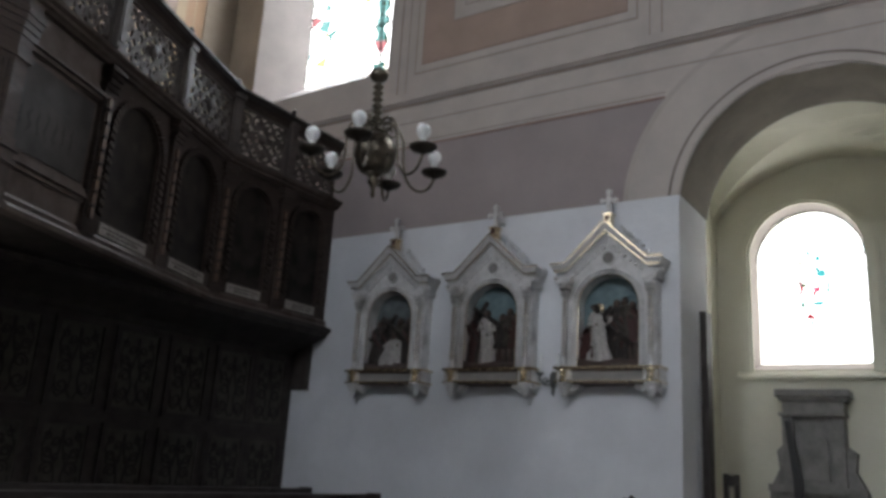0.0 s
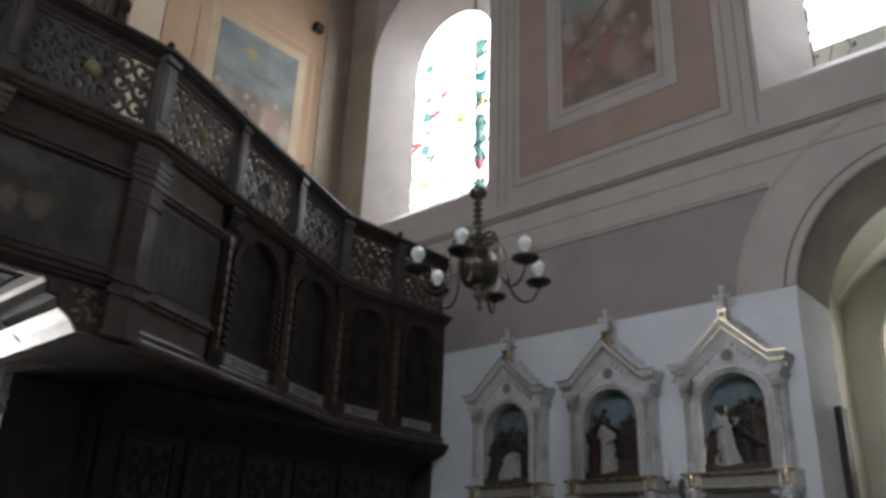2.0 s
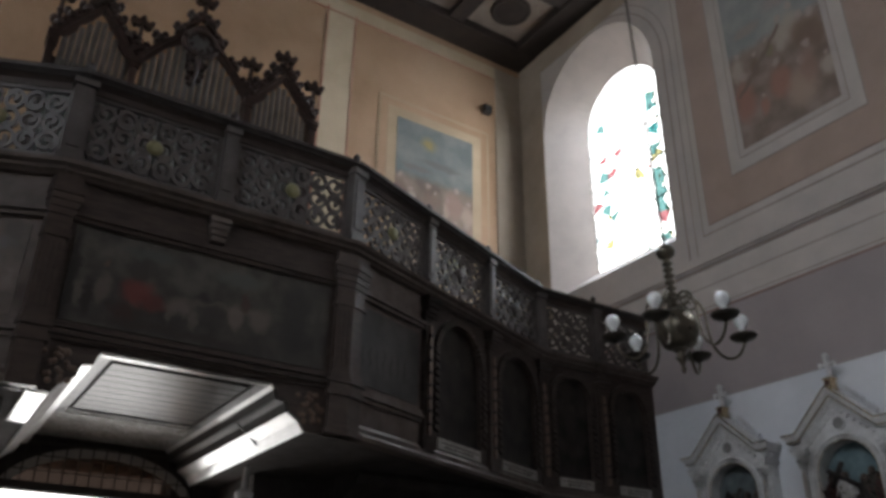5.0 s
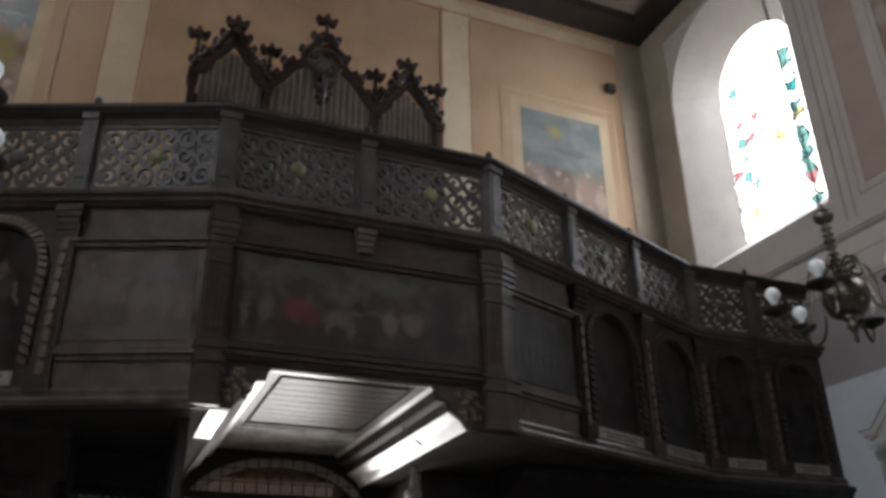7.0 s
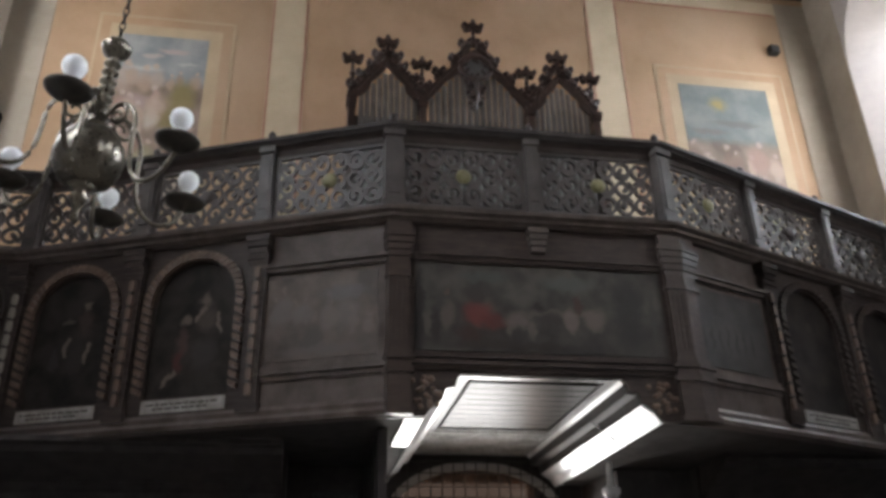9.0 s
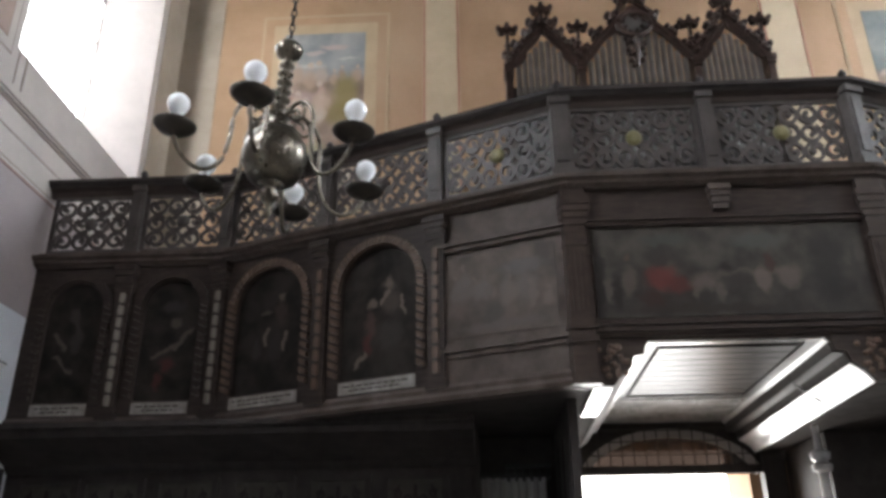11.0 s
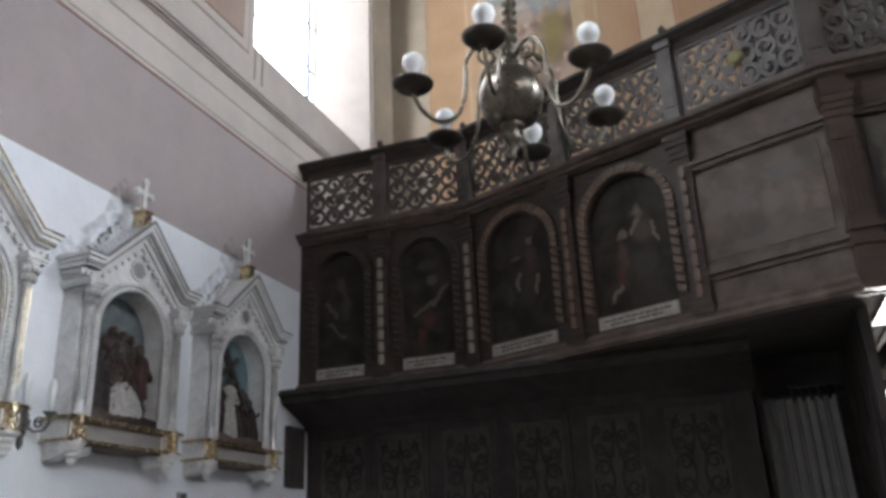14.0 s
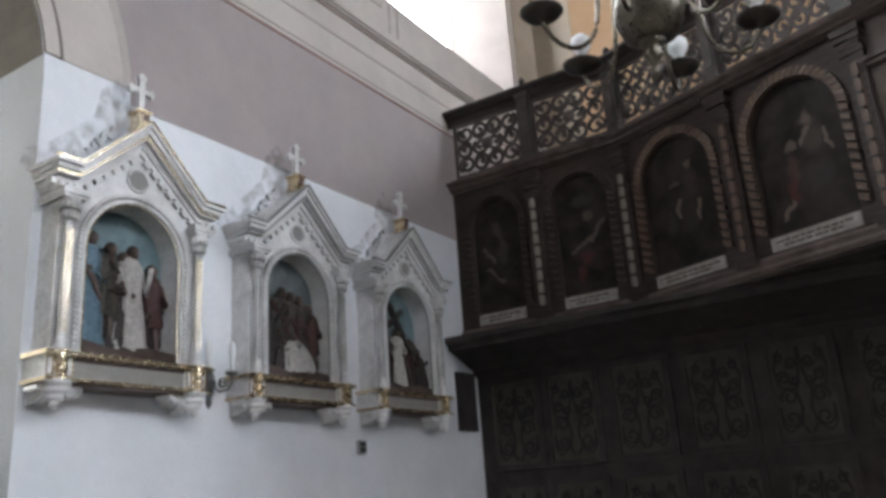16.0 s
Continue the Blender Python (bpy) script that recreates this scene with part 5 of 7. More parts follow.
def finial_cross(bm, x, z, s):
    """A carved cross-flower: stem with four rounded lobes and a knob."""
    def lobe(cx, cz, r):
        n = 8
        a = [bm.verts.new((cx + r * math.cos(2 * math.pi * k / n), OY - 0.035, cz + r * math.sin(2 * math.pi * k / n))) for k in range(n)]
        b = [bm.verts.new((cx + r * math.cos(2 * math.pi * k / n), OY + 0.035, cz + r * math.sin(2 * math.pi * k / n))) for k in range(n)]
        bm.faces.new(a[::-1]); bm.faces.new(b)
        for k in range(n):
            bm.faces.new((a[k], a[(k + 1) % n], b[(k + 1) % n], b[k]))
    box(bm, x - 0.018 * s, x + 0.018 * s, OY - 0.018, OY + 0.018, z - 0.16 * s, z + 0.02 * s)
    lobe(x, z + 0.03 * s, 0.045 * s)
    for sx in (-1, 1):
        lobe(x + sx * 0.06 * s, z + 0.015 * s, 0.036 * s)
        lobe(x + sx * 0.085 * s, z + 0.05 * s, 0.024 * s)
    lobe(x, z + 0.085 * s, 0.024 * s)


def lobes(bm, cx, cz, s, big=1.0):
    """A crocket of four carved lobes."""
    for ox, oz, r in ((0.0, 0.0, 0.045), (0.045, 0.03, 0.03), (-0.03, 0.045, 0.028), (0.03, -0.035, 0.024)):
        n = 8
        x, z, r = cx + s * ox * big, cz + oz * big, r * big
        a = [bm.verts.new((x + r * math.cos(2 * math.pi * k / n), OY - 0.035, z + r * math.sin(2 * math.pi * k / n))) for k in range(n)]
        b = [bm.verts.new((x + r * 0.6 * math.cos(2 * math.pi * k / n), OY - 0.06, z + r * 0.6 * math.sin(2 * math.pi * k / n))) for k in range(n)]
        c = [bm.verts.new((x + r * math.cos(2 * math.pi * k / n), OY + 0.03, z + r * math.sin(2 * math.pi * k / n))) for k in range(n)]
        bm.faces.new(b[::-1])
        bm.faces.new(c)
        for k in range(n):
            bm.faces.new((a[k], a[(k + 1) % n], c[(k + 1) % n], c[k]))
            bm.faces.new((b[k], b[(k + 1) % n], a[(k + 1) % n], a[k]))


def gable(x, half, z_foot, z_top, w, web):
    """A crocketed gothic arch over a pipe field: bulging slopes, stem with a cross-flower, carved infill under the arch."""
    za = z_foot + 0.68 * (z_top - z_foot)
    H = za - z_foot
    bm = bmesh.new()
    spots = []
    for s in (-1, 1):
        pts = [(x + s * half * (1 - (i / 14) ** 1.3), z_foot + H * i / 14) for i in range(15)]
        ribbon(bm, pts, w, OY - 0.055, OY + 0.05)
        spots += [(pts[i][0] + s * 0.045, pts[i][1] + 0.04, s) for i in (3, 7, 11)] + [(x + s * 0.085, za + 0.3 * (z_top - za), s)]
        # a small open triangle stays under the stem
        ribbon(bm, [(x + s * 0.02, z_top - 0.16), (x + s * 0.05, za + 0.06), (x + s * half * 0.36, za - 0.1 * H)], w * 0.8, OY - 0.05, OY + 0.04)
    box(bm, x - 0.02, x + 0.02, OY - 0.03, OY + 0.03, za + 0.1, z_top - 0.1)
    g = part("gable", bm, M_CARVED_DARK, organ, "crocketed gothic gable")
    for cx, cz, s in spots:
        bm = bmesh.new()
        lobes(bm, cx, cz, s, 1.22)
        part("crocket", bm, M_CARVED_DARK, g)
    bm = bmesh.new()
    finial_cross(bm, x, z_top, 1.15)
    part("finial", bm, M_CARVED_DARK, g, "carved cross-flower finial")
    for s in (-1, 1):
        bm = bmesh.new()
        n = 14
        for i in range(n):
            t0, t1 = 0.96 * i / n, 0.96 * (i + 1) / n
            row = []
            for t in (t0, t1):
                out = half * (1 - t ** 1.3)
                inn = out * (1 - web * (0.55 + 0.45 * abs(math.sin(8.0 * t)))) * math.sqrt(max(0.0, 1 - (t / 0.8) ** 2))
                row.append((max(0.012, inn), max(0.013, out), z_foot + H * t))
            (i0, o0, zz0), (i1, o1, zz1) = row
            if o0 > i0 + 0.005 and o1 > i1 + 0.002:
                prism(bm, [(x + s * i0, zz0), (x + s * o0, zz0), (x + s * o1, zz1), (x + s * i1, zz1)], "y", OY - 0.045, OY - 0.022)
        bmesh.ops.remove_doubles(bm, verts=bm.verts, dist=1e-5)
        part("tracery_web", bm, M_CARVED_DARK, g, "dark carved infill")
    return g


M_CARVED_DARK = shade("dark_red_brown_carving", (0.022, 0.014, 0.012), (0.062, 0.036, 0.029), 14, 0.35, bump=0.4)
for x, w in ((0.31, 0.036), (1.05, 0.036), (2.21, 0.036), (2.94, 0.036)):
    bm = bmesh.new()
    box(bm, x - w, x + w, OY - 0.08, OY + 0.1, 3.92, 6.5)
    box(bm, x - w * 1.5, x + w * 1.5, OY - 0.11, OY + 0.1, 6.44, 6.5)
    box(bm, x - w * 1.25, x + w * 1.25, OY - 0.1, OY + 0.1, 6.4, 6.44)
    lathe(bm, [(0.04, 6.5), (0.045, 6.53), (0.028, 6.56), (0.026, 6.78), (0.036, 6.8), (0.022, 6.84), (0.018, 6.93)], 8, x, OY)
    pier = part("pier", bm, M_CARVED_DARK, organ, "dark pier with a turned pinnacle")
    bm = bmesh.new()
    finial_cross(bm, x, 6.97, 1.08)
    part("finial", bm, M_CARVED_DARK, pier, "carved cross-flower finial")
gable(0.68, 0.35, 6.5, 7.22, 0.038, 0.36)
gable(1.63, 0.57, 6.5, 7.55, 0.044, 0.16)
gable(2.58, 0.35, 6.5, 7.22, 0.038, 0.36)
bm = bmesh.new()
box(bm, 0.28, 2.97, OY + 0.11, OY + 0.9, 3.92, 6.35)
part("case", bm, M_WOODDARK, organ, "dark organ case")
bm = bmesh.new()
box(bm, 0.28, 2.97, OY - 0.06, OY + 0.08, 3.92, 5.2)
part("lower_case", bm, M_WOODDARK, organ)
bm = bmesh.new()
tube(bm, [(1.63 + 0.165 * math.cos(a * math.pi / 10), OY - 0.06, 6.97 + 0.15 * math.sin(a * math.pi / 10)) for a in range(21)], 0.034, 8)
ring_ = part("tracery_ring", bm, M_CARVED_DARK, organ, "carved tracery ring")
for a in (0.5, 1.57, 2.64, 3.7, 4.71, 5.7):
    bm = bmesh.new()
    lobes(bm, 1.63 + 0.13 * math.cos(a), 6.97 + 0.115 * math.sin(a), 1 if math.cos(a) > 0 else -1, 0.95)
    part("carved_leaf", bm, M_CARVED_DARK, ring_)
bm = bmesh.new()
prism(bm, [(1.63 + 0.16 * math.cos(a * math.pi / 10), 6.97 + 0.13 * math.sin(a * math.pi / 10)) for a in range(20)], "y", OY - 0.05, OY - 0.04)
part("ring_field", bm, M_PIPE, ring_, "grey field inside the ring")
bm = bmesh.new()
for k in range(5):
    lobes(bm, 1.63 + (0.05 if k % 2 else -0.05) * (1 - k / 6), 6.78 - 0.07 * k, 1 if k % 2 else -1)
tube(bm, [(1.63, OY - 0.05, 6.84), (1.64, OY - 0.06, 6.62), (1.62, OY - 0.05, 6.44)], 0.04, 8, r2=0.014)
part("carved_pendant", bm, M_CARVED_DARK, organ, "carved leafy pendant before the pipes")


def pipes(x0, x1, n, zt):
    for k in range(n):
        x = x0 + (x1 - x0) * (k + 0.5) / n
        r = (x1 - x0) / n * 0.43
        z = zt(2 * (k + 0.5) / n - 1)
        bm = bmesh.new()
        lathe(bm, [(r * 0.5, 5.2), (r, 5.5), (r, z), (r * 0.85, z + 0.004), (r * 0.85, z - 0.03)], 10, x, OY - 0.0)
        part("pipe", bm, M_PIPE, organ, smooth=True)


pipes(0.38, 1.0, 10, lambda u: 6.5 + 0.36 * (1 - abs(u)))
pipes(1.12, 2.15, 15, lambda u: 6.5 + 0.55 * (1 - abs(u) ** 1.3))
pipes(2.27, 2.88, 10, lambda u: 6.5 + 0.36 * (1 - abs(u)))

# ---- panelled woodwork below the gallery ----
def wainscot(side):
    s = 1 if side == "R" else -1
    x_wall = XR if side == "R" else XL
    x_in = 3.3 if side == "R" else -0.13
    x0, x1 = min(x_wall, x_in), max(x_wall, x_in)
    yf = 6.2 if side == "L" else 6.42
    w = thing("panelled_screen", None, None, "dark panelled wooden screen with painted ornament under the gallery", "screen", group="screens under the gallery")
    bm = bmesh.new()
    box(bm, x0, x1, yf, yf + 0.06, 0, 2.6)
    body = part("screen_body", bm, M_WOODDARK, w)
    # big coved cornice
    bm = bmesh.new()
    y0 = yf - 0.48
    prof = [(yf, 2.68), (y0, 2.68), (y0 - 0.01, 2.64), (y0 + 0.03, 2.62), (y0 + 0.05, 2.58), (y0 + 0.16, 2.54), (y0 + 0.29, 2.49), (y0 + 0.41, 2.44), (yf - 0.03, 2.4), (yf, 2.38)]
    prism(bm, prof, "x", x0, x1)
    part("coved_cornice", bm, M_WOODDARK, w, "heavy dark coved cornice")
    n = 6
    xs = [-3.4, -2.89, -2.32, -1.74, -1.16, -0.58]
    if side == "R":
        xs = [2 * MID - x for x in xs]
    for x in xs:
        for z0, z1 in ((1.64, 2.3), (0.85, 1.46), (0.15, 0.7)):
            bm = bmesh.new()
            h = 0.2
            for q in ((-h - 0.05, h + 0.05, z1, z1 + 0.04), (-h - 0.05, h + 0.05, z0 - 0.04, z0), (-h - 0.05, -h, z0, z1), (h, h + 0.05, z0, z1)):
                box(bm, x + q[0], x + q[1], yf - 0.03, yf, q[2], q[3])
            fr = part("panel_frame", bm, M_WOODDARK, w)
            bm = bmesh.new()
            box(bm, x - h, x + h, yf - 0.008, yf, z0, z1)
            part("panel", bm, M_WOOD_ORN, fr, "worn painted panel")
            bm = bmesh.new()
            zc = (z0 + z1) / 2
            hh = z1 - z0
            for sx in (-1, 1):
                for u, v, r, a0, tn in ((0.105, 0.2, 0.062, 0.4, -1), (0.1, 0.42, 0.06, -0.5, 1), (0.12, 0.62, 0.045, 0.6, 1), (0.06, 0.78, 0.042, -0.4, -1), (0.135, 0.84, 0.035, 0.4, 1), (0.05, 0.58, 0.035, 0.2, -1)):
                    ribbon(bm, scroll(x + sx * u, z0 + hh * v, r, a0 if sx > 0 else math.pi - a0, sx * tn, 16), 0.017, yf - 0.013, yf - 0.006)
                ribbon(bm, [(x + sx * 0.012, z0 + 0.03), (x + sx * 0.05, z0 + hh * 0.14), (x + sx * 0.03, z0 + hh * 0.3), (x + sx * 0.05, z0 + hh * 0.48), (x + sx * 0.015, z0 + hh * 0.68), (x + sx * 0.004, z1 - 0.04)], 0.016, yf - 0.013, yf - 0.006)
                ribbon(bm, [(x + sx * 0.05, z0 + hh * 0.14), (x + sx * 0.13, z0 + hh * 0.06), (x + sx * 0.175, z0 + hh * 0.14), (x + sx * 0.17, z0 + hh * 0.32)], 0.014, yf - 0.013, yf - 0.006)
                ribbon(bm, [(x + sx * 0.05, z0 + hh * 0.5), (x + sx * 0.15, z0 + hh * 0.52), (x + sx * 0.175, z0 + hh * 0.72), (x + sx * 0.12, z0 + hh * 0.94)], 0.014, yf - 0.013, yf - 0.006)
            part("ornament", bm, M_ORN, fr, "dark scroll ornament")
    # side return towards the passage
    bm = bmesh.new()
    box(bm, x_in - 0.03, x_in + 0.03, yf, YB, 0, 2.66)
    part("side_board", bm, M_WOODDARK, w)
    return w


M_WOOD_ORN = shade("painted_panel_wood", (0.048, 0.043, 0.038), (0.082, 0.075, 0.067), 9, 0.6, spec=0.15)
M_ORN = shade("dark_painted_ornament", (0.019, 0.017, 0.016), (0.034, 0.031, 0.028), 14, 0.6, spec=0.15)
wainscot("L")
wainscot("R")

# ---- entrance passage ----
for s, xa, xb in ((-1, -0.1, 0.62), (1, 2.62, 3.27)):
    bm = bmesh.new()
    yq = 6.55
    box(bm, xa, xb, yq, 7.49, 0, 2.66)
    pass_jamb = thing("passage_jamb", bm, M_WOODDARK, "dark wooden jamb beside the entrance passage", "wall panel", group="passage jambs")

# added wall left of the passage, blocks door light from the gallery underside
for xa, xb in ((0.5, 0.56),):
    bm = bmesh.new()
    box(bm, xa, xb, 5.3, 6.548, 0, 2.672)
    side = thing("door_light_block", bm, M_WOODDARK, "dark boarded wall added to keep door light off the underside", "wall panel")
    for k in range(3):
        bm = bmesh.new()
        xf = xa - 0.012
        box(bm, xf, xa - 0.002, 5.4 + 0.38 * k, 5.7 + 0.38 * k, 1.5, 2.5)
        part("panel", bm, M_WOODDARK, side)
M_CLOTH = shade("grey_cloth", (0.3, 0.3, 0.3), (0.42, 0.42, 0.42), 8, 0.85, stretch=(1, 1, 0.3))
bm = bmesh.new()
front, back = [], []
for k in range(41):
    x = -0.09 + 0.5 * k / 40
    yy = 6.44 + 0.025 * math.sin(k * 1.1) + 0.012 * math.sin(k * 2.7)
    front.append((x, yy))
    back.append((x, yy + 0.012))
prism(bm, front + back[::-1], "z", 0.05, 2.33)
cur = thing("curtain", bm, M_CLOTH, "grey curtain hanging in folds beside the entrance", "curtain")
bm = bmesh.new()
tube(bm, [(-0.12, 6.44, 2.35), (0.45, 6.44, 2.35)], 0.016, 8)
for k in range(6):
    tube(bm, [(0.12 + 0.06 * k, 6.41, 2.3), (0.12 + 0.06 * k, 6.41, 2.4)], 0.012, 6)
box(bm, 0.1, 0.45, 6.39, 6.43, 2.4, 2.43)
part("curtain_rod", bm, M_BOXBLACK, cur, "dark curtain rod with rings")
bm = bmesh.new()
tube(bm, [(-0.11, 6.44, 2.35), (-0.11, 6.56, 2.35)], 0.014, 6)
tube(bm, [(0.44, 6.44, 2.35), (0.44, 6.56, 2.35)], 0.014, 6)
part("bracket", bm, M_BOXBLACK, cur)

bm = bmesh.new()
DY = 7.5
box(bm, 0.7, 2.62, DY, DY + 0.12, 2.9, 3.0)
box(bm, 0.66, 0.8, DY, DY + 0.12, 0, 2.9)
box(bm, 2.42, 2.62, DY, DY + 0.12, 0, 2.9)
door_1 = thing("door_1", bm, M_WOODDARK, "open entrance doorway with a barred arched transom", "doorway", kind="structure")
bm = bmesh.new()
box(bm, 0.8, 2.42, DY + 0.01, DY + 0.11, 2.5, 2.57)
part("transom_bar", bm, M_WOODDARK, door_1)
bm = bmesh.new()
aro = arc(1.61, 2.4, 0.84, 168, 12, 24, 0.5)
ari = arc(1.61, 2.4, 0.77, 168, 12, 24, 0.42)
for i in range(24):
    prism(bm, [ari[i], ari[i + 1], aro[i + 1], aro[i]], "y", DY + 0.02, DY + 0.1)
part("transom_arch", bm, M_CREAM, door_1, "pale arched transom frame")
bm = bmesh.new()
for i in range(24):
    prism(bm, [aro[i], aro[i + 1], (aro[i + 1][0], 2.99), (aro[i][0], 2.99)], "y", DY + 0.03, DY + 0.09)
part("spandrel", bm, M_WOODDARK, door_1, "dark boards round the arched transom")
bm = bmesh.new()
for k in range(15):
    x = 0.86 + k * 0.107
    tube(bm, [(x, DY - 0.02, 2.56), (x, DY - 0.02, 2.93)], 0.006, 6)
for z in (2.66, 2.78, 2.88):
    tube(bm, [(0.8, DY - 0.02, z), (2.42, DY - 0.02, z)], 0.006, 6)
part("window_bars", bm, M_BRASSDARK, door_1, "dark iron bars")
bm = bmesh.new()
prism(bm, arc(1.61, 2.4, 0.78, 168, 12, 24, 0.43), "y", DY + 0.05, DY + 0.06)
part("transom_glass", bm, glass_material("dusty_brown_glass", (0.1, 0.083, 0.074)), door_1, "dusty brown transom pane")
# porch beyond the door, open to the day
bm = bmesh.new()
box(bm, -0.2, 3.4, 10.9, 11.0, 0, 5.6)
thing("backdrop", bm, M_DAY, "bright daylight beyond the open entrance", "backdrop", kind="structure")
bm = bmesh.new()
box(bm, -0.3, -0.2, YB + 0.8, 11, 0, 5.6)
box(bm, 3.4, 3.5, YB + 0.8, 11, 0, 5.6)
box(bm, -0.3, 3.5, YB + 0.8, 11, 5.6, 5.7)
thing("wall_porch", bm, M_CREAM, "pale plastered porch outside the door", "wall", kind="structure")
bm = bmesh.new()
prism(bm, [(1.24, 0.05), (1.34, 0.05), (1.27, 2.46), (1.25, 2.46)], "y", 8.7, 8.76)
box(bm, 1.2, 1.38, 8.66, 8.8, 0.0, 0.05)
thing("banner_pole", bm, M_FIG_BROWN, "brown pole leaning in the bright porch", "pole")
window_light("door_daylight", Matrix.Translation((1.6, 9.4, 1.5)) @ Euler((radians(-100), 0, 0)).to_matrix().to_4x4(), 1.5, 2.2, 62.0, (1.0, 0.98, 0.95))

# wire and small white moulding at the passage flank
bm = bmesh.new()
tube(bm, [(2.14, 5.75, 2.93), (2.16, 5.74, 2.84), (2.3, 5.72, 2.72), (2.38, 5.7, 2.66)], 0.008, 6)
thing("cable", bm, M_BOXBLACK, "short dark cable on the passage flank", "cable")
bm = bmesh.new()
lathe(bm, [(0.035, 1.0), (0.035, 2.32), (0.07, 2.34), (0.075, 2.38), (0.045, 2.4), (0.07, 2.43), (0.075, 2.47), (0.03, 2.5), (0.025, 2.6), (0.02, 2.68)], 14, 2.5, 6.4)
lathe(bm, [(0.05, 0.0), (0.05, 0.06), (0.036, 0.1), (0.036, 1.0)], 14, 2.5, 6.4)
thing("passage_column", bm, M_STATION, "slim white turned column beside the passage", "column")


# ---- stations on the side walls ----
def ball(bm, x, y, z, r, mi, sx=1, sz=1.15):
    n, k2 = 10, 6
    rings = []
    for j in range(1, k2):
        a = math.pi * j / k2
        rings.append([bm.verts.new((x + sx * r * math.sin(a) * math.cos(2 * math.pi * k / n), y + r * math.sin(a) * math.sin(2 * math.pi * k / n), z - sz * r * math.cos(a))) for k in range(n)])
    for a, b in zip(rings, rings[1:]):
        for k in range(n):
            bm.faces.new((a[k], a[(k + 1) % n], b[(k + 1) % n], b[k])).material_index = mi
    bm.faces.new(rings[0][::-1]).material_index = mi
    bm.faces.new(rings[-1]).material_index = mi


# each form: x, height, width, robe paint, lean, kind (0 long robe, 1 short tunic with legs, 2 stooping)
SCENES = [
    [(-0.21, 0.64, 0.13, 2, 0.0, 0), (-0.11, 0.6, 0.12, 5, 0.02, 1), (-0.02, 0.56, 0.12, 1, 0.0, 0), (0.03, 0.6, 0.13, 0, -0.03, 0), (0.17, 0.52, 0.12, 3, -0.02, 1), (0.1, 0.3, 0.1, 1, 0.0, 2)],
    [(-0.19, 0.5, 0.13, 1, 0.12, 2), (-0.1, 0.58, 0.12, 1, 0.03, 0), (0.0, 0.56, 0.13, 5, 0.0, 0), (0.1, 0.55, 0.12, 1, -0.02, 0), (0.19, 0.5, 0.12, 3, -0.05, 1), (0.02, 0.26, 0.2, 0, -0.15, 2), (-0.12, 0.3, 0.12, 1, 0.15, 2)],
    [(-0.19, 0.42, 0.12, 1, 0.02, 0), (-0.1, 0.46, 0.13, 0, 0.05, 0), (0.02, 0.46, 0.12, 5, 0.0, 0), (0.11, 0.4, 0.12, 1, 0.0, 0), (0.21, 0.34, 0.12, 1, 0.0, 2)],
    [(-0.2, 0.34, 0.13, 3, 0.05, 2), (-0.08, 0.54, 0.15, 0, -0.08, 0), (0.04, 0.58, 0.12, 1, 0.02, 0), (0.13, 0.6, 0.12, 5, 0.0, 1), (0.2, 0.56, 0.11, 3, -0.03, 1), (0.1, 0.34, 0.1, 1, 0.2, 2)],
    [(-0.2, 0.54, 0.12, 3, 0.0, 0), (-0.05, 0.54, 0.14, 0, -0.04, 0), (-0.12, 0.56, 0.11, 5, 0.05, 0), (0.08, 0.5, 0.12, 1, 0.03, 1), (0.15, 0.56, 0.11, 5, 0.0, 1), (0.21, 0.5, 0.11, 3, 0.0, 1)],
    [(-0.19, 0.5, 0.13, 1, 0.06, 0), (-0.08, 0.52, 0.12, 1, 0.0, 0), (0.02, 0.34, 0.17, 0, 0.12, 2), (0.1, 0.52, 0.12, 5, -0.04, 1), (0.2, 0.52, 0.12, 1, 0.0, 0)],
]
BEAMS = {0: None, 1: None, 2: ((-0.2, 2.86), (0.05, 2.5)), 3: ((-0.16, 2.74), (0.18, 2.4)), 4: ((-0.2, 2.78), (0.06, 2.62)), 5: ((-0.1, 2.74), (0.2, 2.5))}


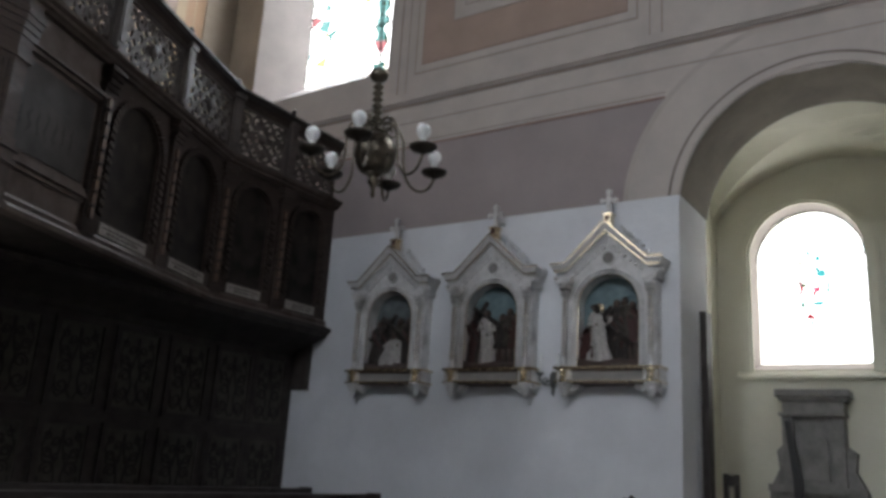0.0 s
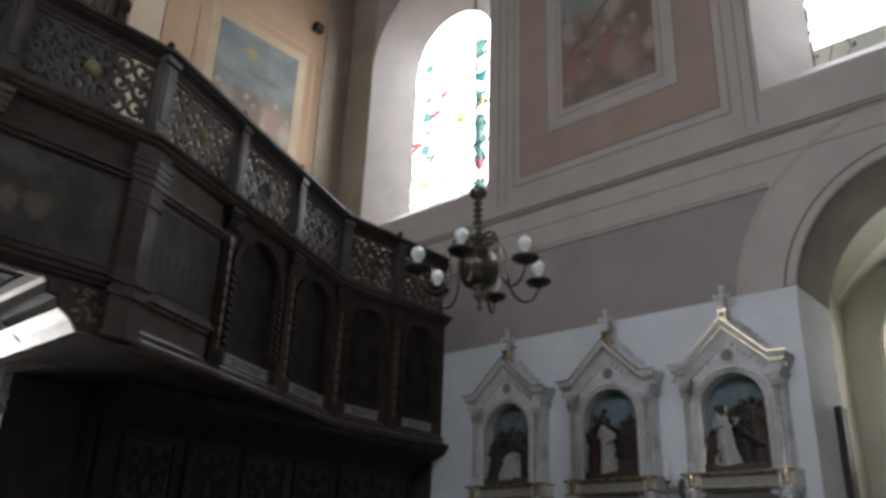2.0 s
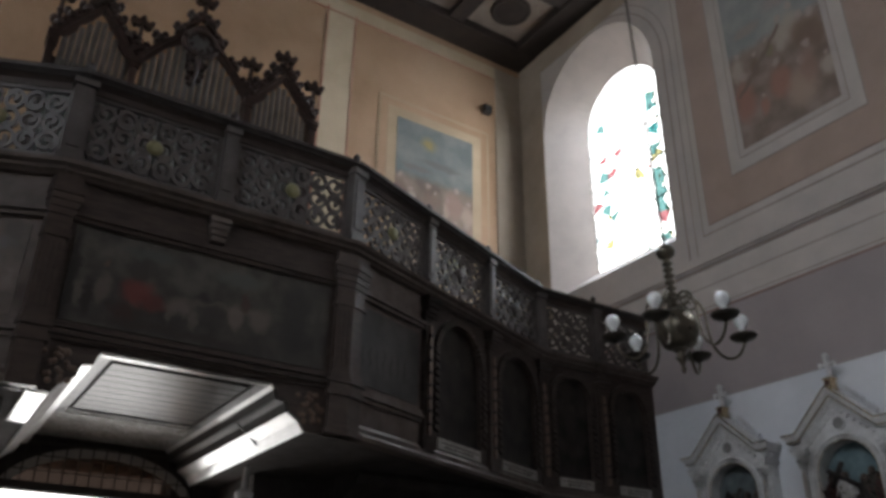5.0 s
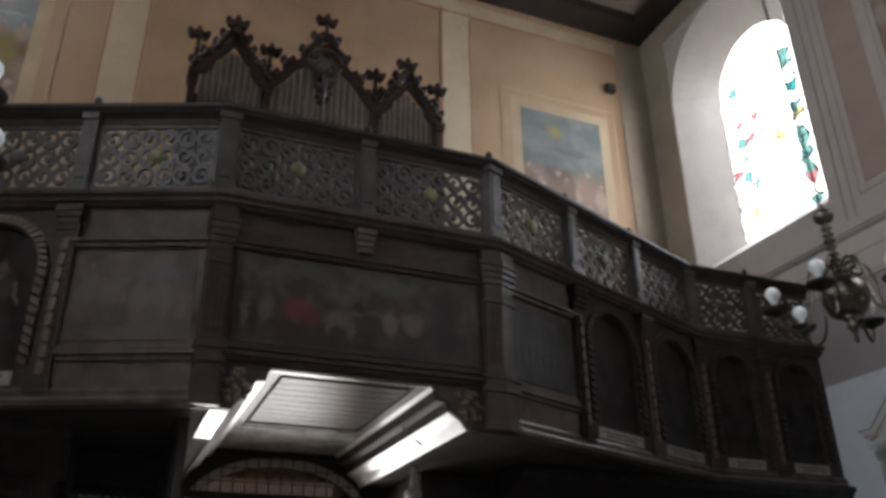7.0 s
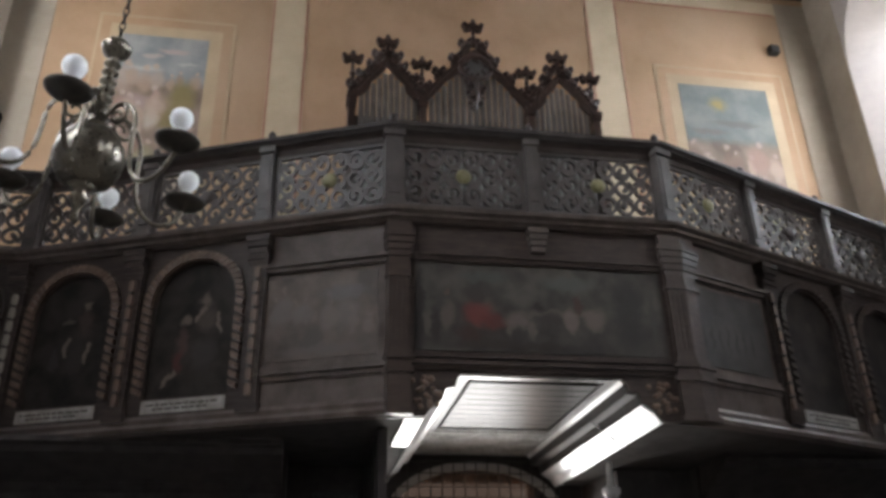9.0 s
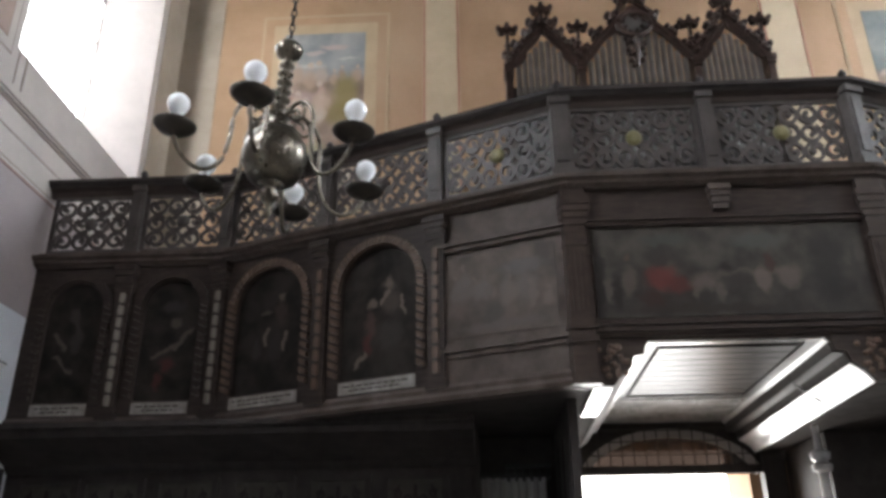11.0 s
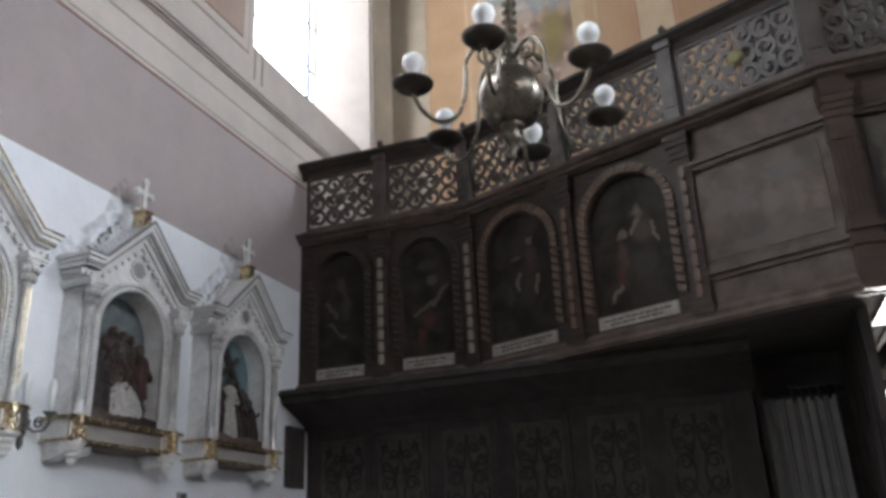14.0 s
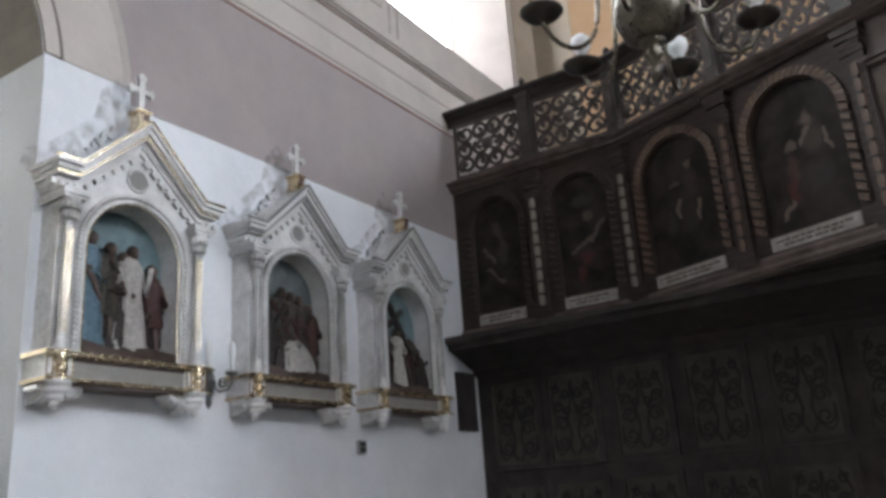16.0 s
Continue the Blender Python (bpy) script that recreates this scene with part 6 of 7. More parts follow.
def drape(bm, x, y, z, h, w, mi, lean, kind, rnd):
    """A plain draped upright form in half relief: folded skirt or short tunic on legs, shoulders, rounded top, bent arms."""
    n = 24
    w = w * (1.18 if kind != 2 else 0.95)
    if kind == 1:
        prof = [(0.42, 0.3), (0.46, 0.34), (0.36, 0.5), (0.4, 0.62), (0.46, 0.74), (0.3, 0.82), (0.13, 0.85)]
        for q in (-1, 1):
            tube(bm, [(x + q * w * 0.17, y, z), (x + q * w * 0.2, y - 0.012, z + h * 0.17), (x + q * w * 0.16 + lean * h * 0.3, y, z + h * 0.34)], w * 0.13, 7, 6)
    elif kind == 2:
        prof = [(0.75, 0.0), (0.72, 0.16), (0.6, 0.4), (0.55, 0.6), (0.42, 0.74), (0.16, 0.82)]
    else:
        prof = [(0.6, 0.0), (0.54, 0.08), (0.46, 0.26), (0.38, 0.48), (0.42, 0.62), (0.47, 0.74), (0.3, 0.82), (0.13, 0.85)]
    ph = rnd.uniform(0, 6)
    rings = []
    for r, f in prof:
        fold = 0.26 * (1 - 0.7 * f)
        ring = []
        for k in range(n):
            a = 2 * math.pi * k / n
            rr = r * w * (1 + fold * math.sin(5 * a + ph + f * 4) + 0.1 * math.sin(9 * a + ph - f * 5))
            ring.append(bm.verts.new((x + lean * h * f + rr * math.cos(a), y + 0.6 * rr * math.sin(a), z + h * f)))
        rings.append(ring)
    for a, b in zip(rings, rings[1:]):
        for k in range(n):
            bm.faces.new((a[k], a[(k + 1) % n], b[(k + 1) % n], b[k])).material_index = mi
    bm.faces.new(rings[-1]).material_index = mi
    hx, hz, hr = x + lean * h * 0.95 + rnd.uniform(-0.012, 0.012), z + h * 0.9, min(0.03, w * 0.19)
    ball(bm, hx, y - 0.012, hz - hr * 0.35, hr * 0.92, 6, 0.9, 1.2)
    ball(bm, hx + 0.003, y + 0.002, hz + hr * 0.1, hr * 1.12, 7, 1.05, 1.1)
    ball(bm, hx + rnd.choice((-1, 1)) * hr * 0.6, y + 0.004, hz - hr * 0.5, hr * 0.7, 7, 0.9, 1.4)
    if kind == 0 and mi != 0:
        tube(bm, [(x - w * 0.4 + lean * h * 0.7, y - 0.02, z + h * 0.72), (x + lean * h * 0.5, y - w * 0.3, z + h * 0.55), (x + w * 0.42, y - 0.02, z + h * 0.36), (x + w * 0.46, y - 0.02, z + h * 0.12)], w * 0.1, 7, (mi + 1) % 4 + 1 if mi != 4 else 5)
    for q in (-1, 1):
        ex, ez = x + q * w * 0.52 + lean * h * 0.5, z + h * rnd.uniform(0.5, 0.62)
        tx, tz = x + q * w * rnd.uniform(0.0, 0.5) + rnd.choice((-0.03, 0.03)), z + h * rnd.uniform(0.5, 0.78)
        tube(bm, [(x + q * w * 0.38 + lean * h * 0.72, y, z + h * 0.74), (ex, y - 0.02, ez), (tx, y - 0.05, tz)], w * 0.11, 6, mi)
        ball(bm, tx, y - 0.052, tz, 0.013, 6)


def leafy(bm, pts, r, y0, y1, rnd, off=0.0):
    """Small overlapping carved leaves along a line in the xz plane."""
    for x, z in pts:
        for k in range(3):
            a = rnd.uniform(0, 6.28)
            rr = r * rnd.uniform(0.55, 1.05)
            cx, cz = x + off * math.cos(a), z + off * math.sin(a)
            prism(bm, [(cx + rr * math.cos(a + t) * q, cz + rr * math.sin(a + t) * q) for t, q in ((0, 1.3), (0.9, 0.8), (1.9, 0.9), (3.1, 0.6), (4.3, 0.9), (5.3, 0.8))], "y", y0 + 0.004 * k, y1)


def station(side, yc, idx, gilt, dark):
    """A framed relief: niche under a gable with columns, beaded arch, gilt base, corbels, leaf crest and a cross. Local x along the wall, -y into the room."""
    s = 1 if side == "R" else -1
    xw = XR if side == "R" else XL
    rnd = random.Random(idx * 7 + 3)
    m = Matrix.Translation((xw, yc, 0.0 if side == "R" else -0.05)) @ Euler((0, 0, radians(-90 * s))).to_matrix().to_4x4()
    st = thing("station_relief", None, None, "white gabled frame with bright gilt lines holding a painted relief" if gilt else "white gabled frame with thin lines holding a painted relief", "wall relief", group="stations on the %s wall" % ("east" if side == "R" else "west"), m=m)
    line, foot = (M_GOLD, M_GOLD) if gilt else (M_DIMGILT if side == "R" else M_TARNISH, M_DIMGILT)
    half, spring, z0 = 0.27, 2.73, 2.2
    D = -0.14
    op = [(-half, z0)] + arc(0, spring, half, 180, 0, 24) + [(half, z0)]
    bm = bmesh.new()
    wall_with_openings(bm, "y", D, 0.0, -0.42, 0.42, z0 - 0.02, 3.06, [op])
    prism(bm, [(-0.42, 3.06), (0.42, 3.06), (0.0, 3.42)], "y", D, 0.0)
    part("frame_body", bm, M_STATION, st, "white painted gabled frame")
    bm = bmesh.new()
    prism(bm, [(-half - 0.01, z0)] + arc(0, spring, half + 0.01, 180, 0, 24) + [(half + 0.01, z0)], "y", -0.012, -0.004)
    part("niche_back", bm, M_SKYDARK if dark else M_SKYBLUE, st, "painted blue sky behind the relief")
    # moulded arch whose beaded outer roll runs down to the sill
    bm = bmesh.new()
    for r0, r1, d in ((half, half + 0.014, 0.148), (half + 0.014, half + 0.03, 0.162)):
        a, b = [(-r0, z0)] + arc(0, spring, r0, 180, 0, 28) + [(r0, z0)], [(-r1, z0)] + arc(0, spring, r1, 180, 0, 28) + [(r1, z0)]
        for i in range(len(a) - 1):
            prism(bm, [a[i], a[i + 1], b[i + 1], b[i]], "y", -d, D + 0.005)
    arch = part("archivolt", bm, M_STATION, st)
    bm = bmesh.new()
    r = half + 0.046
    tube(bm, [(-r, D - 0.012, z0)] + [(q[0], D - 0.012, q[1]) for q in arc(0, spring, r, 180, 0, 28)] + [(r, D - 0.012, z0)], 0.012, 6)
    for k in range(46):
        a = math.pi * (k + 0.5) / 46
        ball(bm, r * math.cos(a), D - 0.02, spring + r * math.sin(a), 0.0135, 0, 1, 1)
    for sx in (-1, 1):
        for k in range(20):
            ball(bm, sx * r, D - 0.02, z0 + 0.02 + 0.026 * k, 0.0135, 0, 1, 1)
    part("beaded_roll", bm, M_STATION, arch, "white carved beaded roll")
    bm = bmesh.new()
    r = half + 0.002
    tube(bm, [(-r, -0.15, z0 + 0.01)] + [(q[0], -0.15, q[1]) for q in arc(0, spring, r, 180, 0, 28)] + [(r, -0.15, z0 + 0.01)], 0.0045, 5)
    part("edge_bead", bm, line, arch, "thin gilt bead" if gilt else "thin dull bead")
    # round sunk disc in the gable
    bm = bmesh.new()
    prism(bm, arc(0.0, 3.15, 0.054, 0, 360, 24)[:-1], "y", D - 0.003, D + 0.01)
    part("oculus", bm, M_STONE, st, "small grey round disc")
    bm = bmesh.new()
    tube(bm, [(0.06 * math.cos(a * math.pi / 12), D - 0.006, 3.15 + 0.06 * math.sin(a * math.pi / 12)) for a in range(25)], 0.009, 6)
    part("oculus_rim", bm, M_STATION, st)
    # raking cornices with short level returns, blocks beneath, leaf crest behind
    for sx in (-1, 1):
        bm = bmesh.new()
        for off, w, d in ((0.0, 0.022, 0.105), (-0.023, 0.024, 0.088), (-0.048, 0.028, 0.07), (-0.078, 0.024, 0.04), (-0.104, 0.02, 0.022)):
            ribbon(bm, [(sx * (0.505 + off * 0.55), 3.098 + off), (sx * 0.372, 3.098 + off), (0.0, 3.445 + off * 1.25)], w, D - d, 0.0)
        c = part("raking_cornice", bm, M_STATION, st)
        bm = bmesh.new()
        ribbon(bm, [(sx * 0.51, 3.112), (sx * 0.37, 3.112), (0.0, 3.462)], 0.013, D - 0.11, D - 0.092)
        part("top_edge", bm, line, c, "gilt edge line" if gilt else "dull edge line")
        bm = bmesh.new()
        ribbon(bm, [(sx * 0.486, 3.05), (sx * 0.371, 3.05), (0.0, 3.383)], 0.011, D - 0.076, D - 0.066)
        part("lower_edge", bm, line, c)
        u = Vector((-0.372, 0.347)).normalized()
        for k in range(7):
            t = (k + 0.6) / 7.4
            x, z = 0.372 * (1 - t), 2.972 + 0.31 * t
            bm = bmesh.new()
            h, w = 0.021, 0.014
            q = [(x - u.x * h + u.y * w, z - u.y * h - u.x * w), (x + u.x * h + u.y * w, z + u.y * h - u.x * w), (x + u.x * h - u.y * w, z + u.y * h + u.x * w), (x - u.x * h - u.y * w, z - u.y * h + u.x * w)]
            prism(bm, [(sx * a, b) for a, b in q], "y", D - 0.028, D + 0.002)
            part("modillion", bm, M_STATION, c)
        bm = bmesh.new()
        for t in (0.15, 0.55, 0.95):
            box(bm, min(sx * (0.37 + 0.11 * t), sx * (0.395 + 0.11 * t)), max(sx * (0.37 + 0.11 * t), sx * (0.395 + 0.11 * t)), D - 0.05, D, 2.985, 3.015)
        part("modillion", bm, M_STATION, c)
        bm = bmesh.new()
        crest = [(sx * (0.47 - 0.39 * k / 14), 3.115 + (0.0 if k < 3 else 0.335 * (k - 3) / 11)) for k in range(15)]
        leafy(bm, crest, 0.022, -0.04, -0.012, rnd, 0.008)
        ribbon(bm, [(sx * 0.5, 3.1), (sx * 0.37, 3.1), (sx * 0.06, 3.39)], 0.04, -0.035, -0.015)
        part("leaf_crest", bm, M_CREST, c, "grey-white carved leaf crest")
    # outer columns with leaf capitals on gilt-banded feet over corbels
    for sx in (-1, 1):
        x, yy = sx * 0.385, D - 0.03
        bm = bmesh.new()
        lathe(bm, [(0.034, 2.2), (0.036, 2.225), (0.026, 2.238), (0.031, 2.252), (0.023, 2.27), (0.021, 2.8), (0.028, 2.81), (0.022, 2.825)], 14, x, yy)
        col = part("column", bm, M_STATION, st, smooth=True)
        bm = bmesh.new()
        for a in (-0.8, -1.57, -2.35):
            tube(bm, [(x + 0.0225 * math.cos(a), yy + 0.0225 * math.sin(a), 2.29), (x + 0.0215 * math.cos(a), yy + 0.0215 * math.sin(a), 2.79)], 0.0027, 4)
        part("flute_line", bm, line, col, "gilt line on the column" if gilt else "")
        bm = bmesh.new()
        for k in range(7):
            a = -math.pi * k / 6
            ball(bm, x + 0.03 * math.cos(a), yy + 0.03 * math.sin(a), 2.85, 0.014, 0, 1, 1.7)
            ball(bm, x + 0.042 * math.cos(a + 0.2), yy + 0.042 * math.sin(a + 0.2), 2.893, 0.015, 0, 1, 1.4)
        lathe(bm, [(0.022, 2.82), (0.028, 2.87), (0.046, 2.915), (0.05, 2.932)], 12, x, yy)
        for w, d, za, zb in ((0.06, 0.075, 2.93, 2.945), (0.068, 0.085, 2.945, 2.962), (0.052, 0.06, 2.962, 2.99)):
            box(bm, x - w, x + w, D - d, 0.0, za, zb)
        part("capital", bm, M_STATION, col, "white leaf capital")
        # white foot block with gilt bands and a bright turned knob
        bm = bmesh.new()
        box(bm, x - 0.07, x + 0.07, D - 0.035, 0.0, 2.075, 2.2)
        ped = part("foot_block", bm, M_STATION, st, "white foot block")
        for w, d, za, zb in ((0.084, 0.068, 2.186, 2.206), (0.08, 0.062, 2.068, 2.084)):
            bm = bmesh.new()
            box(bm, x - w, x + w, D - d, 0.0, za, zb)
            part("gilt_band", bm, foot, ped, "gilt band round the foot block")
        for xo in (-0.048, 0.048):
            bm = bmesh.new()
            for q in ((-0.018, -0.012, 2.09, 2.185), (0.012, 0.018, 2.09, 2.185), (-0.012, 0.012, 2.09, 2.098), (-0.012, 0.012, 2.177, 2.185)):
                box(bm, x + xo + q[0], x + xo + q[1], D - 0.041, D - 0.034, q[2], q[3])
            part("gilt_frame", bm, foot, ped, "gilt frame on the foot block")
        bm = bmesh.new()
        lathe(bm, [(0.012, 2.06), (0.03, 2.066), (0.035, 2.08), (0.028, 2.092), (0.018, 2.1), (0.026, 2.11), (0.031, 2.125), (0.026, 2.14), (0.02, 2.147), (0.031, 2.16), (0.033, 2.172), (0.022, 2.185), (0.028, 2.2), (0.028, 2.21)], 16, x, D - 0.052)
        part("turned_knob", bm, foot, ped, "bright gilt turned knob", smooth=True)
        bm = bmesh.new()
        lathe(bm, [(0.062, 2.074), (0.066, 2.058), (0.05, 2.04), (0.054, 2.026), (0.036, 2.01), (0.04, 1.996), (0.022, 1.978), (0.026, 1.966), (0.012, 1.95), (0.004, 1.945)], 14, x, D - 0.02)
        prism(bm, [(D - 0.02, 2.075), (D - 0.02, 2.02), (-0.05, 1.985), (0.0, 1.975), (0.0, 2.075)], "x", x - 0.042, x + 0.042)
        corbel = part("corbel", bm, M_STATION, st, "white carved pendant corbel")
        for q in [(x - sx * (0.07 + 0.025 * k), 2.06 - 0.012 * (3 - k)) for k in range(3)] + [(x + sx * 0.06, 2.05)]:
            bm = bmesh.new()
            leafy(bm, [q], 0.024, D - 0.01, D + 0.1, rnd, 0.006)
            part("carved_leaf", bm, M_STATION, corbel)
    # sill between the feet: gilt mouldings above and below a grey panel
    for za, zb, d, nm in ((2.07, 2.088, 0.045, "lower_moulding"), (2.182, 2.206, 0.06, "upper_moulding")):
        bm = bmesh.new()
        zc = (za + zb) / 2
        prism(bm, [(0.0, za), (D - d * 0.6, za), (D - d, zc - 0.004), (D - d, zb), (0.0, zb)], "x", -0.315, 0.315)
        sill = part(nm, bm, foot, st, "gilt sill moulding" if gilt else "dull gilt sill moulding")
        bm = bmesh.new()
        box(bm, -0.315, 0.315, D - d * 0.55, 0.0, za - 0.014, za)
        part("fillet", bm, M_FIG_GROUND, sill, "brown fillet under the moulding")
    bm = bmesh.new()
    box(bm, -0.315, 0.315, D - 0.022, 0.0, 2.088, 2.168)
    part("sill_panel", bm, M_GREYPANEL, st, "grey sill panel")
    # cross on a small framed block
    bm = bmesh.new()
    prism(bm, [(-0.04, 3.44), (0.04, 3.44), (0.03, 3.475), (0.03, 3.53), (0.046, 3.536), (0.046, 3.55), (-0.046, 3.55), (-0.046, 3.536), (-0.03, 3.53), (-0.03, 3.475)], "y", D - 0.045, D + 0.05)
    fb = part("cross_block", bm, foot, st, "gilt block under the cross")
    bm = bmesh.new()
    box(bm, -0.02, 0.02, D - 0.048, D - 0.044, 3.482, 3.525)
    part("block_panel", bm, M_FIG_RED, fb, "dull red panel")
    bm = bmesh.new()
    prism(bm, [(-0.014, 3.55), (0.014, 3.55), (0.018, 3.665), (0.055, 3.66), (0.06, 3.648), (0.074, 3.655), (0.082, 3.675), (0.074, 3.695), (0.06, 3.702), (0.055, 3.69), (0.018, 3.69), (0.018, 3.745), (0.028, 3.75), (0.02, 3.77), (0.0, 3.785), (-0.02, 3.77), (-0.028, 3.75), (-0.018, 3.745), (-0.018, 3.69), (-0.055, 3.69), (-0.06, 3.702), (-0.074, 3.695), (-0.082, 3.675), (-0.074, 3.655), (-0.06, 3.648), (-0.055, 3.66), (-0.018, 3.665)], "y", D - 0.01, D + 0.02)
    part("cross", bm, M_STATION, st, "small white trefoil cross")
    # grey smudges on the wall behind the gable
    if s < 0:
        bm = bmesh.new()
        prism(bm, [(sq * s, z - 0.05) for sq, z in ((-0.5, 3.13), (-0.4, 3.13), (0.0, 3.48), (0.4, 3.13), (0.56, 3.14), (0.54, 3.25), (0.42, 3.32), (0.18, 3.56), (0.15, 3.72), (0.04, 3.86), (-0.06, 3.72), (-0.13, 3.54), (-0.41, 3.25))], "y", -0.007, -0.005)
        part("soot_mark", bm, M_SMUDGE, st, "grey smudged marks on the wall")
    # relief, one plain mesh
    bm = bmesh.new()
    for k in range(7):
        bx = -0.23 + 0.46 * (k + rnd.uniform(0.2, 0.8)) / 7
        drape(bm, bx, -0.03, 2.25, rnd.uniform(0.4, 0.5) if idx != 2 else rnd.uniform(0.32, 0.4), 0.11, rnd.choice((1, 1, 5, 3)), 0.0, 0, rnd)
    for x, h, w, mi, lean, kind in SCENES[idx]:
        drape(bm, x, -0.095 if mi == 0 else -0.07, 2.25, h * 0.97, w * (1.0 if mi == 0 else 1.08), mi, lean, kind, rnd)
    if BEAMS[idx]:
        (ax, az), (bx, bz) = BEAMS[idx]
        dx, dz = bx - ax, bz - az
        L = math.hypot(dx, dz)
        ux, uz = dx / L * 0.02, dz / L * 0.02
        prism(bm, [(ax - uz, az + ux), (bx - uz, bz + ux), (bx + uz, bz - ux), (ax + uz, az - ux)], "y", -0.13, -0.1, 1)
        px, pz = ax + dx * 0.3, az + dz * 0.3
        prism(bm, [(px - uz * 6 - ux, pz + ux * 6 - uz), (px - uz * 6 + ux, pz + ux * 6 + uz), (px + uz * 6 + ux, pz - ux * 6 + uz), (px + uz * 6 - ux, pz - ux * 6 - uz)], "y", -0.125, -0.105, 1)
    if idx == 3:
        prism(bm, arc(-0.11, 2.72, 0.05, 0, 360, 18)[:-1], "y", -0.07, -0.064, 8)
    prism(bm, [(-half, 2.2), (half, 2.2), (half, 2.26), (0.1, 2.275), (-0.1, 2.25), (-half, 2.28)], "y", -0.155, -0.01, 4)
    part("relief_sculpture", bm, [M_FIG_WHITE, M_FIG_BROWN, M_FIG_BLUE, M_FIG_RED, M_FIG_GROUND, M_FIG_OLIVE, M_FIG_FLESH, M_FIG_HAIR, M_GOLD], st, "painted relief of standing robed shapes", smooth=True)
    return st


M_TARNISH = shade("darkened_silver_line", (0.1, 0.1, 0.1), (0.2, 0.195, 0.19), 25, 0.35, metal=0.5)
M_CREST = shade("grey_white_crest", (0.46, 0.465, 0.48), (0.62, 0.63, 0.65), 14, 0.6, bump=0.3, stain=(0.36, 0.36, 0.37))
M_SMUDGE = bpy.data.materials.new("grey_smudge_on_limewash")
M_SMUDGE.use_nodes = True
_t = M_SMUDGE.node_tree
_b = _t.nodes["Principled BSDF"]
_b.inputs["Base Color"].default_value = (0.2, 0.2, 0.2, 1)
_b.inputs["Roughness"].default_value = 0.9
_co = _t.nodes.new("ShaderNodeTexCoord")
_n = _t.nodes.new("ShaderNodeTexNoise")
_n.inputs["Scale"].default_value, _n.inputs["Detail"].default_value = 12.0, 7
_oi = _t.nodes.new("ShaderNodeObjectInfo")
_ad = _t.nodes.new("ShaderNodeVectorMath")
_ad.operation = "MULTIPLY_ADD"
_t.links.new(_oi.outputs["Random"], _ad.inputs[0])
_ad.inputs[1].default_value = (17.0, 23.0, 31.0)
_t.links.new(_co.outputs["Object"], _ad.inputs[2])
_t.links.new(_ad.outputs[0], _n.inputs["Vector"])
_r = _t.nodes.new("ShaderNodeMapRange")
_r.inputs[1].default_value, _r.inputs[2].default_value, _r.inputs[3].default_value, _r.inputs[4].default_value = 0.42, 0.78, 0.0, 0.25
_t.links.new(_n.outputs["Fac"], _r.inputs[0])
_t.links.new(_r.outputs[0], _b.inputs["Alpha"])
M_FIG_FLESH = shade("faded_flesh_paint", (0.06, 0.042, 0.034), (0.11, 0.077, 0.063), 20, 0.5)
M_FIG_OLIVE = shade("olive_painted_figure", (0.035, 0.032, 0.027), (0.085, 0.076, 0.062), 38, 0.4, bump=0.5, spec=0.2)
M_FIG_HAIR = shade("dark_hair_paint", (0.025, 0.018, 0.014), (0.05, 0.036, 0.028), 20, 0.5)
M_DIMGILT = shade("tarnished_gilding", (0.42, 0.31, 0.18), (0.66, 0.54, 0.36), 25, 0.26, metal=0.8)
M_GREYPANEL = shade("grey_sill_paint", (0.25, 0.24, 0.225), (0.33, 0.315, 0.295), 12, 0.6)
for i, y in enumerate((2.71, 3.86, 5.04)):
    station("R", y, (3, 4, 5)[i], i == 0, i == 2)
    station("L", (2.6, 3.81, 4.99)[i], i, i == 0, i == 1)

# small wall things
def sconce(x, y, z, s):
    sc = thing("wall_sconce", None, None, "small two-armed grey metal wall sconce with glass candles", "sconce", group="wall sconces", m=Matrix.Translation((x, y, z)) @ Euler((0, 0, radians(-90 * s))).to_matrix().to_4x4())
    bm = bmesh.new()
    prism(bm, [(0.0, -0.15), (0.018, -0.12), (0.012, -0.09), (0.034, -0.05), (0.03, 0.0), (0.036, 0.03), (0.016, 0.06), (0.0, 0.075), (-0.016, 0.06), (-0.036, 0.03), (-0.03, 0.0), (-0.034, -0.05), (-0.012, -0.09), (-0.018, -0.12)], "y", -0.014, 0.0)
    lathe(bm, [(0.006, -0.06), (0.02, -0.045), (0.022, -0.02), (0.01, 0.0), (0.005, 0.015)], 10, 0, -0.03)
    part("back_plate", bm, M_PEWTER, sc, "grey cast back plate")
    for q in (-1, 1):
        bm = bmesh.new()
        tube(bm, [(0, -0.03, -0.03), (q * 0.03, -0.06, -0.06), (q * 0.065, -0.09, -0.05), (q * 0.085, -0.1, -0.01), (q * 0.085, -0.1, 0.03)], 0.007, 6)
        ribbon(bm, scroll(q * 0.045, -0.015, 0.032, 0.4, q), 0.009, -0.075, -0.066)
        lathe(bm, [(0.008, 0.02), (0.018, 0.028), (0.034, 0.04), (0.036, 0.047), (0.014, 0.05)], 12, q * 0.085, -0.1)
        a = part("arm", bm, M_PEWTER, sc, "curled grey metal arm")
        bm = bmesh.new()
        lathe(bm, [(0.013, 0.05), (0.015, 0.1), (0.017, 0.13), (0.022, 0.16), (0.02, 0.19), (0.012, 0.215), (0.003, 0.225)], 12, q * 0.085, -0.1)
        part("glass_candle", bm, M_BULB, a, smooth=True)
    return sc


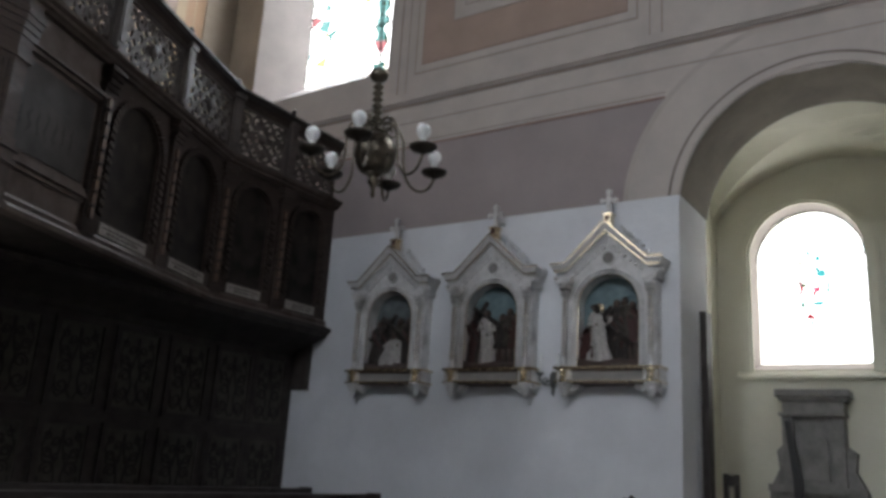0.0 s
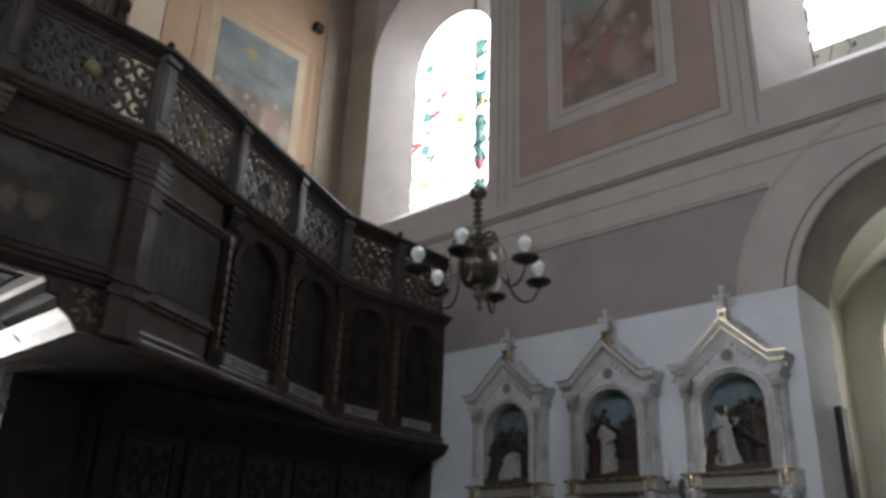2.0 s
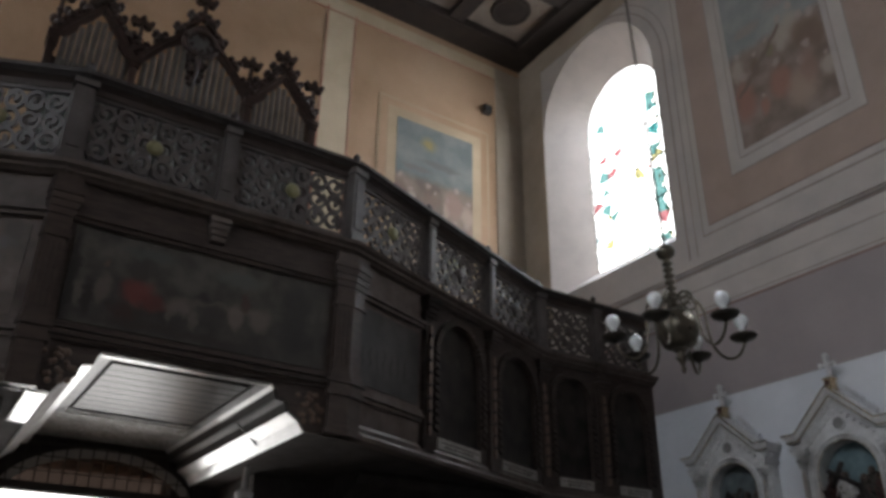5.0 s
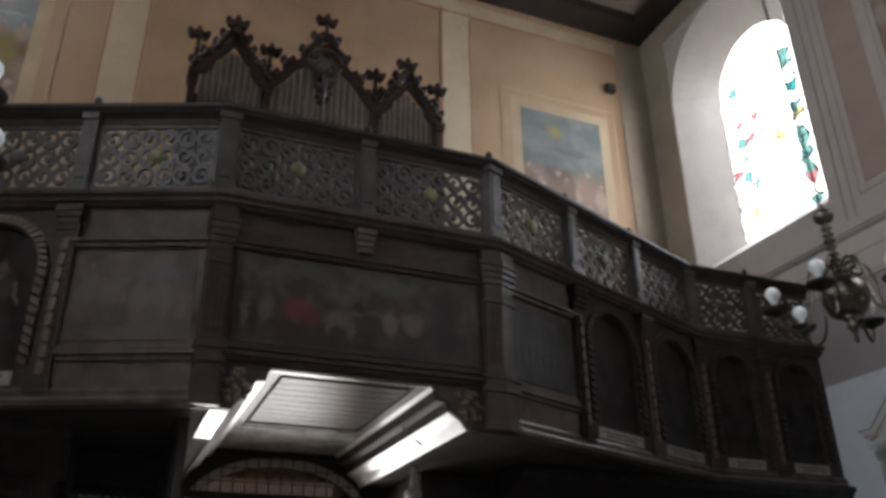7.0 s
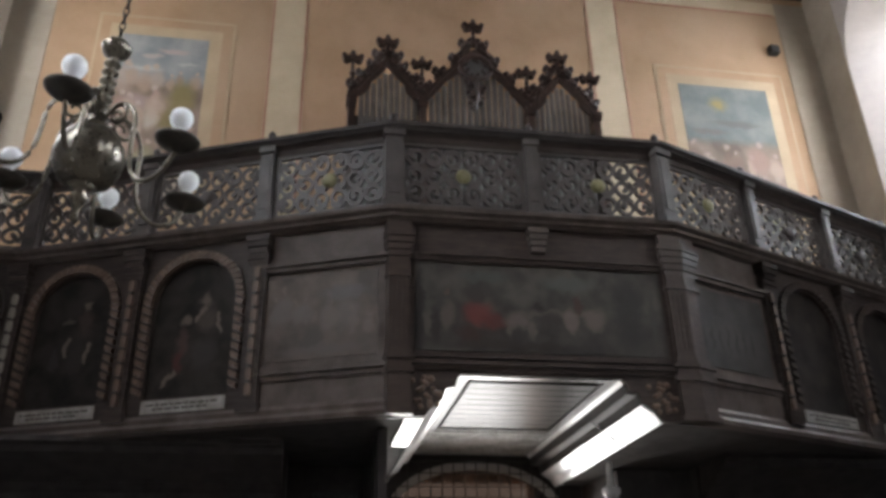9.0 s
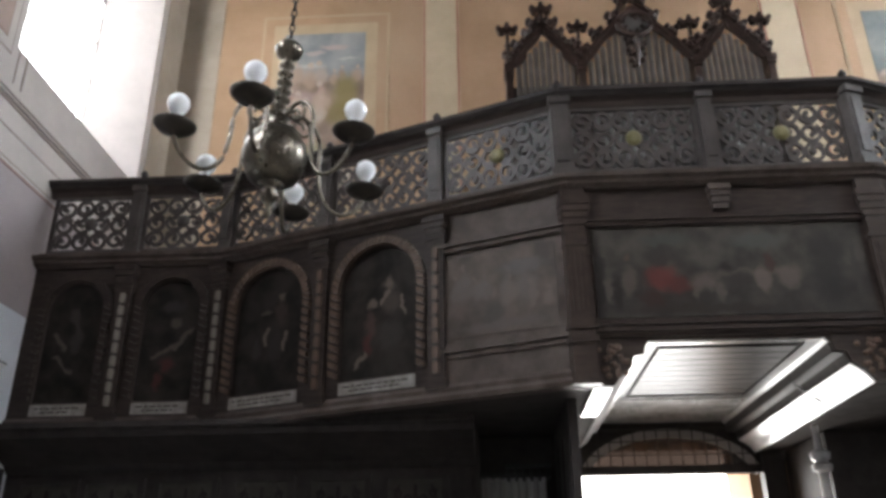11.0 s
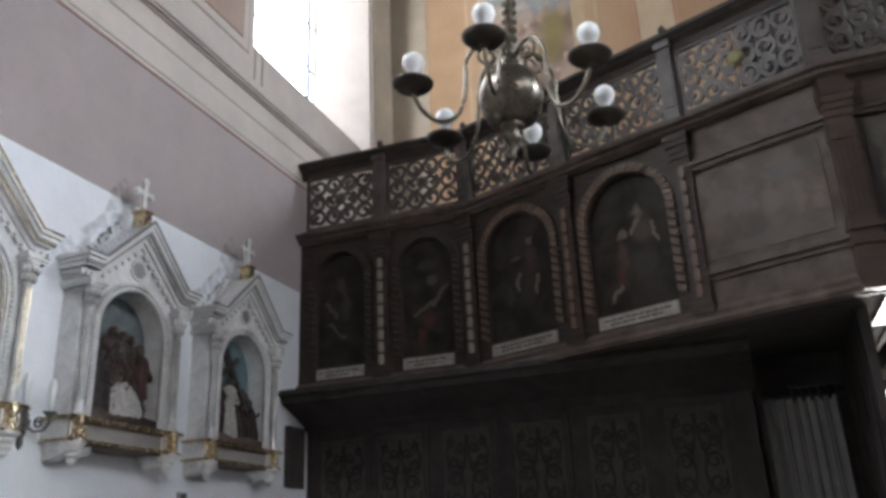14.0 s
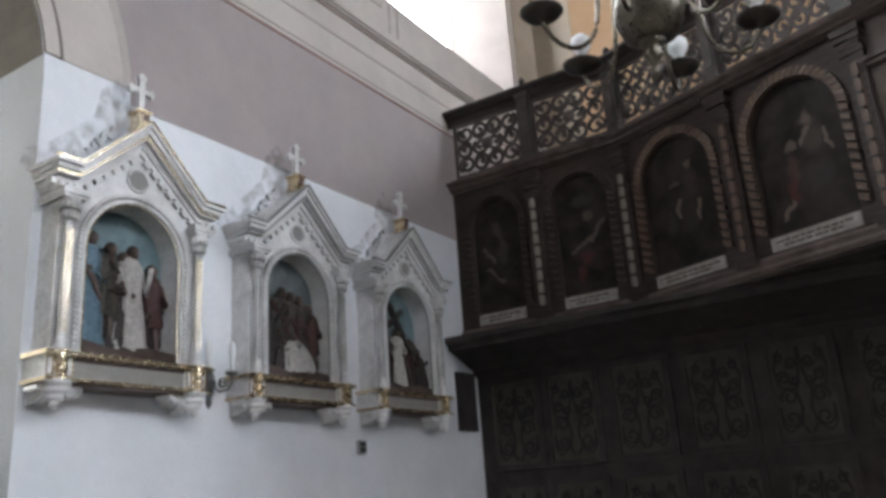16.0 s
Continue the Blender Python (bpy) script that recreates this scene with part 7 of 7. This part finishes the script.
M_PEWTER = shade("dull_pewter", (0.12, 0.12, 0.12), (0.22, 0.22, 0.215), 20, 0.35, metal=0.7)
sconce(XL, 3.22, 2.12, -1)
sconce(XR, 3.27, 2.12, 1)
for s, x, y, z, lab in ((-1, XL, 5.96, 2.17, "dark wooden board hung on the white wall"), (1, XR, 6.3, 2.26, "dark wooden board hung on the white wall")):
    bm = bmesh.new()
    box(bm, min(x, x - s * -0.0 - s * 0.04), max(x, x - s * 0.04), y - 0.13, y + 0.13, z - 0.24, z + 0.24)
    ob = thing("notice_board", bm, M_FIG_BROWN, lab, "board", group="wall boards")
    bm = bmesh.new()
    box(bm, min(x - s * 0.04, x - s * 0.046), max(x - s * 0.04, x - s * 0.046), y - 0.1, y + 0.1, z - 0.21, z + 0.21)
    part("board_face", bm, M_WOODDARK, ob)
bm = bmesh.new()
box(bm, XL, XL + 0.03, 4.51, 4.585, 1.74, 1.825)
sock = thing("wall_socket", bm, M_SOCK, "small grey double wall socket", "socket")
bm = bmesh.new()
box(bm, XL + 0.03, XL + 0.034, 4.52, 4.575, 1.787, 1.815)
box(bm, XL + 0.03, XL + 0.034, 4.52, 4.575, 1.75, 1.778)
part("socket_face", bm, M_BOXBLACK, sock)


# ---- chandeliers ----
def chandelier(x, y, z, phase, drop, sag, size, reach, lean):
    """Brass chandelier with six S-arms; z is the middle of the ball, reach the arms' length, lean its tilt."""
    ch = thing("chandelier", None, None, "aged brass six-armed chandelier with unlit bulbs hanging on a chain", "chandelier", group="brass chandeliers", m=Matrix.Translation((x, y, z)) @ Euler((-lean[1], lean[0], 0)).to_matrix().to_4x4() @ Matrix.Scale(size, 4))
    bm = bmesh.new()
    prof = [(0.006, -0.36), (0.02, -0.33), (0.012, -0.3), (0.03, -0.26), (0.05, -0.235), (0.03, -0.21), (0.045, -0.185), (0.07, -0.17)]
    lathe(bm, prof, 20)
    part("bottom_drop", bm, M_BRASS, ch, smooth=True)
    bm = bmesh.new()
    lathe(bm, [(0.07, -0.17), (0.125, -0.135), (0.158, -0.06), (0.166, 0.0), (0.154, 0.065), (0.115, 0.125), (0.06, 0.158)], 28)
    part("ball", bm, M_BRASS, ch, "polished brass ball", smooth=True)
    bm = bmesh.new()
    prof = [(0.06, 0.155), (0.075, 0.18), (0.04, 0.2), (0.05, 0.23), (0.03, 0.25)]
    for k in range(6):
        z0 = 0.26 + k * 0.055
        prof += [(0.022, z0), (0.042, z0 + 0.018), (0.042, z0 + 0.03), (0.022, z0 + 0.048)]
    prof += [(0.03, 0.6), (0.065, 0.63), (0.078, 0.67), (0.06, 0.7), (0.03, 0.71), (0.015, 0.73)]
    lathe(bm, prof, 18)
    part("stem", bm, M_BRASS, ch, "turned brass stem", smooth=True)
    bm = bmesh.new()
    zz = 0.73
    k = 0
    while z + zz * size < CEIL - 0.06:
        pts = []
        for i in range(9):
            a = 2 * math.pi * i / 8
            u, v = 0.014 * math.cos(a), 0.034 * math.sin(a)
            pts.append((u, 0, zz + 0.034 + v) if k % 2 else (0, u, zz + 0.034 + v))
        tube(bm, pts, 0.0055, 5)
        zz += 0.052
        k += 1
    lathe(bm, [(0.015, zz - 0.01), (0.02, zz + 0.02), (0.06, (CEIL - z) / size - 0.03), (0.06, (CEIL - z) / size + 0.01)], 12)
    part("chain", bm, M_BRASSDARK, ch, "dark iron chain")
    for k in range(6):
        a = phase + k * math.pi / 3
        ca, sa = math.cos(a), math.sin(a)
        low = drop + 0.5 * (sag[0] * ca + sag[1] * sa)      # arms bent a little out of level
        def P(r, h):
            return (r * reach * ca, r * reach * sa, h + low * min(1.0, r / 0.45))
        bm = bmesh.new()
        pts = [(0.04, 0.235), (0.1, 0.3), (0.18, 0.285), (0.23, 0.2), (0.235, 0.06), (0.255, -0.07), (0.31, -0.14), (0.38, -0.145), (0.45, -0.09), (0.495, -0.01), (0.5, 0.03)]
        # smooth the bar
        sm = []
        for i in range(len(pts) - 1):
            p0, p1, p2, p3 = pts[max(i - 1, 0)], pts[i], pts[i + 1], pts[min(i + 2, len(pts) - 1)]
            for t in (0, 0.33, 0.66):
                sm.append(tuple(0.5 * ((2 * p1[j]) + (-p0[j] + p2[j]) * t + (2 * p0[j] - 5 * p1[j] + 4 * p2[j] - p3[j]) * t * t + (-p0[j] + 3 * p1[j] - 3 * p2[j] + p3[j]) * t ** 3) for j in (0, 1)))
        sm.append(pts[-1])
        tube(bm, [P(*q) for q in sm], 0.0115, 8)
        curl = [(0.1 + 0.06 * (1 - 0.75 * t) * math.cos(1.2 - 7.5 * t) + 0.015, 0.235 + 0.06 * (1 - 0.75 * t) * math.sin(1.2 - 7.5 * t)) for t in [i / 20 for i in range(21)]]
        tube(bm, [P(*q) for q in curl], 0.009, 6)
        arm = part("arm", bm, M_BRASS, ch, "curved brass arm", smooth=True)
        bm = bmesh.new()
        lathe(bm, [(0.014, -0.004), (0.022, 0.006), (0.03, 0.012), (0.05, 0.018), (0.084, 0.032), (0.103, 0.052), (0.104, 0.06), (0.094, 0.064), (0.06, 0.056), (0.03, 0.056), (0.03, 0.08), (0.027, 0.09)], 24, 0.5 * reach * ca, 0.5 * reach * sa)
        bmesh.ops.translate(bm, verts=bm.verts, vec=(0, 0, low))
        part("drip_pan", bm, M_BRASSDARK, arm, "dark drip pan", smooth=True)
        bm = bmesh.new()
        lathe(bm, [(0.022, 0.085), (0.024, 0.11), (0.03, 0.125), (0.047, 0.146), (0.056, 0.175), (0.05, 0.206), (0.033, 0.225), (0.008, 0.233)], 20, 0.5 * reach * ca, 0.5 * reach * sa)
        bmesh.ops.translate(bm, verts=bm.verts, vec=(0, 0, low))
        part("bulb", bm, M_BULB, arm, "unlit white glass bulb", smooth=True)
    return ch


chandelier(-1.074, 3.47, 3.516, -0.49, -0.076, (-0.018, -0.1), 0.986, 1.016, (0.045, 0.0))
chandelier(4.479, 3.5, 3.4, 0.42, -0.117, (-0.021, 0.015), 0.916, 0.972, (0.0, 0.04))


# ---- pews and chapel things ----
def pew(y, x0, x1):
    """A pew seen from behind: panelled back, carved end with rounded head, seat."""
    p = thing("pew", None, None, "dark brown wooden church pew with a plain back", "pew", group="pews of the nave", m=Matrix.Translation((0, y, 0)))
    bm = bmesh.new()
    box(bm, x0, x1, 0, 0.04, 0.12, 1.01)
    box(bm, x0, x1, -0.025, 0.065, 1.01, 1.055)
    part("backrest", bm, M_WOODDARK, p)
    bm = bmesh.new()
    box(bm, x0, x1, 0.04, 0.42, 0.42, 0.46)
    part("seat", bm, M_WOODDARK, p)
    for x in (x0, x1 - 0.05):
        bm = bmesh.new()
        prism(bm, [(-0.04, 0.0), (0.44, 0.0), (0.44, 0.7), (0.3, 0.76), (0.14, 0.92), (0.08, 1.065), (-0.03, 1.065), (-0.04, 0.85)], "x", x, x + 0.05)
        part("pew_end", bm, M_WOODDARK, p, "carved pew end")


for y in (5.16, 4.4, 3.65, 2.91):
    pew(y, 2.6, 6.0)
# tall carved head of the front desk
bm = bmesh.new()
prism(bm, [(2.0, 0.0), (2.4, 0.0), (2.4, 0.71), (2.3, 0.91), (2.28, 1.05), (2.3, 1.11), (2.28, 1.16), (2.25, 1.15), (2.24, 1.18), (2.21, 1.16), (2.19, 1.2), (2.16, 1.16), (2.13, 1.18), (2.12, 1.14), (2.08, 1.16), (2.07, 1.1), (2.09, 1.04), (2.08, 0.91), (2.0, 0.71)], "x", 5.95, 6.0)
thing("desk_end", bm, M_WOODDARK, "dark carved end of a prayer desk", "pew end")

# stone monument on the chapel's end wall
mon = thing("stone_monument", None, None, "weathered grey stone wall monument with scrolled sides", "monument")
bm = bmesh.new()
X1 = 9.6
for x0_, ya, yb, z0_, z1_ in ((9.25, 1.2, 1.89, 2.22, 2.29), (9.29, 1.23, 1.86, 2.18, 2.22), (9.33, 1.26, 1.83, 2.06, 2.18), (9.31, 1.25, 1.87, 2.03, 2.06)):
    box(bm, x0_, X1, ya, yb, z0_, z1_)
part("cornice", bm, M_STONE, mon)
bm = bmesh.new()
prism(bm, [(1.27, 2.03), (1.85, 2.03), (1.85, 1.75), (1.92, 1.68), (1.9, 1.5), (2.0, 1.3), (2.02, 0.0), (1.06, 0.0), (1.1, 1.3), (1.2, 1.5), (1.18, 1.68), (1.27, 1.75)], "x", 9.42, X1)
part("slab", bm, M_STONE, mon)
bm = bmesh.new()
for ya, yb in ((1.27, 1.38), (1.74, 1.85)):
    box(bm, 9.36, 9.42, ya, yb, 1.35, 2.03)
prism(bm, [(1.69, 1.4)] + arc(1.56, 1.75, 0.13, 0, 180, 10) + [(1.43, 1.4)], "x", 9.37, 9.42)
box(bm, 9.34, 9.42, 1.1, 2.0, 1.28, 1.35)
part("carved_tablet", bm, M_STONE, mon, "worn carved stone tablet")
bm = bmesh.new()
prism(bm, [(1.75, 1.97), (1.8, 1.97), (1.74, 1.4), (1.7, 0.0), (1.62, 0.0), (1.66, 1.4)], "x", 9.22, 9.3)
thing("furled_banner", bm, M_BOXBLACK, "dark furled banner leaning before the monument", "banner")

# dark board standing in the arch jamb, and a chair behind it
bm = bmesh.new()
box(bm, 7.35, 7.5, 2.03, 2.09, 0.0, 2.75)
thing("leaning_board", bm, M_WOODDARK, "tall dark wooden board against the arch jamb", "board")
ch_ = thing("chair", None, None, "brown wooden chair in the side chapel", "chair", m=Matrix.Translation((7.75, 1.78, 0)))
for dx, dy in ((-0.18, -0.18), (0.18, -0.18)):
    bm = bmesh.new()
    box(bm, dx - 0.02, dx + 0.02, dy - 0.02, dy + 0.02, 0, 0.45)
    part("leg", bm, M_FIG_BROWN, ch_)
for dx, dy in ((-0.18, 0.18), (0.18, 0.18)):
    bm = bmesh.new()
    box(bm, dx - 0.02, dx + 0.02, dy - 0.02, dy + 0.02, 0, 1.4)
    part("leg", bm, M_FIG_BROWN, ch_)
bm = bmesh.new()
box(bm, -0.21, 0.21, -0.21, 0.21, 0.45, 0.49)
part("seat", bm, M_FIG_BROWN, ch_)
bm = bmesh.new()
for z in (0.8, 1.05, 1.3):
    box(bm, -0.18, 0.18, 0.165, 0.19, z, z + 0.09)
part("backrest", bm, M_FIG_BROWN, ch_)
